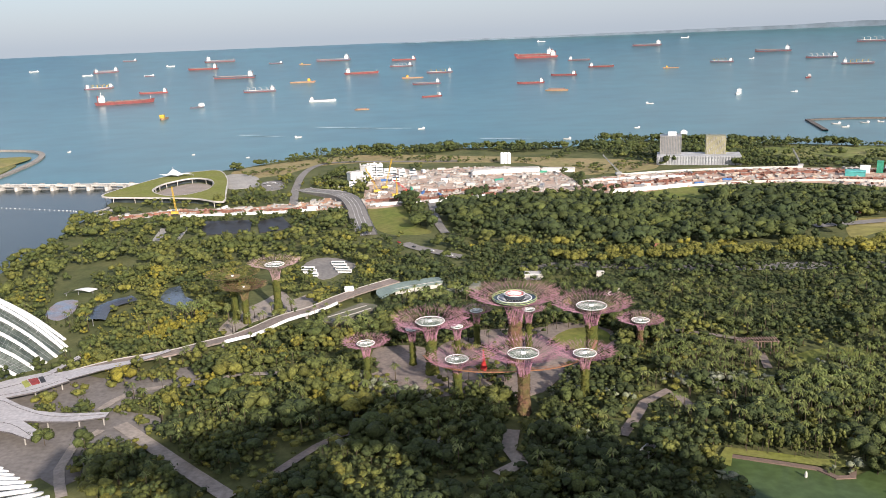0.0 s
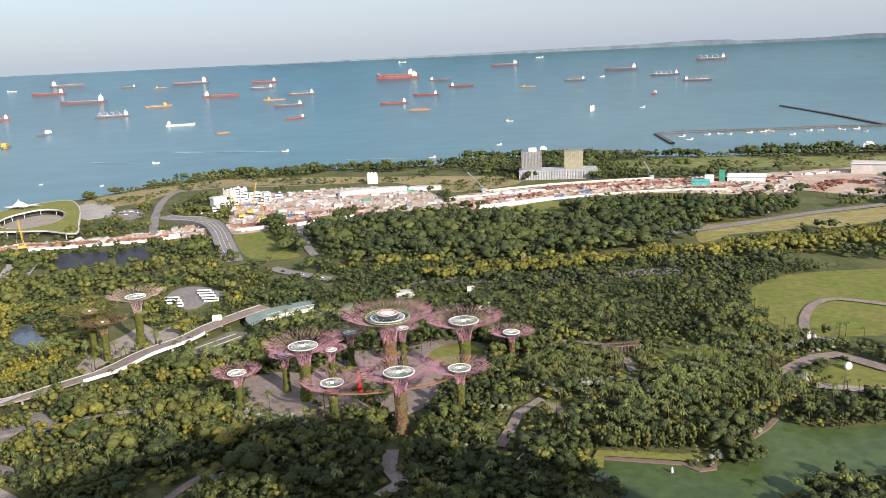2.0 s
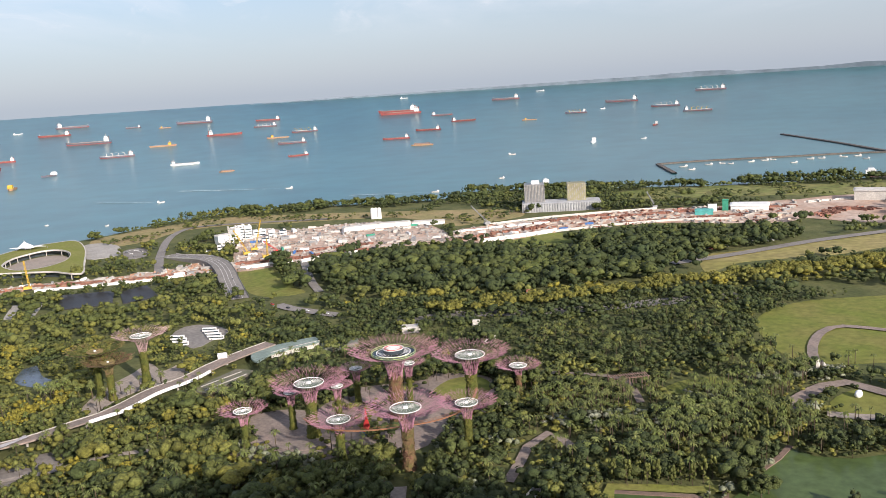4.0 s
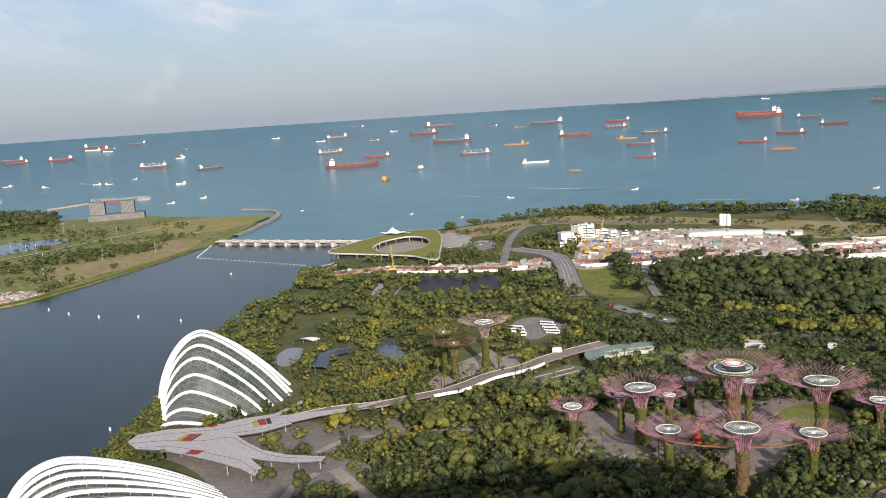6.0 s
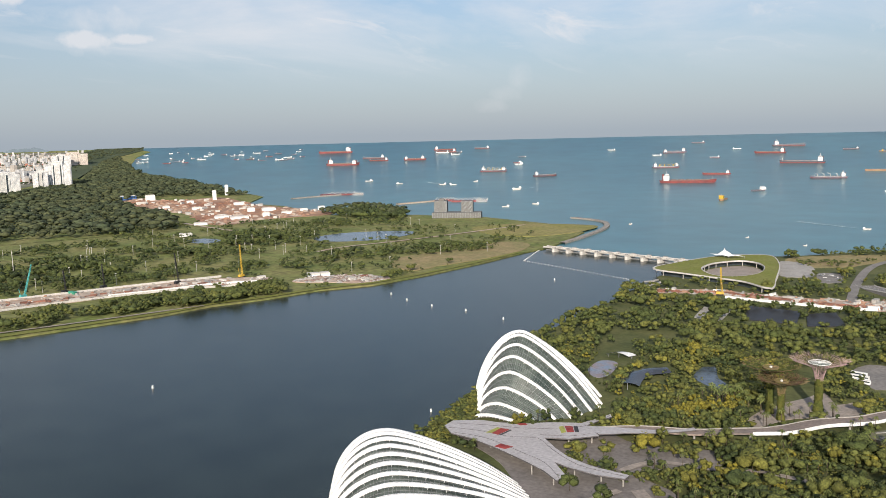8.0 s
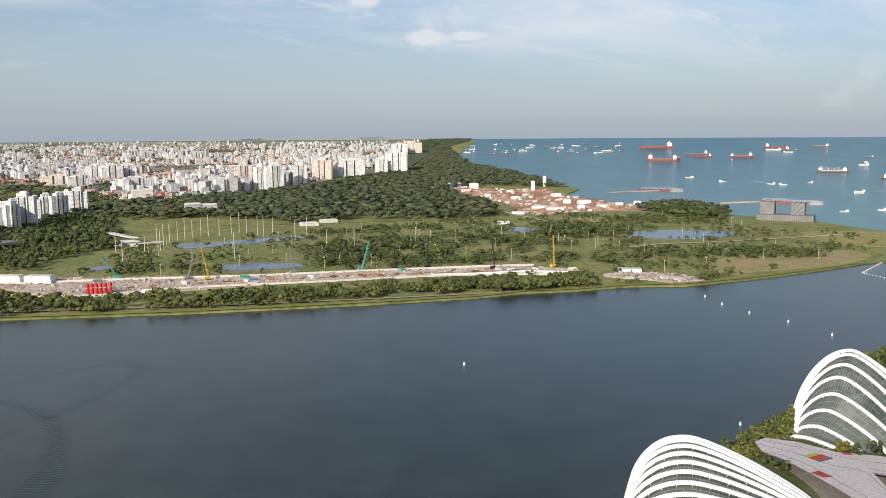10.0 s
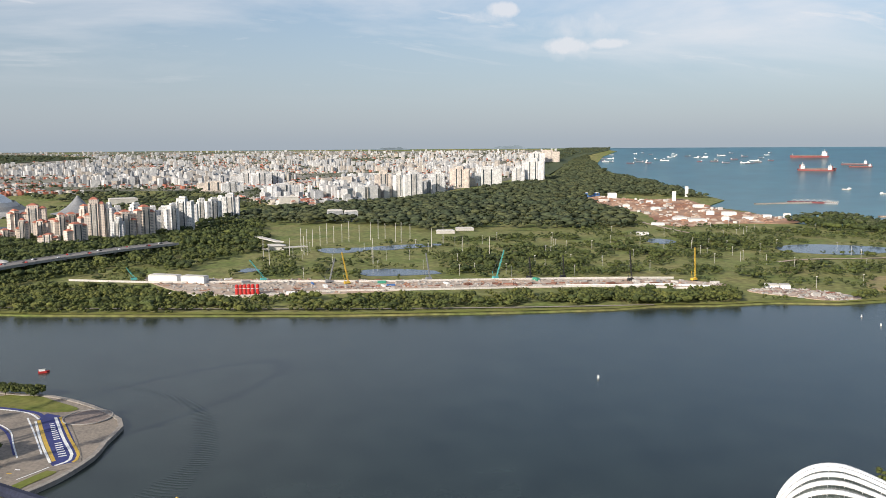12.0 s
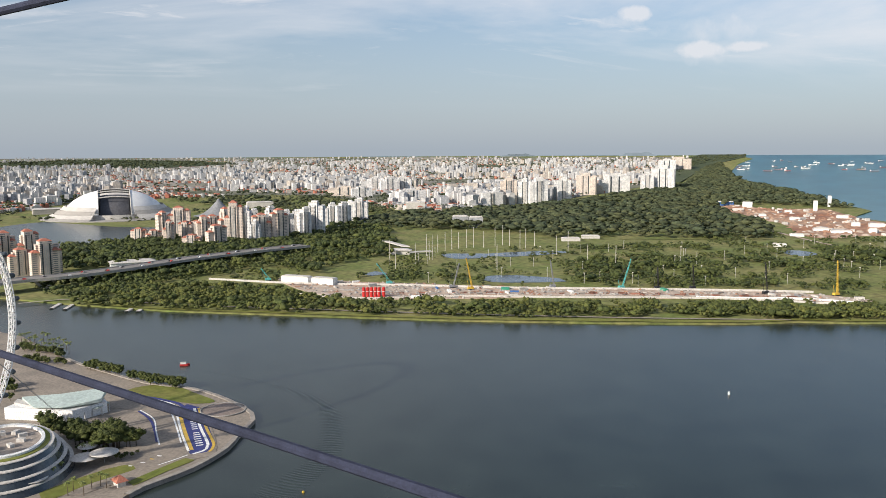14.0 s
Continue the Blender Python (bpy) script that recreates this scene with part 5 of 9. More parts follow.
    ring = [(x + hub * math.cos(2 * math.pi * i / 28), y + hub * math.sin(2 * math.pi * i / 28), zc) for i in range(29)]
    s.tube(ring, 0.22, 5, closed=True)
    part("hub_ring", s, RIBWHITE if style != "gold" else GOLDSTEEL, t, "ring of the canopy hub")
    s = Shape()
    s.lathe((x, y, zc - 1.7), [(hub * 0.1, 0.0), (hub * 0.6, 0.4), (hub * 0.94, 1.0), (hub * 0.94, 1.1)], 28)
    part("hub_dish", s, {"gold": GOLDSTEEL}.get(style, material("hub_mesh_%d" % seed, (0.13, 0.17, 0.12), (0.09, 0.12, 0.09), 0.8, 0.3)), t, "grey-green mesh dish of the hub")
    for i in range(24):
        a = 2 * math.pi * i / 24
        s = Shape()
        s.tube([(x + hub * 0.22 * math.cos(a), y + hub * 0.22 * math.sin(a), zc + 0.35), (x + hub * math.cos(a), y + hub * math.sin(a), zc)], 0.075, 3)
        part("spoke", s, RIBWHITE if style != "gold" else GOLDSTEEL, t)
    s = Shape()
    s.lathe((x, y, zc - 0.4), [(hub * 0.17, 0), (hub * 0.17, 0.9), (hub * 0.08, 1.1)], 14)
    part("hub_cap", s, RIBWHITE if style != "main" else STEEL, t)
    if style == "main":
        s = Shape()
        s.lathe((x, y, zc - 2.6), [(hub * 0.95, 0), (hub * 1.28, 1.6), (hub * 1.28, 2.1), (hub * 0.5, 2.2)], 32)
        part("terrace", s, DARKGLASS, t, "dark ring terrace of the rooftop bar")
        s = Shape()
        for zz, rr in ((-2.2, 1.02), (-0.4, 1.30), (0.8, 1.30)):
            s.tube([(x + hub * rr * math.cos(2 * math.pi * i / 30), y + hub * rr * math.sin(2 * math.pi * i / 30), zc + zz) for i in range(31)], 0.2, 4, closed=True)
        for i in range(22):
            a = 2 * math.pi * i / 22
            s.tube([(x + hub * 1.02 * math.cos(a), y + hub * 1.02 * math.sin(a), zc - 2.2), (x + hub * 1.3 * math.cos(a + 0.14), y + hub * 1.3 * math.sin(a + 0.14), zc - 0.4), (x + hub * 1.3 * math.cos(a), y + hub * 1.3 * math.sin(a), zc + 0.8)], 0.15, 3)
        part("terrace_rail", s, material("lime_steel", (0.38, 0.46, 0.20), None, 0.5, 0.3), t, "lime-green steel cage round the terrace")
        s = Shape()
        s.lathe((x, y, zc + 0.3), [(hub * 0.62, 0), (hub * 0.62, 1.6), (hub * 0.58, 2.0), (hub * 0.3, 2.1)], 26)
        part("bar_pavilion", s, DARKGLASS, t, "round dark bar pavilion on top")
        part("roof_cap", Shape().lathe((x, y, zc + 2.2), [(hub * 0.16, 0), (hub * 0.14, 0.9), (hub * 0.06, 1.2)], 16), WHITE, t, "white cap on the pavilion")
        s = Shape()
        s.tube([(x + hub * 0.6 * math.cos(2 * math.pi * i / 26), y + hub * 0.6 * math.sin(2 * math.pi * i / 26), zc + 2.5) for i in range(27)], 0.22, 4, closed=True)
        part("roof_ring", s, RIBWHITE, t, "white band round the pavilion roof")
        for k, mt in ((0.50, RED), (0.36, RIBWHITE)):
            part("roof_ring", Shape().tube([(x + hub * k * math.cos(2 * math.pi * i / 26), y + hub * k * math.sin(2 * math.pi * i / 26), zc + 2.55) for i in range(27)], 0.30, 4, closed=True), mt, t, "red band round the pavilion roof" if mt == RED else "white band round the pavilion roof")
        for i in range(18):
            a = 2 * math.pi * i / 18
            part("roof_spoke", Shape().tube([(x + hub * 0.16 * math.cos(a), y + hub * 0.16 * math.sin(a), zc + 2.7), (x + hub * 0.6 * math.cos(a), y + hub * 0.6 * math.sin(a), zc + 2.5)], 0.12, 3), RIBWHITE, t)
    return t


for i, (x, y, h, R, tr) in enumerate(SUPERTREES):
    supertree(x, y, h, R, tr, "main" if i == 5 else "pink", 100 + i)
for i, (x, y, h, R, tr) in enumerate(GOLDTREES):
    supertree(x, y, h, R, tr, "pale" if i == 0 else "gold", 140 + i)

# the aerial walkway between two of them
SKY = [(-18, 447), (-11, 433), (1, 424), (17, 419), (35, 419), (55, 422), (73, 435), (84, 461)]
t = thing("skyway", SKY[3][0], SKY[3][1], 22.0, "thin orange aerial walkway hung between supertrees", "walkway")
pts = [(*q, 22.0) for q in smooth_line(SKY, 4)]
s = Shape()
L, Rr = [], []
for i, q in enumerate(pts):
    a, b = Vector(pts[max(i - 1, 0)]), Vector(pts[min(i + 1, len(pts) - 1)])
    d = (b - a).normalized()
    n = Vector((-d.y, d.x, 0))
    L.append(Vector(q) + n * 0.7), Rr.append(Vector(q) - n * 0.7)
s.grid([Rr, L])
s.grid([[q - Vector((0, 0, 0.35)) for q in Rr], Rr])
s.grid([L, [q - Vector((0, 0, 0.5)) for q in L]])
part("deck", s, ORANGE, t, "orange-painted walkway deck")
for side in (L, Rr):
    s = Shape()
    s.tube([q + Vector((0, 0, 1.2)) for q in side], 0.07, 3)
    for q in side[::2]:
        s.tube([q, q + Vector((0, 0, 1.2))], 0.05, 3)
    part("railing", s, ORANGE, t)

# ---- the two glass domes ----


def dome(name, label, feet, crest, off, bays, seed, left=(2.3, 0.62)):
    """feet: pairs of plan points (left, right) with an arch's height, from one end to the other."""
    t = thing(name, *np.mean([np.add(l, r) / 2 for l, r, _ in feet], axis=0), 2.0, label, "conservatory")
    N = 30

    def arch(l, r, h, lift=0.0):
        l, r = np.array(l, float), np.array(r, float)
        out = []
        u = (r - l) / np.linalg.norm(r - l)
        for k in range(N + 1):
            q = (k / N) ** 1.7
            p = l + (r - l) * q
            if q < crest:
                f = (1 - (1 - q / crest) ** left[0]) ** left[1]
            else:
                f = 1 - ((q - crest) / (1 - crest)) ** 1.38
            nx = lift * max(-1.0, min(1.0, (q - crest) * 2.6))
            out.append(Vector((p[0] + u[0] * nx, p[1] + u[1] * nx, 2.0 + h * f + lift * min(1.0, 3 * f))))
        return out

    def blend(u):
        i = min(int(u), len(feet) - 2)
        w = u - i
        w2 = w
        return [tuple(np.array(feet[i][j]) * (1 - w2) + np.array(feet[i + 1][j]) * w2) for j in (0, 1)] + [feet[i][2] * (1 - w) + feet[i + 1][2] * w]

    # glass skin, one part for each bay between two arches
    for i in range(len(feet) - 1):
        s = Shape()
        rows = [arch(*blend(i + k / 3)) for k in range(4)]
        s.grid(rows)
        part("glazing", s, GLASS, t, "dark tinted glass skin between two ribs", smooth=True)
        s = Shape()
        for k in range(4):
            s.tube(arch(*blend(i + k / 3), 0.12), 0.10, 3)
        a0, a1, a2, a3 = (arch(*blend(i + k / 3), 0.1) for k in range(4))
        for k in range(1, N):
            s.tube([a0[k], a1[k], a2[k], a3[k]], 0.10, 3)
            m = [(a[k] + a[k + 1]) / 2 for a in (a0, a1, a2, a3)] if k < N - 1 else None
            if m:
                s.tube(m, 0.07, 3)
        part("glazing_grid", s, STEEL, t, "thin grey glazing bars")
    # white ribs standing off the glass on struts
    for i, (l, r, h) in enumerate(feet):
        c = arch(l, r, h, off)
        g0 = arch(l, r, h, 0.0)
        wdir = Vector((-(r[1] - l[1]), r[0] - l[0], 0)).normalized()
        s = Shape()
        rows = [[], [], [], []]
        for k, p in enumerate(c):
            tdir = (c[min(k + 1, N)] - c[max(k - 1, 0)]).normalized()
            nn = tdir.cross(wdir)
            nn = nn if nn.z > 0 or k in (0, N) else -nn
            for j, (a, b) in enumerate(((-0.68, -0.9), (0.68, -0.9), (0.68, 0.9), (-0.68, 0.9))):
                rows[j].append(p + wdir * a + nn * b)
        s.grid([rows[0], rows[1], rows[2], rows[3], rows[0]])
        part("rib", s, RIBWHITE, t, "white-painted steel arch rib")
        s = Shape()
        for k in range(3, N - 1, 2):
            for sgn in (-1, 1):
                s.tube([c[k], g0[k] + wdir * (1.6 * sgn)], 0.16, 3)
        part("strut_row", s, RIBWHITE, t, "white struts between rib and glass")
    return t


CLOUD = []
cl_R = [(-288, 475), (-279, 487), (-270, 495), (-268, 505), (-266, 516), (-264, 526), (-267, 534)]
cl_h = (8.5, 18, 28, 37.5, 44.5, 50, 51)
for k, (r, h) in enumerate(zip(cl_R, cl_h)):
    CLOUD.append(((-327 - 3.9 * k, 467 + 5.6 * k), r, h))
CLOUD.insert(0, ((-324, 459), (-292, 464), 2.5))
CLOUD += [((-357, 508), (-275, 549), 48.0), ((-362, 518), (-281, 556), 41.0), ((-364, 530), (-290, 562), 33.0), ((-362, 543), (-304, 566), 17.0)]
dome("cloud_dome", "tall glass conservatory with white arched steel ribs", CLOUD, 0.36, 1.5, 3, 1, (1.95, 0.70))
FLOWER = []
for k in range(-2, 16):
    r = np.array((-243.0, 380.0)) + np.array((0.643, -0.766)) * 5.6 * k + np.array((0.766, 0.643)) * 1.2 * k
    lft = np.array((-322.0, 315.5)) + np.array((0.643, -0.766)) * 10.3 * k
    if k < 0:
        lft, r = lft * (1 + 0.16 * k) - r * 0.16 * k, r * (1 + 0.10 * k) - lft * 0.10 * k
    h = {-2: 16, -1: 28, 0: 33.5, 1: 35, 2: 35.2, 3: 34.6, 4: 33.6, 5: 32.2, 6: 30.4, 7: 28.4, 8: 26.2, 9: 24, 10: 21.6, 11: 19.2, 12: 16.6, 13: 14, 14: 11, 15: 8}[k]
    FLOWER.append((tuple(lft), tuple(r), h))
dome("flower_dome", "low wide glass conservatory with dense white ribs", FLOWER, 0.30, 1.5, 3, 2)

# ---- grey canopy roof between the domes ----
t = thing("canopy_roof", CANOPY_A[3][0], CANOPY_A[3][1], 2.0, "branching grey sheet-metal canopy roof on posts", "canopy")
s = Shape().prism(CANOPY_A, 8.2, 9.0, 0, 1)
part("roof", s, [CANOPY, SEAM], t, "grey standing-seam roof wing")
s = Shape().prism(CANOPY_B, 8.5, 9.06, 0, 1)
part("roof", s, [CANOPY, SEAM], t, "grey standing-seam roof wing")
for line in ([(-319, 418), (-301, 424), (-274, 427), (-260, 434), (-242, 422), (-218, 410), (-190, 410)], [(-322, 426), (-300, 436), (-273, 446), (-252, 462), (-244, 474), (-241, 497)], [(-310, 413), (-287, 416), (-255, 408), (-236, 402), (-219, 388)], [(-262, 440), (-245, 448), (-236, 459)]):
    s = Shape()
    q = [(*a, 9.08) for a in smooth_line(line, 6)]
    s.tube(q, 0.13, 4)
    part("seam", s, SEAM, t, "dark raised seam of the roof")
for pts, m in (([(-293, 424), (-292, 436), (-289, 436), (-289, 425)], 1), ([(-289, 425), (-289, 436), (-283, 437), (-284, 425)], 2), ([(-283.5, 425), (-282.5, 437), (-281, 437), (-282, 425)], 3), ([(-259, 459), (-257, 462), (-250, 453), (-252, 450)], 1),
               ([(-256.6, 462.4), (-252, 465), (-246, 456), (-249.6, 453.3)], 2), ([(-251.6, 465.3), (-249.5, 467), (-243.5, 458), (-245.6, 456.3)], 3), ([(-275, 407), (-274, 413), (-265, 413), (-267, 407)], 2), ([(-285, 448.5), (-281, 453), (-278, 451), (-281, 447.5)], 2)):
    s = Shape().prism(pts, 9.0, 9.13)
    part("roof_panel", s, [RED, material("lime_panel", (0.34, 0.36, 0.08), None, 0.6, 0.3), material("red_panel", (0.34, 0.045, 0.035), (0.22, 0.03, 0.03), 0.6, 0.3), BLACK][m], t, ["", "lime-green roof panel", "red roof panel", "black roof panel"][m])
for a in [(-285, 418), (-266, 413), (-242, 397), (-224, 391), (-221, 410), (-204, 410), (-191, 411), (-310, 417), (-245, 447), (-236, 461)]:
    s = Shape().tube([(*a, 2.0), (*a, 8.4)], 0.45, 6)
    part("post", s, CONCRETE, t)

# elevated link across the gardens
t = thing("garden_bridge", WALKWAY[4][0], WALKWAY[4][1], 2.0, "long elevated walkway with a white parapet", "bridge")
pts = smooth_line(WALKWAY, 8)
L, Rr = [], []
for i, q in enumerate(pts):
    a, b = Vector(pts[max(i - 1, 0)]), Vector(pts[min(i + 1, len(pts) - 1)])
    d = (b - a).normalized()
    n = Vector((-d.y, d.x))
    wd = 4.5 if i < len(pts) * 0.45 else 6.0
    L.append((q[0] + n.x * wd, q[1] + n.y * wd, 8.0)), Rr.append((q[0] - n.x * wd, q[1] - n.y * wd, 8.0))
s = Shape()
s.grid([[(a, b, 7.0) for a, b, c in Rr], Rr, L, [(a, b, 7.0) for a, b, c in L], [(a, b, 7.0) for a, b, c in Rr]])
part("deck", s, PAVING, t, "brown-grey paved bridge deck")
for side, hgt in ((Rr[len(Rr) * 2 // 5:len(Rr) * 4 // 5], 1.6), (L, 1.0)):
    s = Shape()
    s.grid([[(a, b, 6.9) for a, b, c in side], [(a, b, 8.0 + hgt * 0.55) for a, b, c in side], [(a * 0.9992, b * 0.9992, 8.0 + hgt * 0.55) for a, b, c in side], [(a * 0.9992, b * 0.9992, 6.6) for a, b, c in side]])
    part("parapet", s, WHITE if hgt > 1.5 else CONCRETE, t, "white solid parapet" if hgt > 1.5 else "")
for q in pts[::4]:
    s = Shape().tube([(*q, 2.0), (*q, 7.1)], 0.8, 6)
    part("pier", s, CONCRETE, t)

# ---- the barrage with its green spiral roof and bridge ----
bc = [(-353, 1119)][0]
OUT = [(-460, 1079), (-450, 1148), (-419, 1237), (-385, 1266), (-353, 1270), (-320, 1190), (-293, 1077), (-279, 1006), (-319, 1036), (-351, 1046), (-407, 1060)]
t = thing("barrage_building", bc[0], bc[1], 2.0, "barrage visitor building with a green turf spiral roof", "building")
HOLE = [(-400, 1107), (-404, 1152), (-393, 1182), (-375, 1202), (-351, 1192), (-332, 1159), (-324, 1113), (-332, 1081), (-349, 1065), (-373, 1069)]


def star(outline, c, w):
    """Distance from c to the outline in the direction w."""
    best = 0.0
    for a, b in zip(outline, outline[1:] + outline[:1]):
        a, b = np.array(a, float) - c, np.array(b, float) - c
        e = b - a
        den = math.cos(w) * e[1] - math.sin(w) * e[0]
        if abs(den) < 1e-9:
            continue
        s_ = (a[0] * e[1] - a[1] * e[0]) / den
        u_ = (a[0] * math.sin(w) - a[1] * math.cos(w)) / den
        if s_ > 0 and -1e-6 <= u_ <= 1 + 1e-6:
            best = max(best, s_)
    return best


cc = np.array(bc, float)
od, hd = dense(OUT, 10), dense(HOLE, 6)
inn, out = [], []
for i in range(96):
    w = 2 * math.pi * i / 96
    a, b = star(hd, cc, w), star(od, cc, w)
    b = max(b, a + 2.0)
    inn.append((cc[0] + a * math.cos(w), cc[1] + a * math.sin(w), 10.0))
    out.append((cc[0] + b * math.cos(w), cc[1] + b * math.sin(w), 10.0))
edge = lambda ring, k, dz: [(cc[0] + (q[0] - cc[0]) * k, cc[1] + (q[1] - cc[1]) * k, q[2] + dz) for q in ring]
s = Shape().grid([edge(inn, 1.02, 0.25), edge(out, 0.98, 0.25)], wrap=True)
part("turf_roof", s, BANK, t, "green turf on the sloping roof")
s = Shape().grid([edge(inn, 1.0, -1.4), edge(inn, 1.0, 0.5), edge(inn, 1.03, 0.5)], wrap=True)
part("inner_parapet", s, OFFWHITE, t, "pale concrete inner rim")
s = Shape().grid([edge(out, 0.975, 0.45), edge(out, 1.0, 0.45), edge(out, 1.0, -1.3), edge(inn, 1.0, -1.3)], wrap=True)
part("outer_parapet", s, OFFWHITE, t, "pale concrete outer rim")
s = Shape().grid([edge(inn, 1.12, -8.0), edge(inn, 1.12, -1.3)], wrap=True)
part("glass_wall", s, DARKGLASS, t, "shaded glass wall behind the columns")
s = Shape().grid([edge(out, 0.9, -1.3), edge(out, 0.9, -8.0)], wrap=True)
part("outer_wall", s, DARKGLASS, t, "shaded outer wall under the roof edge")
s = Shape().prism([q[:2] for q in inn], 2.2, 2.4)
part("courtyard", s, PALEPAVE, t, "paved round courtyard")
for ring, k in ((inn, 1.02), (out, 0.97)):
    for q in edge(ring, k, 0)[::4]:
        s = Shape().tube([(q[0], q[1], 2.0), (q[0], q[1], 8.8)], 0.5, 6)
        part("column", s, OFFWHITE, t)
# white sail on the roof
sc = [(-404, 1222)][0]
t = thing("sail_canopy", sc[0], sc[1], 10.3, "white peaked tensile canopy on the turf roof", "canopy")
s = Shape()
peak = (sc[0] - 4, sc[1], 22.0)
ring = [(sc[0] + 17 * math.cos(2 * math.pi * i / 10) * (1.5 if i in (0, 5) else 1.0), sc[1] + 9 * math.sin(2 * math.pi * i / 10), 13.0 + (1.5 if i % 2 else 0)) for i in range(10)]
mid = [tuple(np.array(q) * 0.45 + np.array((peak[0], peak[1], 14.5)) * 0.55) for q in ring]
s.grid([ring, mid, [peak] * 10], wrap=True)
part("membrane", s, WHITE, t)
for q in ring[::2]:
    part("mast", Shape().tube([(q[0], q[1], 10.3), (q[0], q[1], q[2] + 0.5)], 0.25, 4), STEEL, t)
part("mast", Shape().tube([(peak[0], peak[1], 10.3), (peak[0], peak[1], 24.5)], 0.3, 5), WHITE, t)
# bridge with crest gates
A, B = [(-708, 1226), (-447, 1186)]
t = thing("barrage_bridge", (A[0] + B[0]) / 2, (A[1] + B[1]) / 2, 0.0, "low concrete barrage bridge with pale gate piers", "bridge")
d = Vector((B[0] - A[0], B[1] - A[1], 0))
ln = d.length
d.normalize()
yaw = math.degrees(math.atan2(d.y, d.x))
n = Vector((-d.y, d.x, 0))
part("deck", Shape().box(((A[0] + B[0]) / 2, (A[1] + B[1]) / 2, 5.0), (ln + 20, 11, 1.6), yaw), CONCRETE, t, "pale concrete bridge deck")
for k in (-5.2, 5.2):
    part("parapet", Shape().box(((A[0] + B[0]) / 2 + n.x * k, (A[1] + B[1]) / 2 + n.y * k, 6.6), (ln + 20, 0.4, 1.1), yaw), OFFWHITE, t)
for i in range(9):
    c = Vector((A[0], A[1], 0)) + d * (ln * (i + 0.6) / 9.2)
    s = Shape().box((c.x, c.y, -1), (5.5, 22, 6.5), yaw)
    s.lathe((c.x + n.x * 11, c.y + n.y * 11, -1), [(2.7, 0), (2.7, 6.5)], 10)
    s.lathe((c.x - n.x * 11, c.y - n.y * 11, -1), [(2.7, 0), (2.7, 6.5)], 10)
    p_ = part("pier", s, OFFWHITE, t, "rounded pale concrete gate pier")
    part("machine_house", Shape().box((c.x - n.x * 9.5, c.y - n.y * 9.5, 5.5), (6, 4, 2.8), yaw), CONCRETE, p_)
    part("machine_house", Shape().box((c.x + n.x * 9.5, c.y + n.y * 9.5, 5.5), (6, 4, 2.8), yaw), CONCRETE, p_)
for i in range(9):
    c = Vector((A[0], A[1], 0)) + d * (ln * (i + 0.1) / 9.2)
    part("crest_gate", Shape().box((c.x, c.y, -0.5), (20, 1.0, 3.4), yaw), STEEL, t, "grey steel crest gate")
# breakwater hook on the sea side
strip("breakwater", [(-930, 1716), (-856, 1690), (-799, 1629), (-762, 1533), (-740, 1404), (-730, 1309)], 11, 3.2, RUBBLE, "curved rock breakwater with a pale path on top", "breakwater", thick=4.0)
strip("breakwater", [(745, 1724), (859, 1716), (1032, 1669), (1168, 1632), (1335, 1541)], 9, 3.0, DARKROCK, "long low rock breakwater of an anchorage", "breakwater", thick=4.0)
strip("breakwater", [(745, 1724), (702, 1543)], 9, 3.05, DARKROCK, "short end arm of a breakwater", "breakwater", thick=4.0)
strip("breakwater", [(1341, 2226), (1279, 1877), (1224, 1622), (1178, 1357)], 10, 3.1, DARKROCK, "outer rock breakwater", "breakwater", thick=4.0)
# floating boom and pontoons
t = thing("floating_boom", -560, 1080, 0.3, "line of small white floats across the water", "boom")
for line in ([(-684, 1104), (-582, 1069), (-473, 1030)], [(-684, 1104), (-725, 1221)]):
    for q in smooth_line(line, 7):
        part("float", Shape().lathe((q[0], q[1], 0.2), [(0.3, 0), (0.9, 0.4), (0.9, 0.9), (0.3, 1.2)], 6), WHITE, t)
strip("pontoon", [(-460, 992), (-436, 994), (-427, 1033), (-424, 1054)], 5, 1.2, CONCRETE, "floating grey pontoon pier", "pier", thick=1.0)
strip("pontoon", [(-448, 1023), (-439, 1035), (-438, 1071)], 4, 1.25, CONCRETE, "floating grey pontoon pier", "pier", thick=1.0)

# ---- the hotel that carries the eye: it stands behind and below, and shades the gardens ----
t = thing("hotel", 150, 10, 2.0, "tall hotel slabs joined by a long roof deck", "building")
FRONT = [(1.5, -0.6), (34, -8), (55, 6), (87, 20), (118, 36), (147, 50), (189, 53), (207, 46), (227, 22), (253, 2), (279, -12), (301, -31), (313, -52), (316, -75)]
BACK = [(300, -92), (279, -64), (253, -48), (227, -28), (207, -10), (189, -2), (147, 6), (122, 2), (87, -10), (20, -28), (1.0, -30)]
part("roof_deck", Shape().prism(FRONT + BACK, 190.0, 197.6), CONCRETE, t)
for a, b in ((52, 118), (150, 216), (246, 314)):
    m = (a + b) / 2
    yy = float(np.interp(m, [p[0] for p in FRONT], [p[1] for p in FRONT])) - 20
    part("tower", Shape().box((m, yy, 2.0), (b - a, 26, 188)), DARKGLASS, t)

# taut cables of the roof rail, bent round a corner post in front of the eye
t = thing("cable_rail", 0.0, 0.5, 197.6, "thin steel cable railing at the roof edge", "railing")
ra = radians(38.5)
along = Vector((-math.sin(ra + math.pi / 2), math.cos(ra + math.pi / 2), 0))
foot = Vector((-math.sin(ra), math.cos(ra), 0)) * 0.40
corner = foot + along * 0.10
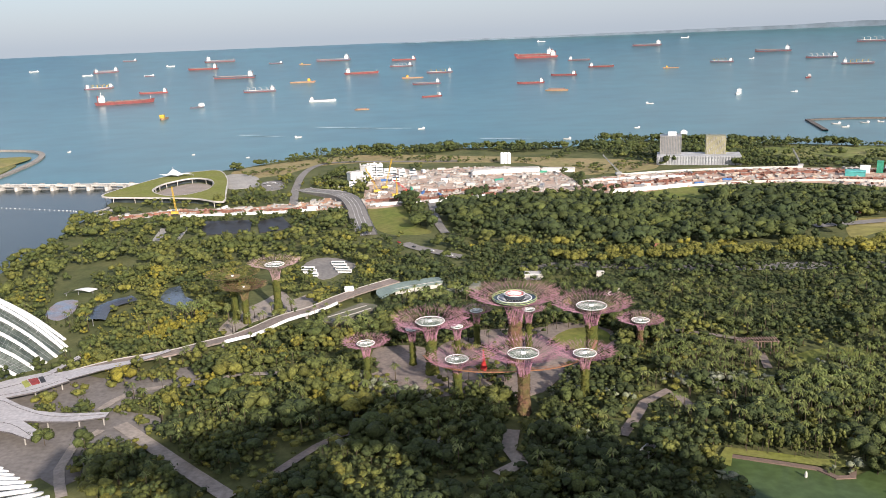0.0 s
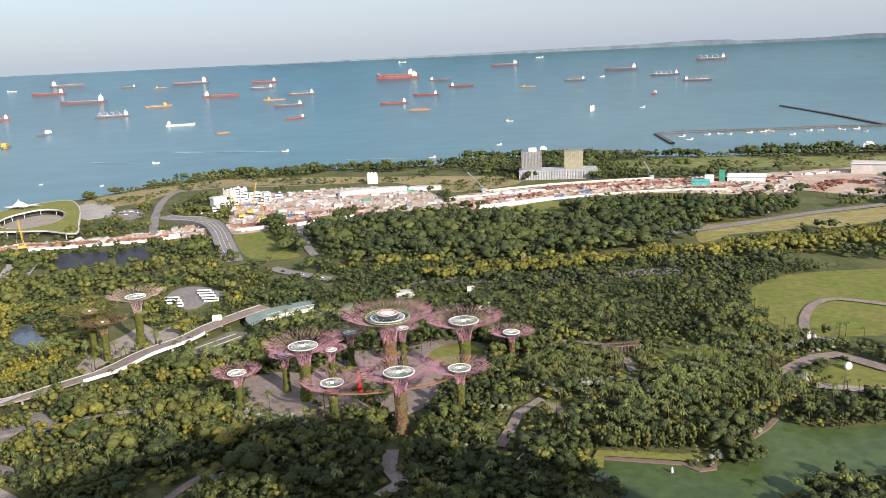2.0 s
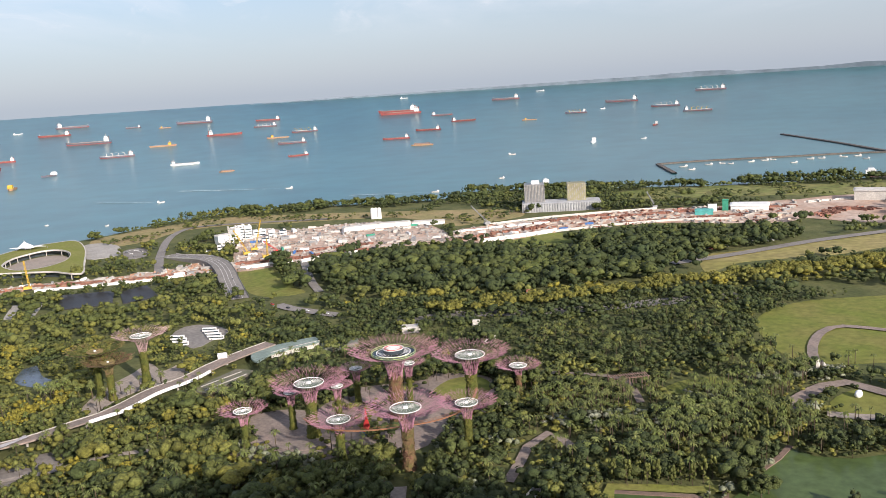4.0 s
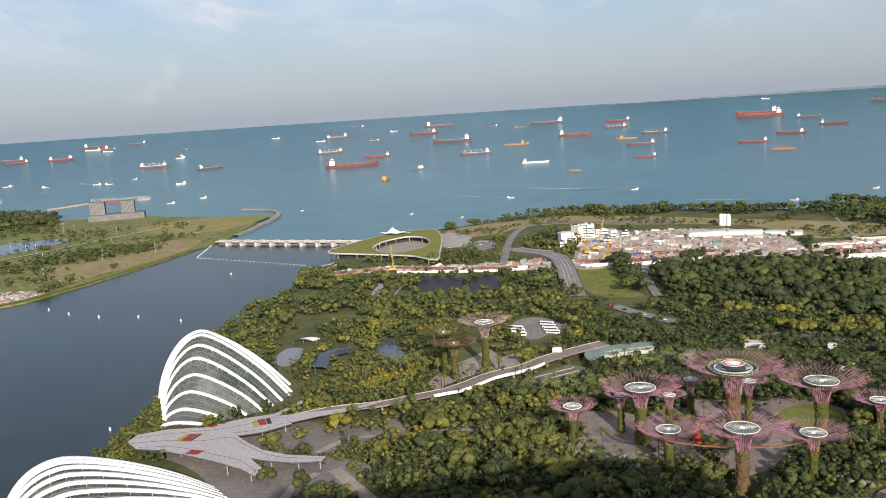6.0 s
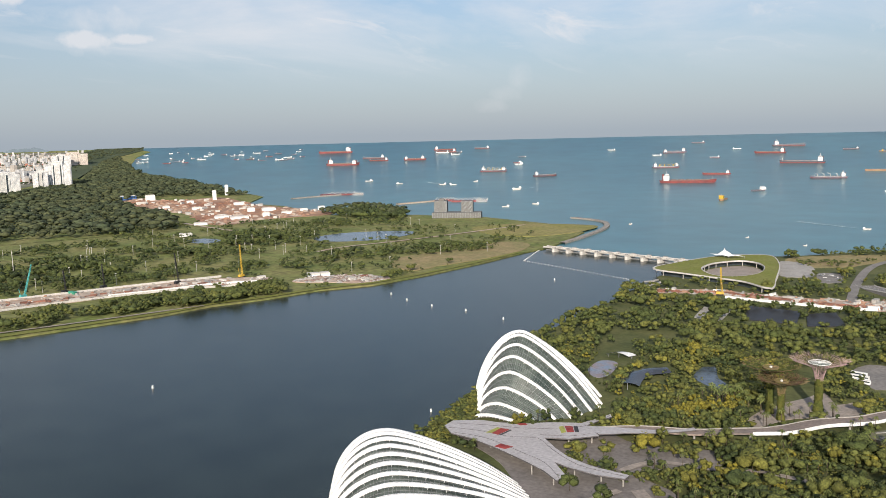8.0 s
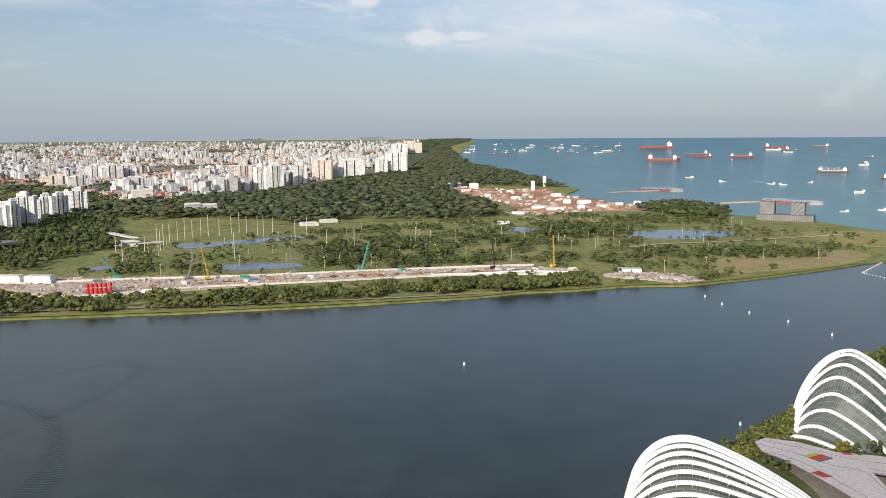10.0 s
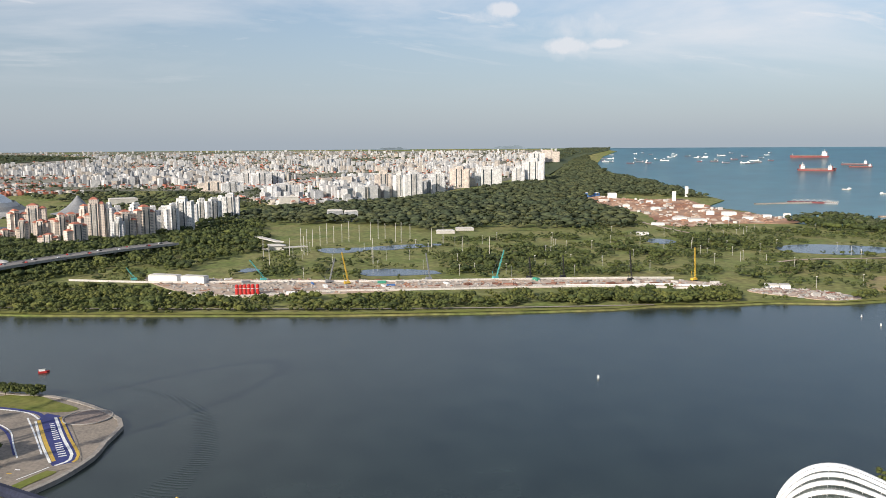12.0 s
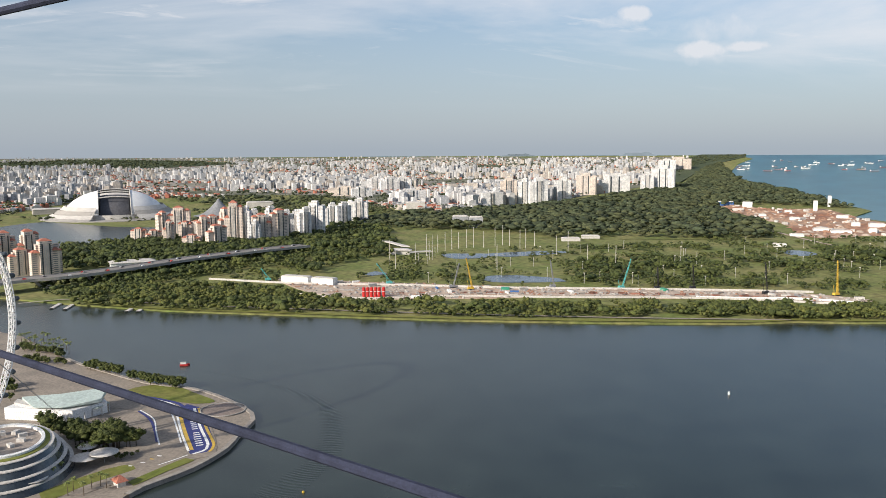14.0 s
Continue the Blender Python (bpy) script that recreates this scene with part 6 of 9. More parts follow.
for z in (EYE - 0.223 - 0.366, EYE - 0.223, EYE + 0.143):
    part("cable", Shape().tube([foot + along * 6 + Vector((0, 0, z)), corner + Vector((0, 0, z))], 0.0042, 8), CABLE, t, "twisted stainless cable")
    part("cable", Shape().tube([corner + Vector((0, 0, z)), Vector((0.30, 0.10, z)), Vector((1.4, -0.5, z))], 0.0042, 8), CABLE, t, "twisted stainless cable")
part("post", Shape().tube([corner + Vector((0, 0, 197.0)), corner + Vector((0, 0, EYE - 0.215))], 0.02, 10), STEEL, t)

# ---- ships at anchor ----


HEADING = {(-785, 2327): 75, (850, 2446): 82, (1306, 3042): 80, (-45, 2802): 35, (-801, 2699): 40, (427, 1555): 10, (-1959, 3357): 28}  # those that lie turned towards the shore


def ship(x, y, L, style, flip, seed):
    g = np.random.default_rng(seed)
    d = math.atan2(y, x)
    big = L > 60
    yaw = math.degrees(d) - 90 + HEADING.get((x, y), g.uniform(-16, 16)) + (180 if flip else 0)
    hull_m, lb = {"red": (HULLRED, "red-hulled cargo ship with white bridge at anchor"), "dark": (HULLDARK, "dark-hulled bulk carrier with white deckhouse at anchor"), "crane": (HULLDARK, "grey bulk carrier with deck cranes at anchor"),
                  "orange": (HULLORANGE, "orange supply ship at anchor"), "white": (WHITE, "white vessel at anchor on the sea"), "small": (OFFWHITE, "small white boat on the water"), "barge": (HULLORANGE, "low orange barge on the sea")}[style]
    nm = "boat" if style == "small" or L < 25 else ("barge" if style == "barge" else "ship")
    t = thing(nm, x, y, 0.0, lb, nm, "vessels on the sea")
    ca, sa = math.cos(radians(yaw)), math.sin(radians(yaw))
    W = L * (0.15 if big else 0.24)
    H = L * (0.043 if big else 0.07) + 1.0
    if style == "barge":
        H = L * 0.06

    def P(u, v, z):
        return (x + u * ca - v * sa, y + u * sa + v * ca, z)

    def sec(k, w, z, sheer):
        return [(-0.5 * L * k, -w * 0.42, z), (-0.44 * L * k, -w / 2, z), (0.30 * L * k, -w / 2, z), (0.42 * L * k, -w * 0.30, z + sheer * 0.6), (0.5 * L * k, 0, z + sheer), (0.42 * L * k, w * 0.30, z + sheer * 0.6), (0.30 * L * k, w / 2, z), (-0.44 * L * k, w / 2, z), (-0.5 * L * k, w * 0.42, z)]

    sh = 0.0 if style == "barge" else L * 0.022
    s = Shape()
    low, top = sec(0.95, W * 0.9, -0.5, 0), sec(1.0, W, H, sh)
    s.grid([[P(*q) for q in low], [P(*q) for q in top]], wrap=True)
    part("hull", s, hull_m, t)
    s = Shape()
    s.face([P(q[0] * 0.985, q[1] * 0.95, q[2] - 0.15) for q in top])
    part("deck", s, DECKBROWN if style in ("red", "orange", "dark", "barge") else OFFWHITE, t)
    if style == "barge":
        part("cargo", Shape().box(P(0, 0, H - 0.2), (L * 0.7, W * 0.7, L * 0.06), yaw), DECKBROWN, t, "reddish bulk cargo")
        return
    hs = L * (0.085 if big else 0.13)
    ux = -0.38 * L if style != "orange" else 0.25 * L
    s = Shape().box(P(ux, 0, H - 0.3), (L * 0.10 if big else L * 0.3, W * 0.82, hs), yaw)
    s.box(P(ux + L * 0.01, 0, H - 0.3 + hs), (L * 0.06 if big else L * 0.18, W * 0.95, hs * 0.35), yaw)
    if L > 70:
        part("bridge_windows", Shape().box(P(ux + L * 0.012, 0, H - 0.3 + hs * 1.08), (L * 0.062, W * 0.96, hs * 0.13), yaw), DARKGLASS, t)
        for k in range(3):
            part("window_row", Shape().box(P(ux, 0, H + hs * (0.2 + 0.26 * k)), (L * 0.102, W * 0.78, hs * 0.09), yaw), DARKGLASS, t)
    if style in ("dark", "crane") and big:
        w0, w1 = sec(0.957, W * 0.915, 0.1, 0), sec(0.972, W * 0.955, H * 0.30, sh * 0.3)
        part("boot_stripe", Shape().grid([[P(*q) for q in w0], [P(*q) for q in w1]], wrap=True), HULLRED, t, "red underwater paint showing at the waterline")
    part("deckhouse", s, WHITE if style != "orange" else YELLOW, t, "white deckhouse with bridge" if style != "orange" else "yellow deckhouse")
    part("funnel", Shape().box(P(ux - L * 0.055, 0, H), (L * 0.025, W * 0.3, hs * 1.3), yaw), hull_m if style != "white" else STEEL, t)
    part("mast", Shape().tube([P(ux, 0, H + hs), P(ux, 0, H + hs * 2.0)], max(L * 0.004, 0.25), 4), OFFWHITE, t)
    if style in ("crane",):
        for k in range(4):
            u = -0.22 * L + k * 0.17 * L
            s = Shape().tube([P(u, 0, H - 0.2), P(u, 0, H + L * 0.075)], L * 0.010, 5)
            s.tube([P(u, 0, H + L * 0.07), P(u + L * 0.09, W * 0.1, H + L * 0.10)], L * 0.005, 4)
            part("deck_crane", s, OFFWHITE if seed % 2 else YELLOW, t)
    elif big:
        for k in range(5):
            part("hatch", Shape().box(P(-0.25 * L + k * 0.135 * L, 0, H - 0.3), (L * 0.10, W * 0.6, L * 0.014 + 0.5), yaw), DECKBROWN if style == "red" else STEEL, t)
        part("foremast", Shape().tube([P(0.43 * L, 0, H), P(0.43 * L, 0, H + L * 0.07)], L * 0.004, 4), OFFWHITE, t)


FLEET = [
    ("red", [(-1162, 3049, 209), (-1258, 3638, 121), (-45, 2802, 80), (-1910, 6728, 238), (-473, 4841, 199), (707, 6477, 320), (539, 3827, 121), (339, 3335, 110), (838, 4532, 138), (1306, 3042, 72), (-340, 7248, 208)]),
    ("red", [(-4175, 4302, 229), (-4324, 5307, 187), (-4588, 5160, 160), (-3005, 4777, 54), (-5781, 7670, 236), (-4244, 4383, 249), (-4442, 5448, 182), (-7548, 7664, 440), (742, 7010, 336), (-6640, 8783, 300)]),
    ("dark", [(-801, 2699, 54), (-1214, 4892, 241), (-1035, 7964, 328), (899, 5658, 148), (2301, 5961, 244), (-2847, 7140, 210), (-77, 3572, 122), (-2457, 9344, 342), (-4406, 11937, 191), (2211, 9284, 325), (-1535, 7752, 129)]),
    ("dark", [(-1959, 3357, 122), (-3721, 5996, 67), (-5650, 7722, 91), (-5105, 5674, 208), (-2764, 6907, 182), (-6613, 9600, 222), (-762, 3478, 121), (-1999, 5743, 66)]),
    ("crane", [(-1735, 4231, 143), (-761, 3463, 135), (-26, 4601, 144), (2071, 4670, 167), (1887, 3877, 141), (3816, 7569, 289), (1497, 4587, 125), (-292, 5780, 158), (-2495, 3730, 147), (-2480, 3705, 146), (-1743, 4277, 126)]),
    ("orange", [(-785, 2327, 57), (-683, 4069, 124), (-155, 4098, 106), (1100, 4123, 76), (-1152, 7043, 97)]),
    ("white", [(-407, 2786, 92), (850, 2446, 53), (427, 1555, 40), (-2023, 5802, 67), (-2642, 8204, 82), (-2656, 6302, 75), (-3904, 8065, 85), (3970, 14068, 139), (1850, 16142, 155), (1761, 4875, 28), (1014, 2451, 18), (-5728, 7524, 155), (-5058, 6859, 93), (-2869, 4576, 52)]),
    ("barge", [(-240, 2395, 43), (380, 2870, 79)]),
    ("small", [(-314, 1761, 15), (-56, 1835, 15), (226, 1565, 15), (389, 1704, 12), (546, 2244, 19), (-756, 1655, 7), (-473, 1540, 6), (-356, 1473, 6), (-1992, 2683, 27), (-1615, 2565, 29), (-1215, 2027, 19), (-1240, 1911, 19), (-2261, 2667, 24), (-2542, 2784, 31), (-2034, 2901, 19), (-2047, 2685, 28), (-1584, 2512, 28), (-1208, 2015, 19), (-1243, 1912, 19), (-2544, 2801, 21), (-2264, 2675, 22)]),
    ("small", [(767, 1644, 17), (759, 1588, 14), (824, 1645, 16), (858, 1649, 12), (867, 1630, 12), (916, 1637, 14), (950, 1641, 16), (970, 1642, 13), (969, 1563, 14), (1029, 1601, 16), (1053, 1598, 15), (1101, 1593, 15), (1129, 1587, 15), (1110, 1533, 13)]),
]
k = 0
for style, rows in FLEET:
    for x, y, L in rows:
        ship(x, y, L, style, k % 4 != 0, 300 + k)
        k += 1
ship(*[(967, 1287, 55)][0], "red", False, 399)
# the crowd of small craft far off by the eastern coast
for i in range(46):
    el_, az_ = radians(rng.uniform(0.75, 1.45)), radians(rng.uniform(46, 57.5))
    x, y = -EYE / math.tan(el_) * math.sin(az_), EYE / math.tan(el_) * math.cos(az_)
    ship(float(x), float(y), float(rng.uniform(35, 95)), ["white", "dark", "crane", "white", "red"][i % 5], i % 2 == 0, 500 + i)

# wakes behind the moving boats
for a, b in ([(-314, 1761), (-465, 1850)], [(-56, 1835), (-305, 1956)], [(226, 1565), (65, 1624)], [(-1599, 2540), (-1720, 2556)], [(-1992, 2683), (-2197, 2772)], [(-1584, 2512), (-1596, 2666)], [(-2047, 2685), (-2223, 2808)]):
    s = Shape()
    a, b = np.array(a, float), np.array(b, float)
    n = np.array((-(b - a)[1], (b - a)[0])) / np.linalg.norm(b - a)
    w = np.linalg.norm(b - a) * 0.018 + 1.2
    s.grid([[(*(a + (b - a) * u - n * w * (0.3 + u)), 0.5) for u in np.linspace(0, 1, 14)], [(*(a + (b - a) * u + n * w * (0.3 + u)), 0.5) for u in np.linspace(0, 1, 14)]])
    single("wake", s, FOAM, "white foam wake behind a boat", "wake", kind="structure")
# the red ferry in the bay and its curved wake of ripples
fb = [(-796, -65)][0]
t = thing("ferry", fb[0], fb[1], 0.3, "small red and white passenger boat under way", "boat")
part("hull", Shape().mesh([(fb[0] + u, fb[1] + v, z) for z in (0.1, 2.0) for u, v in ((-1.4, -4), (1.4, -4), (1.5, 3), (0, 5), (-1.5, 3))], [(0, 1, 6, 5), (1, 2, 7, 6), (2, 3, 8, 7), (3, 4, 9, 8), (4, 0, 5, 9), (5, 6, 7, 8, 9)]), RED, t, "red hull")
part("cabin", Shape().box((fb[0], fb[1] - 1, 1.9), (2.4, 5, 1.5)), WHITE, t, "white cabin")
part("roof", Shape().box((fb[0], fb[1] - 1, 3.4), (2.6, 5.4, 0.25)), OFFWHITE, t)
WAKE = smooth_line([(-789, -63), (-738, -9), (-694, 26), (-658, 46), (-623, 54), (-572, 52), (-530, 43), (-498, 24), (-474, 6)], 3.2)
t = thing("boat_wake", WAKE[len(WAKE) // 2][0], WAKE[len(WAKE) // 2][1], 0.3, "curving train of ripples behind the ferry", "wake")
for i, q in enumerate(WAKE[2:]):
    a, b = np.array(WAKE[i]), np.array(WAKE[min(i + 4, len(WAKE) - 1)])
    d = (b - a) / max(np.linalg.norm(b - a), 1e-6)
    w = 2.0 + 12.0 * i / len(WAKE)
    n = np.array((-d[1], d[0])) * w
    e = d * 1.0
    s = Shape()
    rows = [[], [], []]
    for u in np.linspace(-1, 1, 7):
        c = np.array(q) + n * u + d * (1 - u * u) * 2.0
        rows[0].append((*(c - e), 0.36)), rows[1].append((*c, 0.36 + 0.15 * (0.35 + 0.65 * min(1.0, 2.0 * i / len(WAKE))) * (1 - abs(u) ** 3))), rows[2].append((*(c + e), 0.36))
    s.grid(rows)
    part("ripple", s, BAY, t, smooth=True)
# mooring buoys
for x, y in [(-589, 376), (-684, 784), (-642, 765), (-594, 753), (-544, 752), (-484, 738), (-363, 456), (-556, 976)]:
    t = thing("buoy", x, y, 0.3, "white mooring buoy floating on the water", "buoy", "buoys")
    sc_ = 0.6 if math.hypot(x, y) < 620 else 0.75
    part("float", Shape().lathe((x, y, 0.1), [(0.9 * sc_, 0), (1.3 * sc_, 0.5), (1.3 * sc_, 1.3), (0.7 * sc_, 1.8)], 10), WHITE, t)
    part("marker", Shape().box((x, y, 1.8), (1.4 * sc_, 1.4 * sc_, 1.6 * sc_), 20), WHITE, t)
x, y = [(-474, 25)][0]
t = thing("buoy", x, y, 0.3, "small yellow buoy on the water", "buoy")
part("float", Shape().lathe((x, y, 0.1), [(0.5, 0), (0.9, 0.4), (0.8, 1.1), (0.3, 1.5)], 10), YELLOW, t)

# ---- buildings ----


def facade_material(name, wall, glass, floor=3.2, bay=4.0):
    """Painted walls with rows of windows, for blocks too far off to show single panes."""
    m = material(name, wall, tuple(c * 0.9 for c in wall), 0.7, 0.02, 0, island=0.18, fine=0.1)
    nt = m.node_tree
    nd, ln = nt.nodes, nt.links
    b = nd["Principled BSDF"]
    src = b.inputs["Base Color"].links[0].from_socket
    geo = nd.new("ShaderNodeNewGeometry")
    sep = nd.new("ShaderNodeSeparateXYZ")
    ln.new(geo.outputs["Position"], sep.inputs[0])

    def mth(op, a, c=None):
        n = nd.new("ShaderNodeMath")
        n.operation = op
        for i, v in enumerate((a, c)):
            if v is None:
                continue
            if isinstance(v, (int, float)):
                n.inputs[i].default_value = v
            else:
                ln.new(v, n.inputs[i])
        return n.outputs[0]

    row = mth("GREATER_THAN", mth("FRACT", mth("DIVIDE", sep.outputs["Z"], floor)), 0.58)
    col = mth("GREATER_THAN", mth("FRACT", mth("DIVIDE", mth("ADD", sep.outputs["X"], mth("MULTIPLY", sep.outputs["Y"], 0.83)), bay)), 0.52)
    nz_ = nd.new("ShaderNodeSeparateXYZ")
    ln.new(geo.outputs["Normal"], nz_.inputs[0])
    side = mth("LESS_THAN", mth("ABSOLUTE", nz_.outputs["Z"]), 0.5)
    fac = mth("MULTIPLY", mth("MULTIPLY", row, col), side)
    mx = nd.new("ShaderNodeMix")
    mx.data_type = "RGBA"
    ln.new(fac, mx.inputs["Factor"])
    ln.new(src, mx.inputs["A"])
    mx.inputs["B"].default_value = (*glass, 1)
    ln.new(mx.outputs["Result"], b.inputs["Base Color"])
    return m


FAR_WHITE = facade_material("far_white_blocks", (0.57, 0.565, 0.55), (0.28, 0.30, 0.33), 2.0, 3.0)
FAR_CREAM = facade_material("far_cream_blocks", (0.50, 0.45, 0.39), (0.25, 0.25, 0.25), 2.0, 3.0)
FAR_GREY = facade_material("far_grey_blocks", (0.40, 0.41, 0.42), (0.20, 0.22, 0.24), 2.0, 3.0)
CONDO = facade_material("condo_wall", (0.66, 0.57, 0.49), (0.20, 0.20, 0.20), 3.3, 4.2)
CONDO_W = facade_material("condo_white_wall", (0.70, 0.69, 0.67), (0.20, 0.23, 0.26), 3.3, 4.2)


def tower(px_l, px_r, roof, wall, label, group):
    """A residential tower from its plan corners and height: body, balcony stacks, roof and plant room."""
    x, y, w, h = px_l
    d = math.atan2(y, x)
    yaw = math.degrees(d) - 90 + px_r
    t = thing("apartment_tower", x, y, 2.0, label, "apartment block", group)
    ca, sa = math.cos(radians(yaw)), math.sin(radians(yaw))

    def P(u, v, z):
        return (x + u * ca - v * sa, y + u * sa + v * ca, z)

    dp = min(w * 0.8, 20)
    g = np.random.default_rng(int(abs(x) * 7 + abs(y) * 3))
    lw = (0.93 - 0.3 * g.uniform() ** 2, 0.93 - 0.3 * g.uniform() ** 2)
    part("body", Shape().box((x, y, 2.0), (w * 0.42, dp, h), yaw), wall, t)
    for u, f in zip((-0.35, 0.35), lw):
        part("wing", Shape().box(P(u * w, g.uniform(-3, 5), 2.0), (w * 0.26, dp * 0.85, h * f), yaw), wall, t)
    part("core", Shape().box(P(0.1 * w, 4.0, 2.0), (w * 0.8, dp * 0.5, h * 0.9), yaw), wall, t, "recessed core between the wings")
    for u in (-0.13, 0.13):
        s = Shape().box(P(u * w, -dp / 2 + 0.3, 6.0), (w * 0.05, 1.4, h * 0.86), yaw)
        part("window_strip", s, DARKGLASS, t, "dark vertical strip of glazing")
    for u in (-0.06, 0.0, 0.06):
        s = Shape()
        z, rows_ = 5.0, []
        while z < h * 0.9:
            for dz, out in ((0.0, 0.05), (0.0, 1.4), (1.2, 1.4), (1.2, 0.05)):
                rows_.append([P(u * w - w * 0.022, -dp / 2 - out, z + dz), P(u * w + w * 0.022, -dp / 2 - out, z + dz)])
            z += 3.3
        s.grid(rows_)
        part("balcony_bay", s, OFFWHITE, t, "pale bay of balconies")
    if roof is not None:
        for u, zz, k in ((0.0, 1.0, 0.45), (-0.35, lw[0], 0.28), (0.35, lw[1], 0.28)):
            part("roof", Shape().box(P(u * w, 0, 2.0 + h * zz), (w * k, dp * 0.95, h * 0.03 + 2.0), yaw, taper=0.3), roof, t, "hipped red clay roof")
    else:
        part("plant_room", Shape().box(P(0.05 * w, 0, 2.0 + h), (w * 0.3, dp * 0.5, 5), yaw), wall, t)
        part("parapet", Shape().box(P(0, 0, 2.0 + h), (w * 0.43, dp * 1.02, 1.2), yaw), OFFWHITE, t)


# condominiums on the near spit: plan place and width; heights in metres
CONDOS = [(-1903, -238, 32), (-1894, -207, 31), (-1961, -194, 24), (-1964, -159, 49), (-1965, -121, 43), (-1955, -85, 35), (-1769, -70, 41), (-1846, -36, 38), (-1850, -9, 20), (-1830, 22, 40), (-1842, 60, 38), (-1953, 104, 40), (-1981, 147, 46), (-2191, 209, 36), (-2182, 238, 42), (-2255, 289, 47), (-1783, -120, 37), (-1981, 7, 35), (-2037, 47, 36)]
CONDOS += [(-1862, -172, 23), (-1898, -140, 29), (-1864, -100, 28), (-1922, -56, 29), (-1937, -21, 29), (-1811, 8, 22), (-1909, 79, 29), (-1898, 119, 29), (-2073, 175, 28), (-2280, 267, 31)]
CONDO_H = (32, 28, 62, 72, 40, 52, 46, 88, 76, 62, 70, 58, 76, 58, 60, 66, 26, 60, 62, 50, 44, 58, 70, 66, 48, 62, 66, 60, 58)
for i, ((x, y, w), h) in enumerate(zip(CONDOS, CONDO_H)):
    red = i in (0, 1, 2, 3, 4, 5, 6, 7, 9, 10, 16, 19, 20, 21, 22, 23)
    tower((x, y, w * 1.05, h), [-18, 12, 25, -8][i % 4], ROOFRED if red else None, CONDO if red else CONDO_W, "cream apartment tower with red hipped roofs" if red else "white apartment tower with glass strips", "condominium towers")
LEFT = [(-1540, -412, 37), (-1435, -361, 37), (-1514, -368, 34), (-1424, -322, 44), (-1475, -321, 25), (-1489, -424, 43)]
for (x, y, w), h in zip(LEFT, (62, 44, 66, 58, 40, 60)):
    tower((x, y, w, h), 14, ROOFRED, CONDO, "cream apartment tower with red hipped roofs", "condominium towers")
SLABS = [(-2924, 928, 63), (-2906, 985, 50), (-2891, 1033, 71), (-3020, 1182, 53), (-3402, 1435, 91), (-3493, 1610, 147), (-3537, 1794, 60), (-3560, 1886, 110), (-7086, 3905, 254), (-6606, 3533, 153), (-3185, 551, 44), (-3037, 572, 148), (-3230, 645, 90), (-4000, 595, 83), (-3872, 643, 96), (-3958, 718, 93), (-3648, 405, 150), (-3537, 465, 97)]
SLAB_H = (96, 90, 94, 88, 92, 84, 86, 118, 120, 110, 36, 52, 50, 70, 72, 68, 40, 44)
for i, ((x, y, w), h) in enumerate(zip(SLABS, SLAB_H)):
    tower((x, y, w, h), [8, -12, 20][i % 3], None, CONDO_W if i % 4 else CONDO, "white high-rise housing block beyond the woods", "high-rise blocks")

# the rest of the city, block behind block to the horizon
CITY_PLAN = [(-3204, -970), (-3473, -813), (-3843, -741), (-3825, -273), (-3848, -56), (-3734, 289), (-2933, 487), (-2726, 587), (-2877, 870), (-3186, 1277), (-3721, 1753), (-4434, 2373), (-7422, 4242), (-12051, 6993), (-18115, 10389), (-24039, 4173), (-28179, -8424)]
sheet("city_ground", CITY_PLAN, 2.6, 0, CITYGROUND, "grey built-up city ground with green patches", "ground")
city = {0: Shape(), 1: Shape(), 2: Shape(), 3: Shape()}
CITY = [(-2839, -861), (-3072, -720), (-3581, -691), (-3687, -264), (-3707, -54), (-3598, 278), (-2765, 459), (-2578, 555), (-2819, 853), (-3186, 1277), (-3721, 1753), (-4434, 2373), (-7422, 4242), (-12032, 7022), (-16761, 9613), (-21886, 3799), (-28179, -8425)]
el0 = np.radians(np.concatenate([np.linspace(0.44, 4.6, 124)]))
CITY_KEEP = [[(-3581, -323), (-3513, 271), (-2760, 477), (-2459, 408), (-2839, 218), (-3175, -288)], [(-2641, -559), (-2524, -167), (-3176, -188), (-3337, -704)]]
for o in ([(-15785, -4726), (-19342, -4026), (-20959, -3125), (-17486, -1221), (-13788, -182), (-11176, -783), (-10007, -1195), (-11978, -2358), (-10649, -3193)], [(-4482, 2279), (-7868, 4229), (-14807, 8269), (-25396, 14835), (-24657, 16033), (-17024, 11073), (-9661, 5858), (-6263, 3635), (-4413, 2449)]):
    CITY_KEEP.append(o)
    sheet("wooded_ground", o, 9.0, 6.0, FARLEAF, "dark wooded ground near the horizon", "woods")
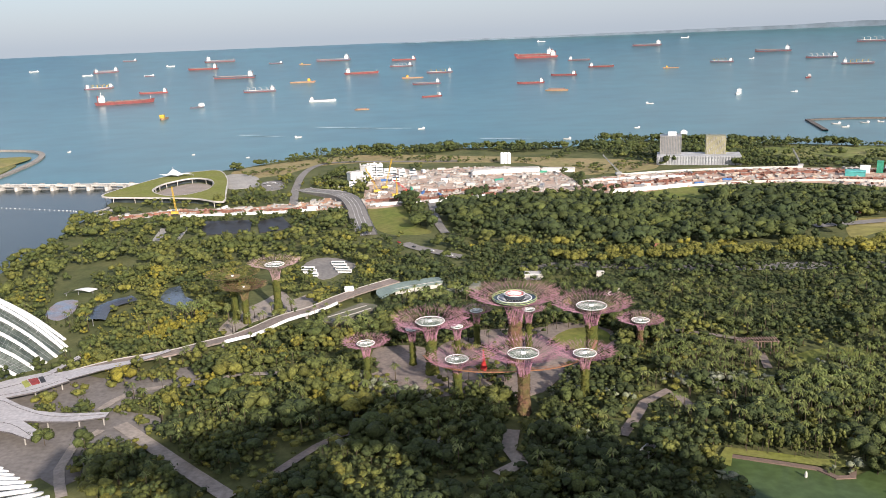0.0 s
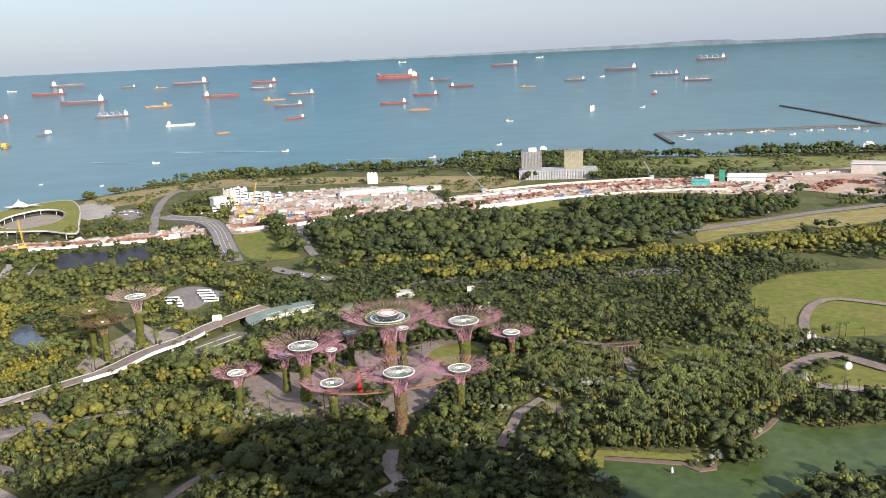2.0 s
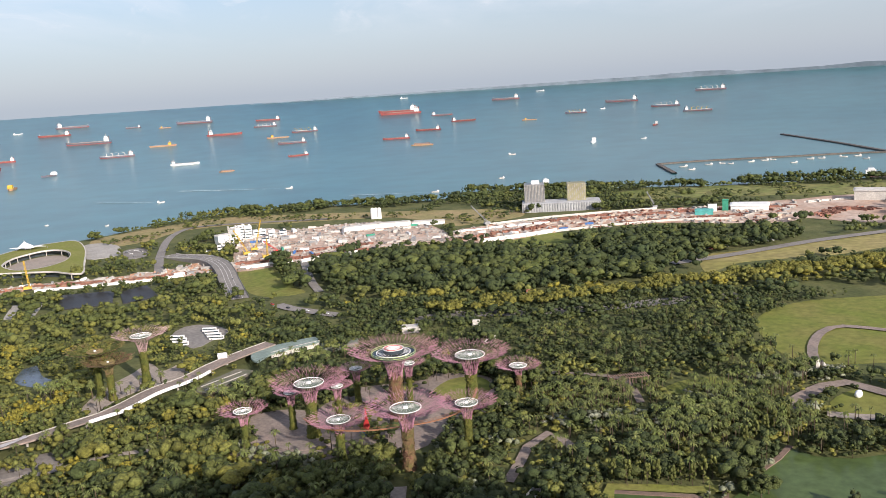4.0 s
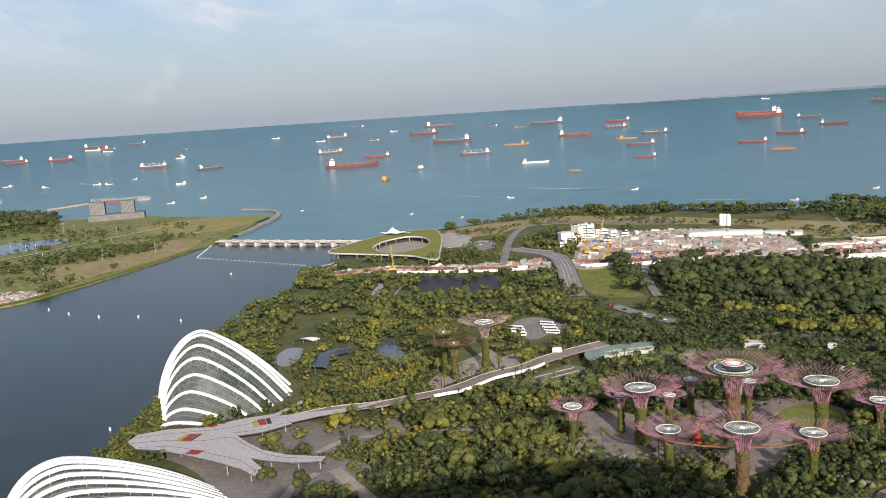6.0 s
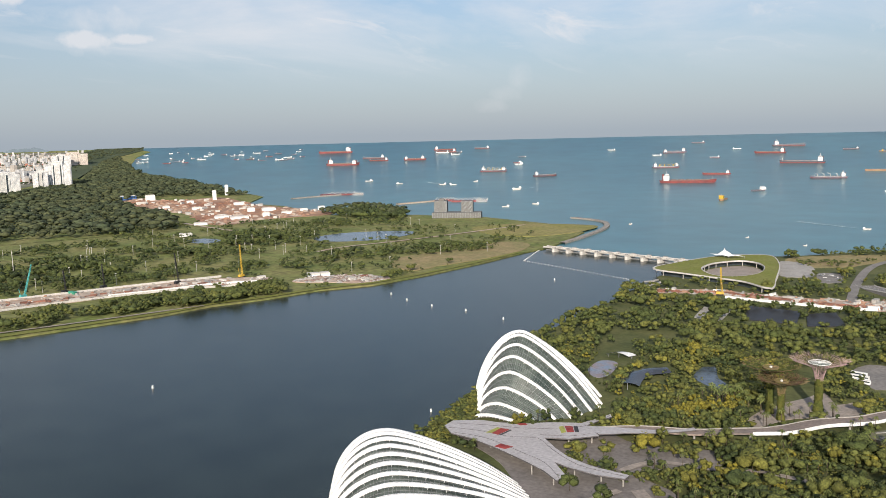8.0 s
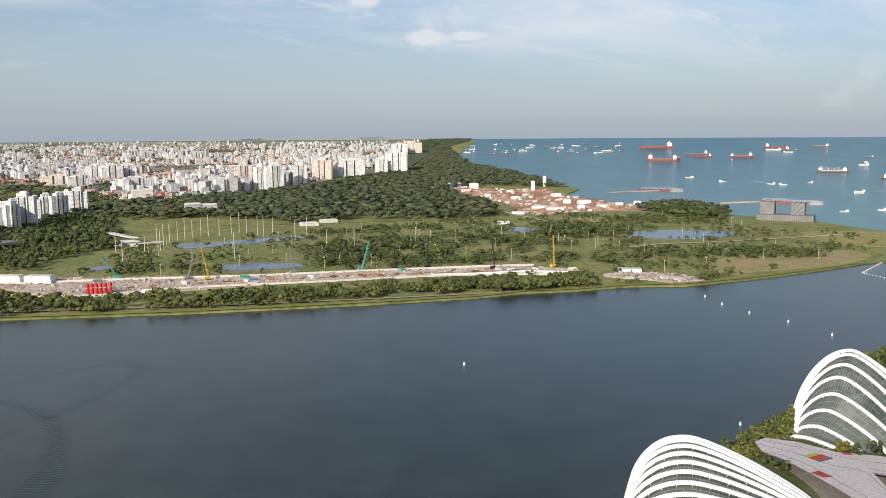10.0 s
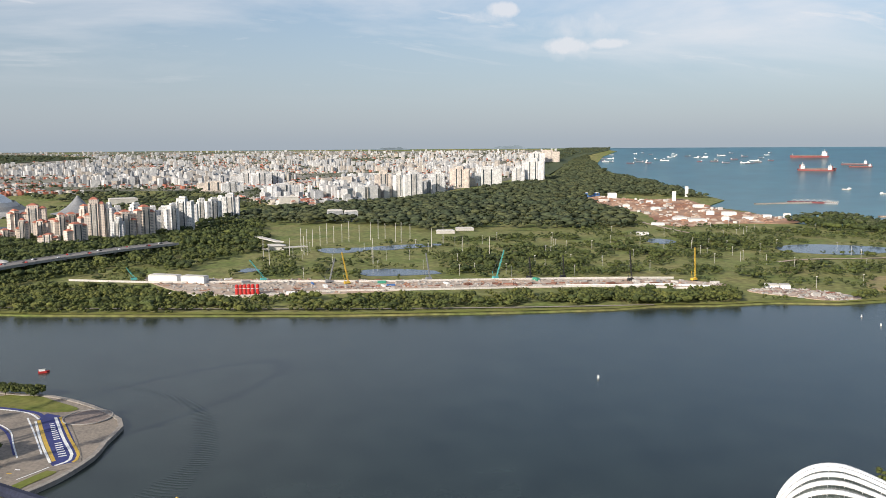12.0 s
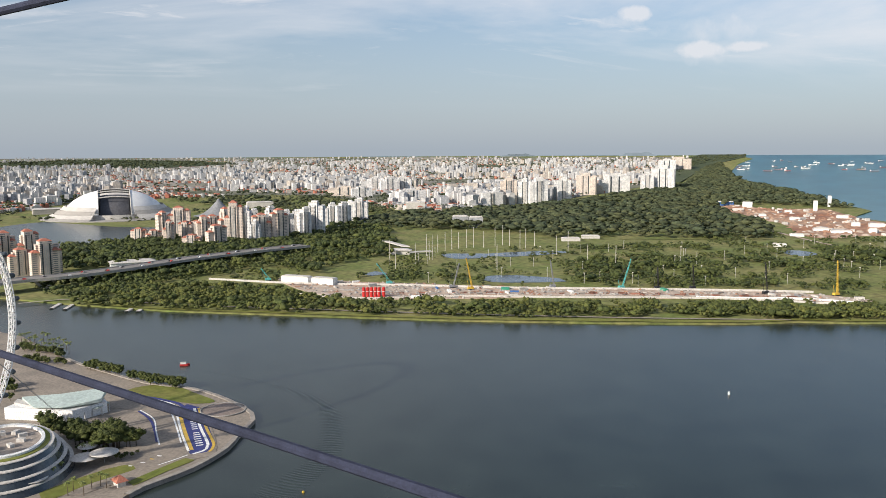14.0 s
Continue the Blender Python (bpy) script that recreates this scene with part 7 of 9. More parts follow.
for e in el0:
    r0 = EYE / math.tan(e)
    stp = max(16.0, r0 * 0.0040)
    az = 56.0
    while az < 112:
        rr = r0 * rng.uniform(0.96, 1.04)
        a = radians(az)
        q = np.array([(-rr * math.sin(a), rr * math.cos(a))])
        gap = noise.noise(Vector((q[0, 0] / 1100, q[0, 1] / 1100, 4.0)))
        ok = inside(CITY, q)[0] and not any(inside(z, q)[0] for z in CITY_KEEP) and gap > -0.18
        if ok:
            tall = noise.noise(Vector((q[0, 0] / 700, q[0, 1] / 700, 9.0))) + rng.uniform(-0.42, 0.18)
            h = 7 + rng.uniform(0, 10) if tall < 0.04 else 20 + 45 * tall + rng.uniform(0, 22)
            w = rng.uniform(12, 40) if tall > 0.04 else rng.uniform(9, 28)
            w *= min(max(1.0, rr / 9000), 1.3)
            m = int(rng.choice([0, 0, 0, 1, 2])) if tall > 0 else int(rng.choice([0, 1, 1, 2, 3]))
            yaw = az + rng.choice([20, 65, 110]) + rng.uniform(-8, 8)
            city[m].box((q[0, 0], q[0, 1], 2.0), (w, w * rng.uniform(0.35, 0.8), h), yaw)
            if tall > 0.1 and rng.uniform() < 0.4:
                city[m].box((q[0, 0], q[0, 1], 2.0 + h), (w * 0.35, w * 0.25, 5), yaw)
            if m == 1 and tall <= 0 and rng.uniform() < 0.45:
                city[3].box((q[0, 0], q[0, 1], 2.0 + h), (w * 1.03, w * 0.5, 3.5), yaw, taper=0.5)
        az += math.degrees(stp / rr) * rng.uniform(0.8, 1.6)
for m, mt, lb in ((0, FAR_WHITE, "dense distant white housing blocks"), (1, FAR_CREAM, "distant cream low-rise houses"), (2, FAR_GREY, "distant grey apartment blocks"), (3, ROOFRED, "distant red roofs of low houses")):
    single("city_blocks", city[m], mt, lb, "buildings", kind="stuff")
p = []
for e in np.radians(np.linspace(0.55, 4.4, 50)):
    r0 = EYE / math.tan(e)
    for az in np.arange(57, 110, 0.55):
        a = radians(az + rng.uniform(-0.3, 0.3))
        rr = r0 * rng.uniform(0.97, 1.03)
        p.append((-rr * math.sin(a), rr * math.cos(a)))
p = np.array(p)
p = p[inside(CITY, p)]
r = np.hypot(p[:, 0], p[:, 1])
woodland("city_trees", p, rng.uniform(9, 17, len(p)) * np.clip(r / 6000, 1, 1.5), rng.uniform(0, 0.3, len(p)), TINY, [FARLEAF], "dark street trees between distant city blocks", widen=1.5)

# the domed stadium
sx, sy, SRA = [(-2703, -405, 149)][0]
sc = (sx, sy)
t = thing("stadium", sx, sy, 2.0, "huge white domed stadium with an open roof", "stadium")
va = math.atan2(sy, sx)
cx, cy = math.cos(va), math.sin(va)
SRB, SH = SRA * 0.95, SRA * 0.56


def on_dome(a, b, k=1.0):
    """A point of the roof; a runs to the right as seen from the bay, b towards it, both from -1 to 1."""
    w = math.sqrt(max(0.0, 1 - a * a)) * b
    z = max(0.0, 1 - a * a - w * w) ** 0.55
    u, v = a * SRA * k, w * SRB * k
    return (sx + u * cy - v * cx, sy - u * cx - v * cy, 4 + SH * k * z)


def shell(a0, a1, k=1.0, n=12):
    return Shape().grid([[on_dome(a0 + (a1 - a0) * i / n, b, k) for b in np.linspace(-1, 1, 25)] for i in range(n + 1)])


part("roof_shell", shell(-0.99, -0.30), RIBWHITE, t, "white metal roof shell", smooth=True)
part("roof_shell", shell(0.30, 0.99), RIBWHITE, t, "white metal roof shell", smooth=True)
# shell under the opening; the bowl's shade is put into its dark colour
part("bowl", shell(-0.34, 0.34, 0.80), material("shade_painted_seating", (0.065, 0.07, 0.085), (0.10, 0.10, 0.11), 0.8, 0.02), t, "dark shell painted as the shaded seating bowl", smooth=True)
part("sliding_roof", Shape().grid([[on_dome(a, b, 0.985) for b in np.linspace(-1, -0.12, 12)] for a in np.linspace(-0.31, 0.31, 9)]), material("roof_foil", (0.36, 0.38, 0.40), (0.30, 0.32, 0.34), 0.5, 0.02), t, "grey sliding roof drawn half over the bowl", smooth=True)
part("sliding_roof", Shape().grid([[on_dome(a, b, 0.975) for b in np.linspace(0.38, 0.5, 4)] for a in np.linspace(-0.31, 0.31, 9)]), OFFWHITE, t, "pale forward edge of the sliding roof", smooth=True)
part("concourse", Shape().grid([[(sx + SRA * 0.99 * math.cos(va + math.pi + q), sy + SRA * 0.99 * math.sin(va + math.pi + q), z) for q in np.linspace(-0.42, 0.42, 13)] for z in (4, 17)]), OFFWHITE, t, "pale concourse wall below the opening")
for b in (-0.2, 0.32, 0.62):
    part("roof_truss", Shape().tube([on_dome(a, b, 1.0) for a in np.linspace(-0.30, 0.30, 9)], 2.0, 5), OFFWHITE, t, "pale arched roof truss")
for a in (-0.30, 0.30):
    part("shell_edge", Shape().tube([on_dome(a, b, 1.003) for b in np.linspace(-1, 1, 25)], 1.6, 5), OFFWHITE, t, "pale rim of the roof opening")
# louvred skirt, in overlapping rings
for k, (r0, r1, z0, z1) in enumerate(((1.38, 1.28, 3, 9), (1.26, 1.16, 9, 18), (1.14, 1.05, 18, 29), (1.03, 0.95, 29, 40))):
    rows = [[], []]
    for i in range(61):
        a = va + math.pi + radians(20) + radians(320) * i / 60 - 0.0
        for row, r_, z_ in ((rows[0], r0, z0), (rows[1], r1, z1)):
            row.append((sx + SRA * r_ * math.cos(a), sy + SRA * r_ * math.sin(a), z_))
    part("skirt", Shape().grid(rows), OFFWHITE if k % 2 else CONCRETE, t, "pale louvred lower skirt")
part("podium", Shape().lathe((sx, sy, 2.0), [(SRA * 1.42, 0), (SRA * 1.42, 2.0)], 48), CONCRETE, t)
# peaked arena roof beside it
ac = [(-2587, -93)][0]
t = thing("arena", ac[0], ac[1], 2.0, "grey arena with a swept peaked roof", "stadium")
s = Shape()
rows = []
for j in range(8):
    u = j / 7
    rows.append([(ac[0] + 75 * (1 - u) * math.cos(2 * math.pi * i / 24), ac[1] + 75 * (1 - u) * math.sin(2 * math.pi * i / 24), 8 + 52 * u ** 2.0) for i in range(24)])
s.grid(rows, wrap=True)
part("roof", s, STEEL, t, "grey swept metal roof", smooth=True)
part("base", Shape().lathe((ac[0], ac[1], 2), [(70, 0), (70, 6.5)], 24), CONCRETE, t)
for px_, w, h, m, lb in (([(-2890, -636)][0], 90, 16, CONCRETE, "low grey sports hall by the basin"), ([(-3013, 33)][0], 90, 18, OFFWHITE, "flat-roofed pale exhibition hall"), ([(-2639, 521)][0], 60, 30, OFFWHITE, "white office building among trees"),
                         ([(-2096, 534)][0], 40, 26, FAR_GREY, "grey glass office block at the woods"), ([(-2054, 565)][0], 34, 26, FAR_GREY, "grey glass office block at the woods"), ([(-2096, 202)][0], 46, 9, WHITE, "low white pavilion with curved roof"),
                         ([(-1691, 679)][0], 40, 6, OFFWHITE, "low white sheds on the field"), ([(-1723, 739)][0], 40, 6, OFFWHITE, "low white sheds on the field"), ([(-1718, -307)][0], 24, 6, WHITE, "white boathouse beside the basin water"),
                         ([(-1512, -202)][0], 74, 9, WHITE, "long white shed beside the expressway"), ([(-1641, 1205)][0], 30, 5, WHITE, "low white site hut"), ([(-1479, 1047)][0], 26, 5, WHITE, "low white site hut")):
    x, y = px_
    yaw = math.degrees(math.atan2(y, x)) - 90 + 6
    t = thing("hall", x, y, 2.0, lb, "building")
    part("wall", Shape().box((x, y, 2.0), (w, w * 0.5, h), yaw), m, t)
    part("roof", Shape().box((x, y, 2.0 + h), (w * 1.04, w * 0.54, 1.5 + h * 0.06), yaw, taper=0.8), OFFWHITE, t)

# expressway viaduct
VIA = [(-1240, -382), (-1286, -322), (-1311, -267), (-1372, -196), (-1456, -117), (-1516, -45), (-1567, 25), (-1613, 101)]
t = thing("viaduct", VIA[2][0], VIA[2][1], 2.0, "grey concrete expressway viaduct on splayed piers", "bridge")
pts = smooth_line(VIA, 14)
L, Rr = [], []
for i, q in enumerate(pts):
    a, b = Vector(pts[max(i - 1, 0)]), Vector(pts[min(i + 1, len(pts) - 1)])
    d = (b - a).normalized()
    L.append((q[0] - d.y * 17, q[1] + d.x * 17, 19.0)), Rr.append((q[0] + d.y * 17, q[1] - d.x * 17, 19.0))
dn = lambda ring, z: [(a, b, z) for a, b, c in ring]
part("deck", Shape().grid([dn(Rr, 16.5), Rr, L, dn(L, 16.5), dn(Rr, 16.5)]), ASPHALT, t, "grey asphalt carriageway")
for ring in (L, Rr):
    part("parapet", Shape().grid([dn(ring, 16.0), dn(ring, 20.2), [(a * 0.999, b * 0.999, 20.2) for a, b, c in ring], [(a * 0.999, b * 0.999, 16.0) for a, b, c in ring]]), CONCRETE, t)
for i in range(2, len(pts) - 2, 5):
    q = Vector((*pts[i], 0))
    d = (Vector((*pts[i + 1], 0)) - q).normalized()
    for sg in (-1, 1):
        part("pier", Shape().tube([q + Vector((0, 0, 1.0)), q + d * (9 * sg) + Vector((0, 0, 9)), q + d * (15 * sg) + Vector((0, 0, 17))], 2.4, 6), CONCRETE, t, "splayed concrete pier")
for i, q in enumerate(pts[1:-1:2]):
    n = Vector((L[i * 2 + 1][0] - q[0], L[i * 2 + 1][1] - q[1])) / 17
    for k in range(2):
        o = (-9, -4, 4, 9)[(i * 2 + k) % 4]
        cxx, cyy = q[0] + n.x * o, q[1] + n.y * o
        t2 = thing("car", cxx, cyy, 19.0, "small car driving on the viaduct", "car", "cars on the viaduct")
        yw = math.degrees(math.atan2(n.y, n.x)) + 90
        part("body", Shape().box((cxx, cyy, 19.1), (5.0, 2.2, 1.0), yw).box((cxx, cyy, 20.1), (2.8, 2.0, 0.8), yw, taper=0.8), [WHITE, STEEL, RED, BLACK][(i + k) % 4], t2)

# ---- the promontory: race track corner, pit building, terraces and the wheel ----


def flat_strip(name, parent, line, width, z, mat, label=""):
    pts = smooth_line(line, 5)
    L, R_ = [], []
    for i, q in enumerate(pts):
        a, b = Vector(pts[max(i - 1, 0)]), Vector(pts[min(i + 1, len(pts) - 1)])
        d = (b - a).normalized()
        L.append((q[0] - d.y * width / 2, q[1] + d.x * width / 2, z)), R_.append((q[0] + d.y * width / 2, q[1] - d.x * width / 2, z))
    low = lambda r: [(a, b, c - 0.05) for a, b, c in r]
    return part(name, Shape().grid([low(R_), R_, L, low(L)]), mat, parent, label)


TR = [(-703, -151), (-707, -115), (-690, -85), (-665, -62), (-659, -44), (-626, -36), (-558, -27), (-542, -31), (-536, -49), (-519, -66), (-505, -89), (-497, -99), (-497, -110), (-513, -113), (-520, -91), (-540, -77), (-565, -70), (-589, -70), (-620, -74), (-650, -88), (-665, -106), (-669, -144)]
sheet("race_track", TR, 2.85, 0.2, TRACK, "grey-brown tarmac corner of a street race circuit", "road", round_to=8)
t = thing("track_marking", TR[4][0], TR[4][1], 2.9, "blue, white and yellow painted bands on the track", "marking")
BLUEZ = [(-650, -59), (-652, -44), (-559, -28), (-550, -32), (-548, -43), (-565, -46)]
part("painted_field", Shape().prism(dense(BLUEZ, 6), 2.85, 2.90), TRACKBLUE, t, "dark blue painted field")
for line, w, m, lb in (([(-708, -116), (-695, -94), (-677, -71), (-656, -56), (-605, -48), (-556, -42)], 3.2, TRACKBLUE, "blue painted kerb"), ([(-703, -111), (-688, -89), (-669, -67), (-649, -58)], 1.6, WHITE, "white line"), ([(-647, -58), (-600, -51), (-556, -43)], 2.4, YELLOW, "yellow band"), ([(-645, -60), (-597, -53), (-554, -45)], 1.6, WHITE, "white band"),
                       ([(-649, -47), (-602, -40), (-564, -33), (-552, -36), (-548, -42)], 2.0, WHITE, "white band"), ([(-649, -44), (-601, -36), (-562, -29), (-550, -32)], 2.0, YELLOW, "yellow band"), ([(-656, -66), (-614, -58), (-572, -51)], 1.2, WHITE, "white line"),
                       ([(-547, -45), (-540, -53), (-533, -62)], 1.0, WHITE, "white line"), ([(-652, -88), (-631, -78), (-607, -72), (-577, -67)], 2.0, TRACKBLUE, "blue kerb"), ([(-654, -87), (-630, -75), (-600, -70), (-571, -65)], 1.0, WHITE, "white kerb line")):
    flat_strip("band", t, line, w, 2.96 + 0.01 * len(t.children), m, lb)
# the lettering on the blue field, as plain white bars
a, b = [(-637, -50), (-562, -38)]
a, b = np.array(a, float), np.array(b, float)
for i in range(17):
    if i == 9:
        continue
    c = a + (b - a) * (i + 0.5) / 17
    yw = math.degrees(math.atan2(*(b - a)[::-1]))
    part("letter_bar", Shape().box((c[0], c[1], 2.9), (1.7, 4.8, 0.06), yw), WHITE, t)
for q in smooth_line([(-536, -79), (-540, -72), (-550, -63)], 5):
    part("kerb_block", Shape().box((q[0], q[1], 2.86), (3.0, 1.2, 0.12), 60), YELLOW if int(q[0]) % 2 else WHITE, t)
ZP = [(-721, -99), (-723, -72), (-689, -47), (-664, -32), (-662, -47), (-680, -73), (-706, -102)]
sheet("lawn", ZP, 2.9, 0.1, LAWN, "mown grass beside the race track", "lawn", round_to=6)
sheet("lawn", [(-509, -77), (-542, -46), (-537, -40), (-523, -54), (-503, -73)], 2.92, 0.1, LAWN, "strip of grass along the seawall", "lawn", round_to=6)
sheet("lawn", [(-504, -125), (-534, -93), (-538, -78), (-530, -75), (-510, -101), (-495, -114)], 2.94, 0.1, LAWN, "strip of grass with palms", "lawn", round_to=6)
wall = [(-841, -176), (-810, -155), (-733, -91), (-706, -52), (-669, -24), (-627, -4), (-610, -3), (-579, -14), (-555, -21), (-524, -41), (-500, -68), (-490, -75)]
strip("seawall", wall, 3.4, 3.3, RUBBLE, "pale stone coping of the seawall", "wall", thick=3.0)
# round terrace at the tip
q = [(-640, -25)][0]
t = thing("round_terrace", q[0], q[1], 2.6, "round paved viewing terrace with a low rim", "terrace")
part("floor", Shape().lathe((q[0], q[1], 2.6), [(17, 0), (17, 0.5)], 32), PAVING, t)
part("rim", Shape().tube([(q[0] + 17 * math.cos(i * 2 * math.pi / 32), q[1] + 17 * math.sin(i * 2 * math.pi / 32), 3.3) for i in range(33)], 0.5, 4, closed=True), CONCRETE, t)

# pit building with a folded pale roof
t = thing("pit_building", *[(-666, -145)][0], 2.6, "long pit building with a folded pale green roof", "building")
RF = [(-671, -174), (-669, -145), (-678, -114), (-649, -114), (-640, -139), (-646, -160)]
s = Shape().prism(RF, 13.0, [15.0, 16.0, 16.5, 15.5, 13.5, 13.2])
part("roof", s, material("pale_green_metal", (0.46, 0.54, 0.50), (0.40, 0.48, 0.45), 0.5, 0.05), t, "pale green folded metal roof")
part("fascia", Shape().prism([(-664, -178), (-650, -161), (-644, -140), (-654, -143), (-662, -164), (-674, -178)], 8, 13.0), OFFWHITE, t, "tapering white fascia")
part("wall", Shape().prism([(-657, -183), (-637, -132), (-656, -111), (-669, -117), (-656, -139), (-672, -175)], 2.6, 11.5), WHITE, t, "pale rendered wall")
part("lower_roof", Shape().prism([(-658, -143), (-669, -117), (-661, -110), (-648, -116), (-646, -137)], 8.4, 9.2), material("pale_green_metal_low", (0.44, 0.52, 0.48), None, 0.5, 0.05), t, "lower pale green roof")
for x, y in [(-639, -124), (-647, -120), (-650, -114), (-659, -110)]:
    part("column", Shape().tube([(x, y, 2.6), (x, y, 9)], 0.4, 6), OFFWHITE, t)

# terraced glass building with white bands
ec = np.array([(-550, -155)][0], float)
t = thing("terraced_building", ec[0], ec[1], 2.6, "curved dark glass building with white floor bands", "building")
va = math.degrees(math.atan2(ec[1], ec[0]))
for i, (r0, r1, z0, z1) in enumerate(((56, 54, 2.6, 7.0), (52, 49.5, 7.0, 11.5), (47.5, 44.5, 11.5, 16.0), (42.5, 39.5, 16.0, 19.5))):
    part("glass_tier", Shape().lathe((ec[0], ec[1], z0), [(r0, 0), (r1, z1 - z0)], 56, squash=0.72, yaw=va), DARKGLASS, t, "dark curved glazing")
    s = Shape().lathe((ec[0], ec[1], z1 - 0.5), [(r1 - 1, 0), (r1 + 0.8, 0.1), (r1 + 0.8, 0.7), (r1 - 2, 0.8)], 56, squash=0.72, yaw=va)
    part("white_band", s, OFFWHITE, t, "white curved floor band")
part("roof_garden", Shape().lathe((ec[0], ec[1], 20.2), [(37, -1.2), (37, 0.0), (33, 0.1)], 48, squash=0.72, yaw=va), BANK, t, "green roof lawn")
part("roof_rim", Shape().lathe((ec[0], ec[1], 20.2), [(33, -0.5), (33, 1.4), (30, 1.5), (30, 0.2)], 48, squash=0.72, yaw=va), WHITE, t, "white rim round the roof court")
part("roof_court", Shape().lathe((ec[0], ec[1], 20.0), [(30, -1.0), (30, 0.4), (24, 0.5)], 48, squash=0.72, yaw=va), PALEPAVE, t, "paved roof court")
for i in range(9):
    a = i * 0.7
    part("roof_unit", Shape().box((ec[0] + 15 * math.cos(a), ec[1] + 11 * math.sin(a), 20.4), (5, 3, 2.2), i * 40), OFFWHITE, t)
# membrane canopies on the waterfront
for (x, y), R_, hgt in (([(-544, -107)][0], 9, 5), ([(-547, -96)][0], 9, 6), ([(-515, -131)][0], 9, 5), ([(-564, -109)][0], 6, 5)):
    t = thing("umbrella_canopy", x, y, 2.6, "round white membrane canopy on a mast", "canopy", "canopies")
    part("membrane", Shape().lathe((x, y, 2.6 + hgt), [(R_, 0.6), (R_, 0.75), (R_ * 0.5, 0.1), (0.5, -0.8)][::-1] + [(R_, 0.8)], 18), OFFWHITE, t, smooth=True)
    part("mast", Shape().tube([(x, y, 2.6), (x, y, 2.6 + hgt)], 0.3, 6), STEEL, t)
x, y = [(-506, -81)][0]
t = thing("pavilion", x, y, 2.6, "small waterfront hut with a red hipped roof", "hut")
part("wall", Shape().box((x, y, 2.6), (7, 5, 3.2), 30), OFFWHITE, t)
part("roof", Shape().box((x, y, 5.8), (9.5, 7.5, 3.0), 30, taper=0.15), ROOFRED, t, "red tiled roof")

# planting on the promontory
for line, n, hh, tn in (([(-803, -151), (-769, -119), (-732, -87), (-710, -57)], 74, 8, 0.05), ([(-637, -162), (-612, -138), (-589, -116), (-573, -95)], 26, 15, 0.0), ([(-576, -99), (-572, -89), (-575, -81)], 18, 17, 0.05), ([(-897, -229), (-877, -209), (-863, -190), (-840, -173)], 34, 7, 0.1), ([(-752, -212), (-732, -198), (-711, -188)], 10, 9, 0.0), ([(-578, -114), (-550, -93), (-556, -79)], 18, 4, 0.3), ([(-852, -218), (-828, -193), (-815, -173)], 16, 7, 0.3)):
    pts = np.array(line, float)
    w = rng.uniform(0, len(pts) - 1.001, n)
    i = w.astype(int)
    p = pts[i] + (pts[i + 1] - pts[i]) * (w - i)[:, None] + rng.uniform(-5, 5, (n, 2))
    for j in range(n):
        k = int(rng.choice([0, 3]))
        t0 = thing("tree", p[j, 0], p[j, 1], 2.6, LABELS[k].replace("in the garden", "on the waterfront"), "tree", "waterfront trees")
        hj = hh * rng.uniform(0.7, 1.15)
        t0.scale = (hj * 1.1, hj * 1.1, hj)
        t0.rotation_euler = (0, 0, rng.uniform(0, 6.28))
        for nm, me in (("trunk", BIG[k][1]), ("crown", BIG[k][0])):
            o = new(nm, me)
            o.parent = t0


def palm_meshes(seed):
    """A palm, 1 high: ringed trunk and arching fronds."""
    g = np.random.default_rng(seed)
    trunk = Shape().tube([(0, 0, 0), (0.015, 0.01, 0.4), (0.03, 0.0, 0.78)], 0.022, 6, r1=0.013)
    fr = Shape()
    for i in range(17):
        a = i * 2.4 + g.uniform(-0.2, 0.2)
        up = g.uniform(0.02, 0.24)
        ln = g.uniform(0.19, 0.27)
        c, s_ = math.cos(a), math.sin(a)
        spine = []
        for k in range(5):
            u = k / 4
            spine.append(Vector((0.03 + c * ln * u, s_ * ln * u, 0.78 + up * u * 2.2 - (up * 1.4 + 0.16) * u * u)))
        wv = [0.008, 0.030, 0.034, 0.024, 0.004]
        lft = [q + Vector((-s_ * w, c * w, -w * 0.5)) for q, w in zip(spine, wv)]
        rgt = [q + Vector((s_ * w, -c * w, -w * 0.5)) for q, w in zip(spine, wv)]
        fr.grid([lft, spine, rgt])
    return trunk.made("trunk", BARK, far=False), fr.made("fronds", PALMLEAF, far=False)


PALMS = [palm_meshes(i) for i in range(3)]


def palm(x, y, h, z=2.0, group="palms"):
    t0 = thing("palm_tree", x, y, z, "slender palm with arching green fronds", "palm", group)
    t0.scale = (h * 1.15, h * 1.15, h)
    t0.rotation_euler = (0, 0, rng.uniform(0, 6.28))
    tr, fr = PALMS[int(rng.integers(0, 3))]
    for nm, me in (("trunk", tr), ("crown", fr)):
        o = new(nm, me)
        o.parent = t0


for x, y in [(-915, -234), (-905, -223), (-920, -223), (-897, -211), (-911, -208), (-889, -198), (-898, -195), (-875, -183), (-861, -185), (-877, -209), (-895, -225), (-884, -217), (-898, -216), (-881, -204), (-874, -198), (-873, -192), (-928, -234), (-933, -231), (-923, -215), (-895, -203), (-860, -178), (-886, -188)]:
    palm(x, y, rng.uniform(9, 14), 2.6)
for x, y in [(-562, -112), (-563, -106), (-523, -128), (-523, -121), (-531, -118), (-517, -130), (-508, -135), (-513, -142), (-502, -106), (-503, -96), (-507, -92), (-503, -88), (-497, -108), (-495, -99)]:
    palm(x, y, 10, 2.6)
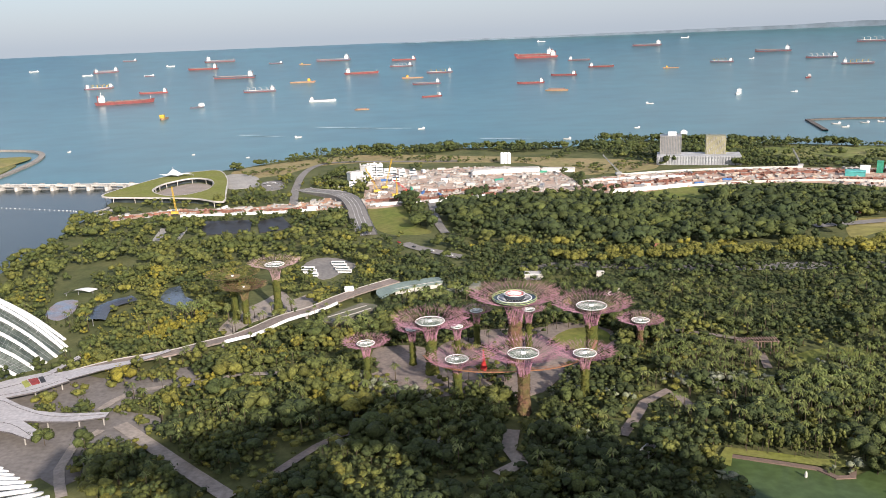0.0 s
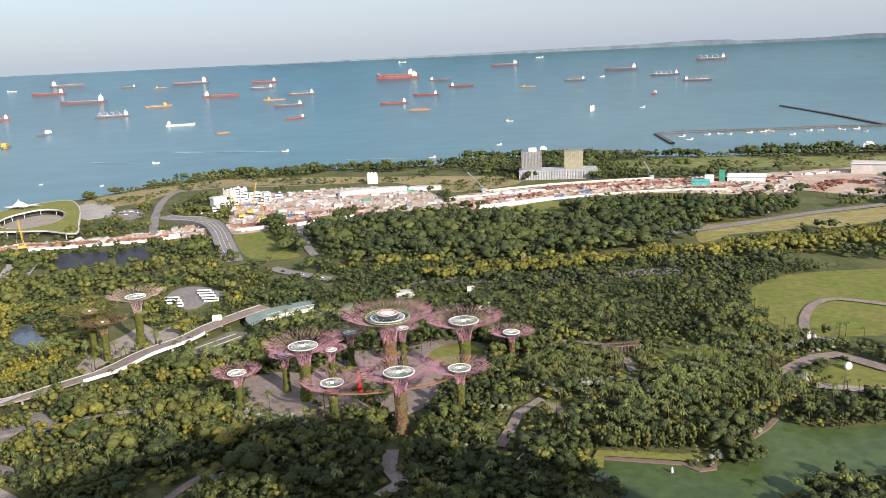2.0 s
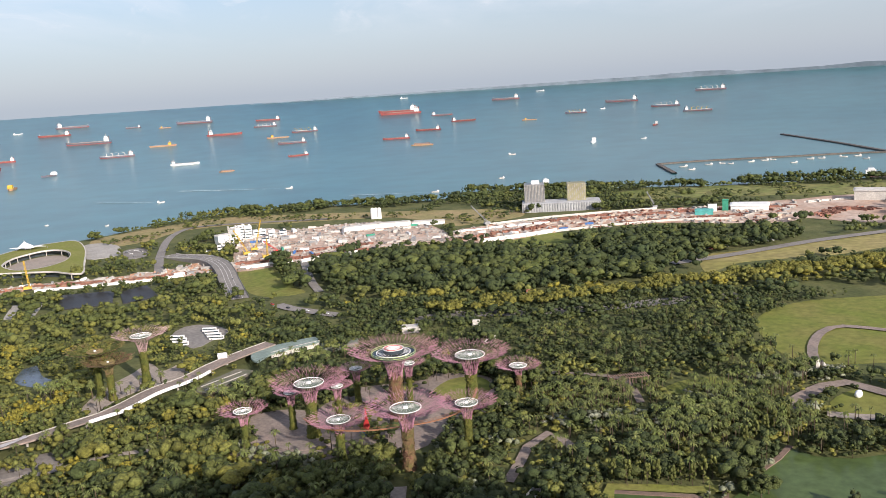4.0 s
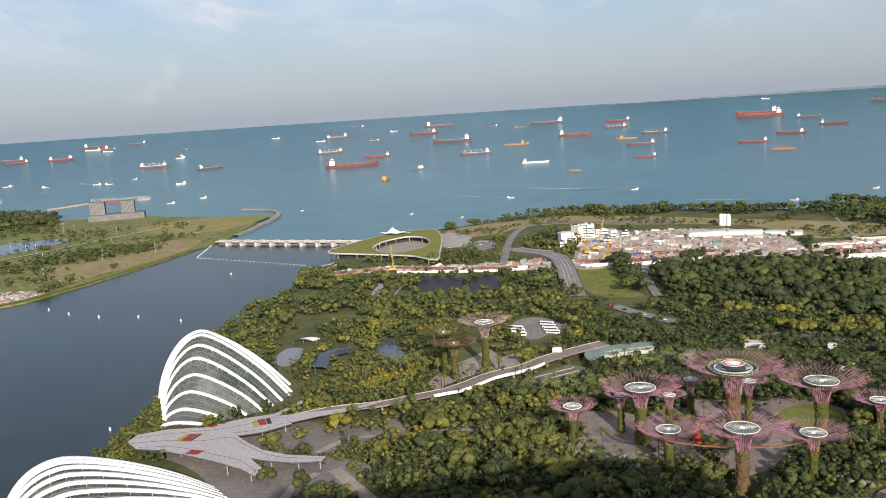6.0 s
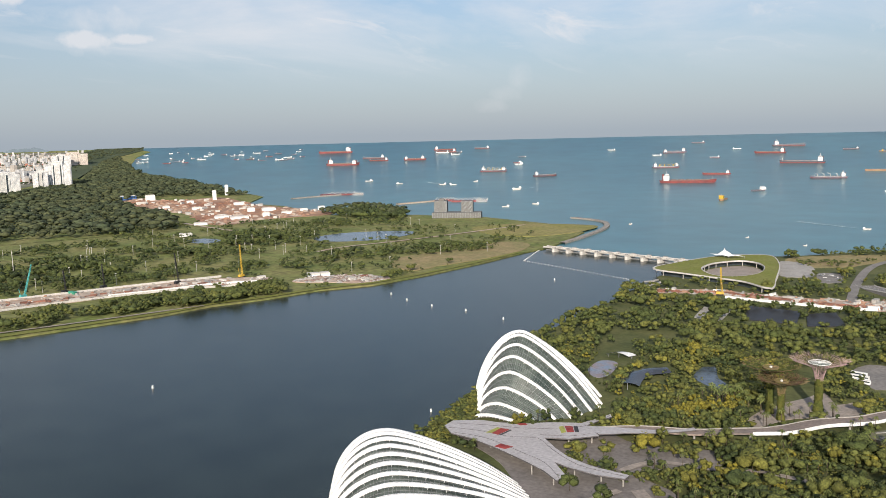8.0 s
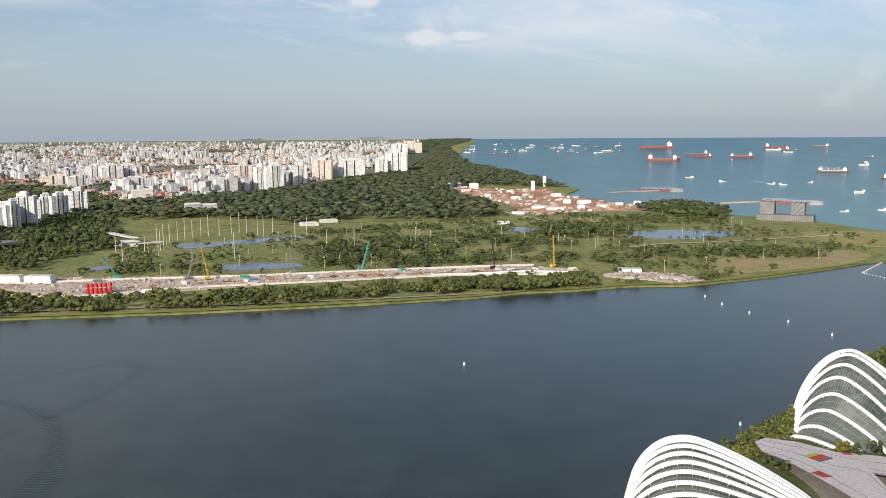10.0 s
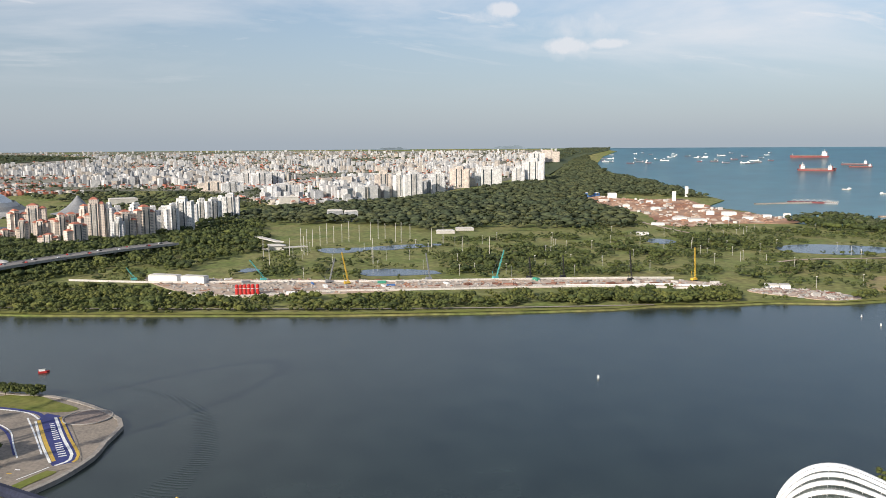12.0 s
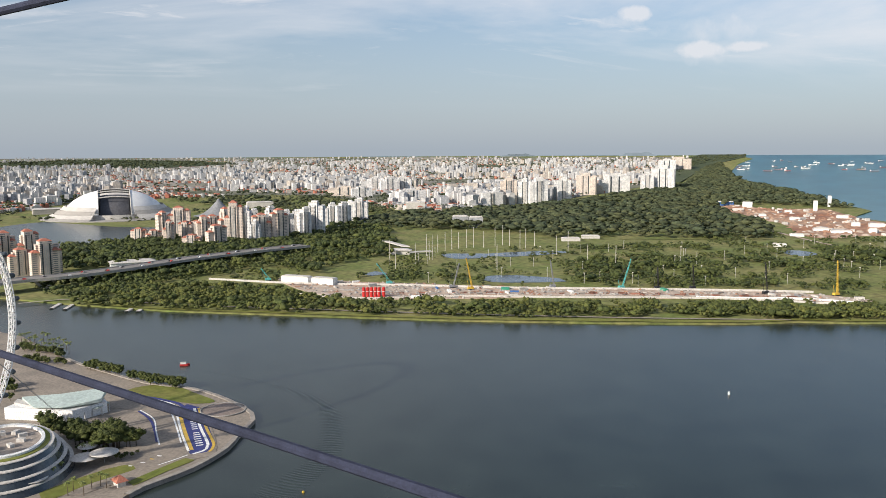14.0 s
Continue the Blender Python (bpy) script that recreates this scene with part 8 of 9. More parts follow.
# palms in the gardens
line = np.array([(127, 397), (144, 393), (158, 394), (173, 393), (187, 394), (203, 395), (221, 396)], float)
for q in smooth_line(line, 5.5):
    palm(q[0] + rng.uniform(-4, 4), q[1] + rng.uniform(-4, 5), rng.uniform(9, 13))
for o in ([(188, 431), (250, 449), (223, 396), (180, 396), (146, 402)], [(-186, 616), (-123, 565), (-191, 560), (-239, 602)], [(-18, 578), (-44, 601), (9, 630), (25, 600)], [(-97, 550), (-42, 568), (-43, 523), (-92, 517)], [(185, 432), (245, 442), (237, 409), (185, 407)]):
    w = rng.dirichlet(np.ones(len(o)), 26)
    for x, y in w @ np.array(o, float):
        palm(float(x), float(y), rng.uniform(9, 14))

# the observation wheel
wc = Vector((-560.4, -184.6, 88.0))
wa = radians(75.6)
wdir = Vector((-math.sin(wa), math.cos(wa), 0))
wn_ = Vector((wdir.y, -wdir.x, 0))
t = thing("observation_wheel", wc.x, wc.y, 2.6, "giant white observation wheel with a lattice rim", "ferris wheel")


def on_wheel(a, r, off=0.0):
    return wc + wdir * (r * math.cos(a)) + Vector((0, 0, r * math.sin(a))) + wn_ * off


for off in (-1.6, 1.6):
    for r_ in (75.0, 71.5):
        part("rim_chord", Shape().tube([on_wheel(2 * math.pi * i / 96, r_, off) for i in range(97)], 0.42, 5, closed=True), RIBWHITE, t, "white tubular rim chord")
s = Shape()
for i in range(112):
    a, b = 2 * math.pi * i / 112, 2 * math.pi * (i + 1) / 112
    for off in (-1.6, 1.6):
        s.tube([on_wheel(a, 75, off), on_wheel(b if i % 2 else a, 71.5, off)], 0.22, 4)
        s.tube([on_wheel(a, 71.5, off), on_wheel(b, 75, off)], 0.22, 4)
    s.tube([on_wheel(a, 75, -1.6), on_wheel(a, 75, 1.6)], 0.22, 4)
    s.tube([on_wheel(a, 71.5, -1.6), on_wheel(b, 71.5, 1.6)], 0.2, 4)
part("rim_lattice", s, RIBWHITE, t, "white lattice bracing of the rim")
part("hub", Shape().tube([wc - wn_ * 12, wc + wn_ * 12], 2.6, 14), RIBWHITE, t)
for i in range(56):
    a = 2 * math.pi * i / 56
    part("spoke_cable", Shape().tube([on_wheel(a, 2.4, 9 if i % 2 else -9), on_wheel(a, 71.5, 0)], 0.09, 3), STEEL, t)
for i in range(28):
    a = 2 * math.pi * (i + 0.5) / 28
    c = on_wheel(a, 78.2)
    s = Shape()
    rows = []
    for k in range(9):
        u = -1 + k / 4
        rr = 2.0 * math.sqrt(max(0.02, 1 - (abs(u)) ** 3.0))
        rows.append([c + wn_ * (u * 3.6) + wdir * (rr * math.cos(q * math.pi / 5)) + Vector((0, 0, rr * math.sin(q * math.pi / 5))) for q in range(10)])
    s.grid(rows, wrap=True)
    part("capsule", s, DARKGLASS, t, "rounded dark glass capsule", smooth=True)
for sg in (-1, 1):
    for w in (-1, 1):
        part("leg", Shape().tube([wc + wn_ * (11 * sg), Vector((wc.x, wc.y, 2.6)) + wn_ * (24 * sg) + wdir * (9 * w)], 1.3, 8), RIBWHITE, t, "white tubular support leg")
for x, y in [(-651, -142)]:
    for k in (-1, 1):
        part("stay_cable", Shape().tube([wc + wn_ * 11, Vector((x + k, y + k, 2.6))], 0.16, 4), STEEL, t)

# ---- works and buildings behind the gardens ----


def fence(line, h, label, mat=WHITE, z=2.2):
    t0 = thing("hoarding", line[0][0], line[0][1], z, label, "fence")
    pts = smooth_line(line, 12)
    for a, b in zip(pts[:-1], pts[1:]):
        a_, b_ = Vector(a), Vector(b)
        c = (a_ + b_) / 2
        part("panel", Shape().box((c.x, c.y, z), ((b_ - a_).length - 0.1, 0.5, h), math.degrees(math.atan2(b_.y - a_.y, b_.x - a_.x))), mat, t0)


fence([(-95, 980), (-65, 988), (-34, 993)], 4, "white site hoarding along the lawn")
fence([(-24, 991), (4, 1003), (46, 1017)], 4, "white site hoarding by the wood")
fence([(203, 1012), (251, 1021), (308, 1037)], 5, "white site hoarding along the lawn")
fence([(239, 1134), (321, 1149), (400, 1150), (492, 1143)], 3, "pale site wall along the coast road", OFFWHITE)
fence([(-159, 972), (-198, 962), (-245, 961), (-319, 961)], 3, "white hoarding along the road works")
fence([(308, 1037), (386, 1045), (470, 1039), (542, 1016)], 3, "pale site wall beside the wood", OFFWHITE)
fence([(-1320, -66), (-1262, 27), (-1229, 92), (-1188, 204), (-1122, 357), (-1072, 508), (-1020, 654), (-980, 750)], 3, "pale hoarding behind the works", OFFWHITE, z=2.5)
fence([(-1228, -22), (-1200, 25), (-1128, 84), (-1087, 156), (-1077, 262), (-1030, 407), (-988, 550), (-945, 648), (-892, 729)], 2.6, "pale hoarding in front of the works", OFFWHITE, z=2.5)
fence([(-986, 575), (-961, 634), (-938, 701), (-896, 750)], 3, "white hoarding on the far bank", z=2.5)

CONT = {}


def container(x, y, yaw, mat, z=2.2, size=(12, 2.6, 2.8)):
    """A site container with corrugated sides, built once for each paint and copied."""
    key = (mat.name, size)
    if key not in CONT:
        s = Shape()
        l, w, h = size
        n = 10
        ring = []
        for i in range(n * 2):
            u = -l / 2 + l * i / (n * 2 - 1)
            ring.append((u, -w / 2 + (0.12 if (i // 1) % 2 else 0.0)))
        loop = ring + [(-q[0], -q[1]) for q in ring]
        s.grid([[(a, b, 0) for a, b in loop], [(a, b, h) for a, b in loop]], wrap=True)
        s.face([(a, b, h) for a, b in loop])
        CONT[key] = s.made("body", mat, far=False)
    t0 = thing("container", x, y, z, {"white_paint": "white site office container on bare earth", "red_paint": "red steel container on bare earth", "teal_sheet": "teal steel container on bare earth", "blue_paint": "blue steel container on bare earth"}.get(mat.name, "pale steel site container on bare earth"), "container", "site containers")
    t0.rotation_euler = (0, 0, radians(yaw))
    o = new("body", CONT[key])
    o.parent = t0


def points_in(o, n):
    o_ = np.array(o, float)
    out = []
    while len(out) < n:
        q = rng.uniform(o_.min(0), o_.max(0), (n * 4, 2))
        out += [tuple(v) for v in q[inside(o, q)]]
    return out[:n]


for o, n in ((SITE_A, 62), (SITE_B, 30), (SITE_C, 16), (SITE_D, 30), (SITE_E, 5)):
    for x, y in points_in(o, n):
        container(x, y, rng.choice([0, 12, 80, 100]) + rng.uniform(-8, 8), [WHITE, OFFWHITE, CONCRETE, WHITE, OFFWHITE, STEEL, OFFWHITE, STEEL, OFFWHITE, RUST, GREENSTEEL, CONCRETE, CONCRETE, BLUE][int(rng.integers(0, 14))], 2.3, (12, 2.6, 2.8) if rng.uniform() < 0.8 else (12, 5, 4.0))
# stacked steel, sheet piles and spoil: low heaps and bundles nobody would count
for o, n, mt, lb in ((SITE_A, 420, GREYSTACK, "stacks of grey steel and timber"), (SITE_B, 150, RUST, "bundles of rusty sheet piles and steel"), (SITE_C, 130, REDDIRT, "heaps of earth and pipes"), (SITE_D, 300, GREYSTACK, "stacks of steel on the works"), (SITE_D, 300, CONCRETE, "pale stacked pieces on the works"), (SITE_D, 90, REDDIRT, "heaps of red earth on the works"), (SITE_E, 120, CONCRETE, "pale stacked pieces in the yard"), (SITE_E, 80, DECKBROWN, "brown heaps in the yard"), (SITE_A, 280, CONCRETE, "pale stacked concrete pieces"), (SITE_B, 320, CONCRETE, "pale stacked concrete and pipes"), (SITE_C, 160, CONCRETE, "pale stacked barriers and pipes"), (SITE_B, 160, PALEDIRT, "pale heaps of sand")):
    s = Shape()
    for x, y in points_in(o, n):
        if rng.uniform() < 0.6:
            s.box((x, y, 2.3), (rng.uniform(2.5, 11), rng.uniform(0.8, 2.6), rng.uniform(0.5, 2.4)), rng.choice([5, 15, 95]) + rng.uniform(-10, 10))
        else:
            s.lathe((x, y, 2.3), [(rng.uniform(2, 5), 0), (1.6, rng.uniform(0.8, 2.0)), (0.4, 2.4)], 7)
    single("site_materials", s, mt, lb, "building materials", kind="stuff")


# long rows of stacked beams and sheet piles that follow the works
for line, wd, n, mt, lb in (([(177, 1042), (231, 1063), (306, 1081)], 9, 130, RUST, "long row of rusty steel beams"), ([(299, 1114), (352, 1126), (416, 1129)], 9, 120, RUST, "long row of rusty steel frames"), ([(394, 1102), (470, 1104), (559, 1095), (664, 1068)], 9, 240, RUST, "long row of rusty sheet piles"),
                        ([(402, 1050), (481, 1048), (570, 1034)], 8, 120, RUST, "row of rusty steel beams"), ([(-99, 1016), (-63, 1018), (-14, 1021), (56, 1032)], 10, 170, RUST, "dark red row of stacked steel"), ([(-29, 1061), (15, 1064), (66, 1071)], 7, 70, RUST, "row of stacked red-brown steel"),
                        ([(-400, 962), (-337, 985), (-246, 980), (-159, 983)], 6, 140, RUST, "row of red-brown steel along the road works"), ([(642, 980), (707, 1015), (730, 989)], 24, 120, RUST, "heap of dark red steel frames"), ([(694, 1088), (763, 1084), (796, 1050)], 8, 60, OFFWHITE, "row of pale site cabins and boards"),
                        ([(186, 1100), (252, 1106), (317, 1108)], 3, 40, WHITE, "pale stacked boards"), ([(-1130, 180), (-1098, 300), (-1060, 430), (-1010, 570), (-950, 700)], 9, 60, RUST, "row of red-brown steel along the works")):
    s = Shape()
    pts = smooth_line(line, 6)
    for i in range(n):
        u = rng.uniform(0, len(pts) - 1.001)
        k = int(u)
        a, b = np.array(pts[k]), np.array(pts[k + 1])
        d = (b - a) / np.linalg.norm(b - a)
        c = a + (b - a) * (u - k) + np.array((-d[1], d[0])) * rng.uniform(-wd, wd) / 2
        s.box((c[0], c[1], 2.3), (rng.uniform(5, 13), rng.uniform(0.6, 1.8), rng.uniform(0.8, 3.0)), math.degrees(math.atan2(d[1], d[0])) + rng.choice([0, 0, 0, 90]) + rng.uniform(-4, 4))
    single("steel_stack", s, mt, lb, "building materials", kind="stuff")


def crane(base, h, lean, mat, label, yaw=0.0):
    x, y = base
    t0 = thing("crawler_crane", x, y, 2.3, label, "crane", "cranes")
    a = radians(yaw)
    tip = Vector((x + h * lean * math.cos(a), y + h * lean * math.sin(a), 2.3 + h))
    part("carrier", Shape().box((x, y, 3.6), (9, 5, 3), yaw, taper=0.9), mat, t0)
    for k in (-2.4, 2.4):
        part("track", Shape().box((x - k * math.sin(a), y + k * math.cos(a), 2.3), (8.5, 1.3, 1.5), yaw), BLACK, t0)
    foot_ = Vector((x + 2 * math.cos(a), y + 2 * math.sin(a), 5.5))
    s = Shape()
    d = tip - foot_
    sd = Vector((-math.sin(a), math.cos(a), 0)) * 0.8
    up = d.cross(sd).normalized() * 0.8
    cs = [sd + up, sd - up, -sd - up, -sd + up]
    for c in cs:
        s.tube([foot_ + c, tip + c * 0.4], 0.28, 4)
    for i in range(14):
        u, v = i / 14, (i + 1) / 14
        for k in range(4):
            s.tube([foot_ + d * u + cs[k], foot_ + d * v + cs[(k + 1) % 4]], 0.14, 3)
    part("lattice_boom", s, mat, t0)
    part("mast", Shape().tube([(x - 3 * math.cos(a), y - 3 * math.sin(a), 5), (x - 5 * math.cos(a), y - 5 * math.sin(a), 2.3 + h * 0.3)], 0.3, 4), mat, t0)
    part("pendant", Shape().tube([(x - 5 * math.cos(a), y - 5 * math.sin(a), 2.3 + h * 0.3), tuple(tip)], 0.10, 3), STEEL, t0)


va = [(-1127, 302), (-1148, 280), (-1285, 23), (-1115, 421), (-1051, 607), (-989, 682), (-954, 765), (-1081, 512), (-1064, 559), (-1206, 198)]
spec = [(46, -0.15, YELLOW, "yellow crawler crane with raised lattice boom"), (36, 0.3, STEEL, "grey and white crawler crane"), (20, -0.5, TEAL, "teal crane at the works"), (40, -0.1, STEEL, "grey piling rig on the works"), (34, 0.0, BLACK, "dark piling rig on the works"),
        (44, -0.05, BLACK, "dark piling rig on the works"), (48, 0.0, YELLOW, "tall yellow piling rig"), (42, 0.35, TEAL, "teal crane with a raised boom"), (32, 0.0, BLACK, "dark piling rig on the works"), (32, -0.6, TEAL, "teal crane at the works")]
for q, (h, ln, m, lb) in zip(va, spec):
    crane(q, h, ln, m, lb, 95)
for q, (h, ln, m, lb) in zip([(-94, 1071), (-86, 1098), (-68, 1039), (236, 1139), (492, 1153), (-330, 976), (-55, 1063), (-117, 1095)], ((34, -0.4, YELLOW, "yellow crawler crane in the yard"), (40, 0.3, YELLOW, "yellow crawler crane in the yard"), (24, 0.1, YELLOW, "yellow piling rig in the yard"), (30, -0.8, STEEL, "grey crane with a low boom"), (26, -0.5, STEEL, "grey crane by the coast road"),
                              (34, 0.0, YELLOW, "slim yellow piling rig by the barrage"), (18, -0.9, RED, "red crane in the yard"), (36, 0.02, OFFWHITE, "white batching tower in the yard"))):
    crane(q, h, ln, m, lb, 15)
# red silos
base = [(-1103, 146), (-1101, 151), (-1100, 156), (-1099, 161), (-1097, 166), (-1096, 172)]
for x, y in base:
    t = thing("silo", x, y, 2.5, "tall red cylindrical silo on the works", "silo", "red silos")
    part("drum", Shape().lathe((x, y, 2.5), [(2.3, 0), (2.3, 13), (1.9, 13.8), (0.6, 14.3)], 16), RED, t, smooth=False)
    part("band", Shape().lathe((x, y, 11.0), [(2.38, 0), (2.38, 0.5)], 16), WHITE, t)
# batching silos on the coast
for x, y in [(85, 1285), (90, 1284), (95, 1282)]:
    t = thing("silo", x, y, 2.2, "white cement silo by the shore", "silo", "white silos")
    part("drum", Shape().lathe((x, y, 2.2), [(3.4, 0), (3.4, 15), (2.0, 17), (0.6, 17.5)], 14), WHITE, t)
# long white site sheds
for a, b, h in (*[(*p_, 9) for p_ in ([(-1272, 46), (-1244, 84)], [(-1240, 89), (-1218, 119)])], (*[(-868, 815), (-860, 829)], 4), (*[(-858, 830), (-851, 841)], 4), (*[(34, 1186), (84, 1197)], 5), (*[(86, 1197), (133, 1193)], 5), (*[(136, 1192), (182, 1182)], 4), (*[(-141, 1166), (-124, 1176)], 12), (*[(-122, 1195), (-111, 1207)], 16)):
    c, d = (np.array(a) + np.array(b)) / 2, np.array(b, float) - np.array(a, float)
    yw = math.degrees(math.atan2(d[1], d[0]))
    t = thing("site_shed", c[0], c[1], 2.5, "long white prefabricated site shed", "shed", "site sheds")
    part("wall", Shape().box((c[0], c[1], 2.5), (np.linalg.norm(d), 13, h), yw), WHITE, t)
    part("roof", Shape().box((c[0], c[1], 2.5 + h), (np.linalg.norm(d) + 1, 14, 1.6), yw, taper=0.9), OFFWHITE, t)
# white works buildings behind the yard
for (x, y), w, h in zip([(-130, 1115), (-121, 1139), (-119, 1204), (-109, 1202), (-100, 1200), (-111, 1159), (-86, 1217), (-74, 1152), (-67, 1193), (-52, 1209), (-149, 1127)], (10, 12, 10, 10, 10, 13, 18, 10, 9, 10, 8), (9, 12, 18, 20, 19, 10, 9, 7, 11, 7, 6)):
    t = thing("works_building", x, y, 2.2, "white boxy works building with a flat roof", "building", "works buildings")
    part("wall", Shape().box((x, y, 2.2), (w, w * 0.7, h), 12), WHITE, t)
    for k in range(max(2, int(h / 4))):
        part("window_band", Shape().box((x, y - 0.1, 4.2 + k * 3.8), (w * 0.9, w * 0.7 + 0.3, 1.3), 12), DARKGLASS, t)
    part("roof_unit", Shape().box((x + 2, y, 2.2 + h), (w * 0.3, w * 0.3, 2), 12), OFFWHITE, t)

# two ventilation buildings of the coastal tunnel: a grey finned and a patterned tower on a podium
OLIVE = material("olive_panel", (0.32, 0.30, 0.19), None, 0.6, 0.1)


def vent_building(oc, turn, k, wall=None, fin=None):
    t = thing("office_building", oc[0], oc[1], 2.2, "grey slatted podium with a finned and a patterned tower", "building", "vent buildings")
    yw = math.degrees(math.atan2(oc[1], oc[0])) - 90 + turn
    ca, sa = math.cos(radians(yw)), math.sin(radians(yw))

    def P(u, v):
        return (oc[0] + (u * ca - v * sa) * k, oc[1] + (u * sa + v * ca) * k)

    def bx(name, u, v, z, size, mat, label=""):
        if wall is not None:
            mat = fin if name in ("fin", "facade_panel") else wall
        part(name, Shape().box((*P(u, v), 2.2 + z * k), tuple(c * k for c in size), yw), mat, t, label)

    bx("podium", 0, 0, 0, (118, 44, 13), FAR_GREY, "grey slatted podium")
    bx("tower", -40, 10, 0, (31, 26, 40), STEEL, "grey finned tower")
    bx("tower", 24, 10, 0, (28, 24, 39), OLIVE, "tower clad in olive and white panels")
    bx("roof_plant", -38, 10, 40, (12, 10, 5), WHITE)
    for i in range(14):
        bx("fin", -54.5 + i * 2.25, -3.4, 13, (0.6, 0.8, 26.5), CONCRETE)
    for i in range(9):
        for j in range(9):
            if (i * 3 + j * 5) % 4 < 2:
                bx("facade_panel", 12.2 + i * 2.95, -2.4, 13.4 + j * 2.8, (1.4, 0.5, 2.4), CONCRETE)
    for i in range(30):
        bx("fin", -57 + i * 3.95, -22.5, 0.8, (0.7, 0.8, 12), STEEL)


vent_building([(370, 1220)][0], 2, 1.0)
# the second building's shaded front is put into one darker cladding colour
SHADEPANEL = material("shade_toned_cladding", (0.17, 0.17, 0.16), (0.14, 0.14, 0.135), 0.7, 0.05)
vent_building([(-1184, 1609)][0], -6, 1.0, SHADEPANEL, STEEL)
# green batching tower and white hall on the coast strip
for (x, y), w, h, m, lb in ((([(568, 1083)][0]), 8, 15, GREENSTEEL, "dark green concrete batching tower"), ([(550, 1086)][0], 12, 9, WHITE, "white plant building on the works"), ([(529, 1069)][0], 24, 6, TEAL, "low teal site shed"), ([(602, 1078)][0], 50, 7, WHITE, "long white shed on the works"), ([(788, 1069)][0], 50, 14, OFFWHITE, "pale terminal hall by the coast"),
                         ([(68, 658)][0], 16, 4, OFFWHITE, "white kiosk among trees"), ([(122, 655)][0], 6, 4, OFFWHITE, "small white gate house"), ([(188, 723)][0], 9, 7, OFFWHITE, "small white villa with a red roof"), ([(-81, 623)][0], 7, 8, WHITE, "small white lift tower on the bridge"),
                         ([(123, 609)][0], 10, 4, OFFWHITE, "white garden pavilion among trees")):
    t = thing("outbuilding", x, y, 2.2, lb, "building")
    yw = math.degrees(math.atan2(y, x)) - 90
    part("wall", Shape().box((x, y, 2.2), (w, w * 0.6, h), yw), m, t)
    part("roof", Shape().box((x, y, 2.2 + h), (w * 1.06, w * 0.66, 1.0), yw, taper=0.9), ROOFRED if "villa" in lb else m, t)

# flyover on the road to the yard
t = thing("flyover", FLYOVER[2][0], FLYOVER[2][1], 2.0, "grey concrete road flyover with white lane lines", "bridge")
pts = smooth_line([(*q, z) for q, z in zip(FLYOVER, (2.6, 3.0, 6.0, 8.0, 8.0, 7.0, 5.0, 3.5, 2.6))], 10)
L, R_ = [], []
for i, q in enumerate(pts):
    a, b = Vector(pts[max(i - 1, 0)]), Vector(pts[min(i + 1, len(pts) - 1)])
    d = (b - a)
    d.z = 0
    d.normalize()
    L.append((q[0] - d.y * 11, q[1] + d.x * 11, q[2])), R_.append((q[0] + d.y * 11, q[1] - d.x * 11, q[2]))
low = lambda r: [(a, b, min(c - 1.5, 2.0)) for a, b, c in r]
part("deck", Shape().grid([low(R_), R_, L, low(L)]), ASPHALT, t, "grey asphalt deck")
for ring in (L, R_):
    part("parapet", Shape().grid([[(a, b, c) for a, b, c in ring], [(a, b, c + 1.1) for a, b, c in ring], [(a * 1.0006, b * 1.0006, c + 1.1) for a, b, c in ring]]), OFFWHITE, t)
for f in (0.3, 0.5, 0.7):
    s = Shape()
    ln = [np.array(a) * f + np.array(b) * (1 - f) + (0, 0, 0.06) for a, b in zip(L, R_)]
    s.grid([[q - (0.15, 0, 0) for q in ln], [q + (0.15, 0, 0) for q in ln]])
    part("lane_line", s, WHITE, t)

# ---- garden buildings ----
# white shell shelter
c = [(-311, 657)][0]
t = thing("shelter", c[0], c[1], 2.0, "small white curved shell shelter in the garden", "shelter")
rows = [[(c[0] - 10 + 20 * u + 3 * v, c[1] - 5 + 10 * v + 5 * u, 3.0 + 4.5 * math.sin(math.pi * (0.12 + 0.76 * u)) * (1 - 0.3 * v)) for u in np.linspace(0, 1, 12)] for v in np.linspace(0, 1, 6)]
part("shell", Shape().grid(rows).grid([[(a, b, z - 0.4) for a, b, z in r] for r in reversed(rows)]), WHITE, t, smooth=True)
for u in (0, 5, 11):
    q = rows[2][u]
    part("support", Shape().tube([(q[0], q[1], 2.0), q], 0.3, 6), STEEL, t)
# arched solar roof
line = [(-265, 577), (-270, 599), (-269, 615), (-263, 624), (-255, 632)]
t = thing("solar_canopy", line[2][0], line[2][1], 2.0, "curved canopy roof covered with dark solar cells", "canopy")
pts = smooth_line(line, 4)
for i in range(len(pts) - 1):
    a, b = Vector(pts[i]), Vector(pts[i + 1])
    d = (b - a).normalized()
    n = Vector((-d.y, d.x)) * 9.0
    s = Shape()
    rows = []
    for u in np.linspace(-1, 1, 7):
        z = 7.5 - 1.8 * u * u
        rows.append([(a.x + n.x * u, a.y + n.y * u, z), (b.x + n.x * u - d.x * 0.3, b.y + n.y * u - d.y * 0.3, z)])
    s.grid(rows)
    part("solar_panel", s, SOLAR, t, "dark blue solar panel row")
for q in pts[::3]:
    part("post", Shape().tube([(*q, 2.0), (*q, 7.3)], 0.25, 6), STEEL, t)
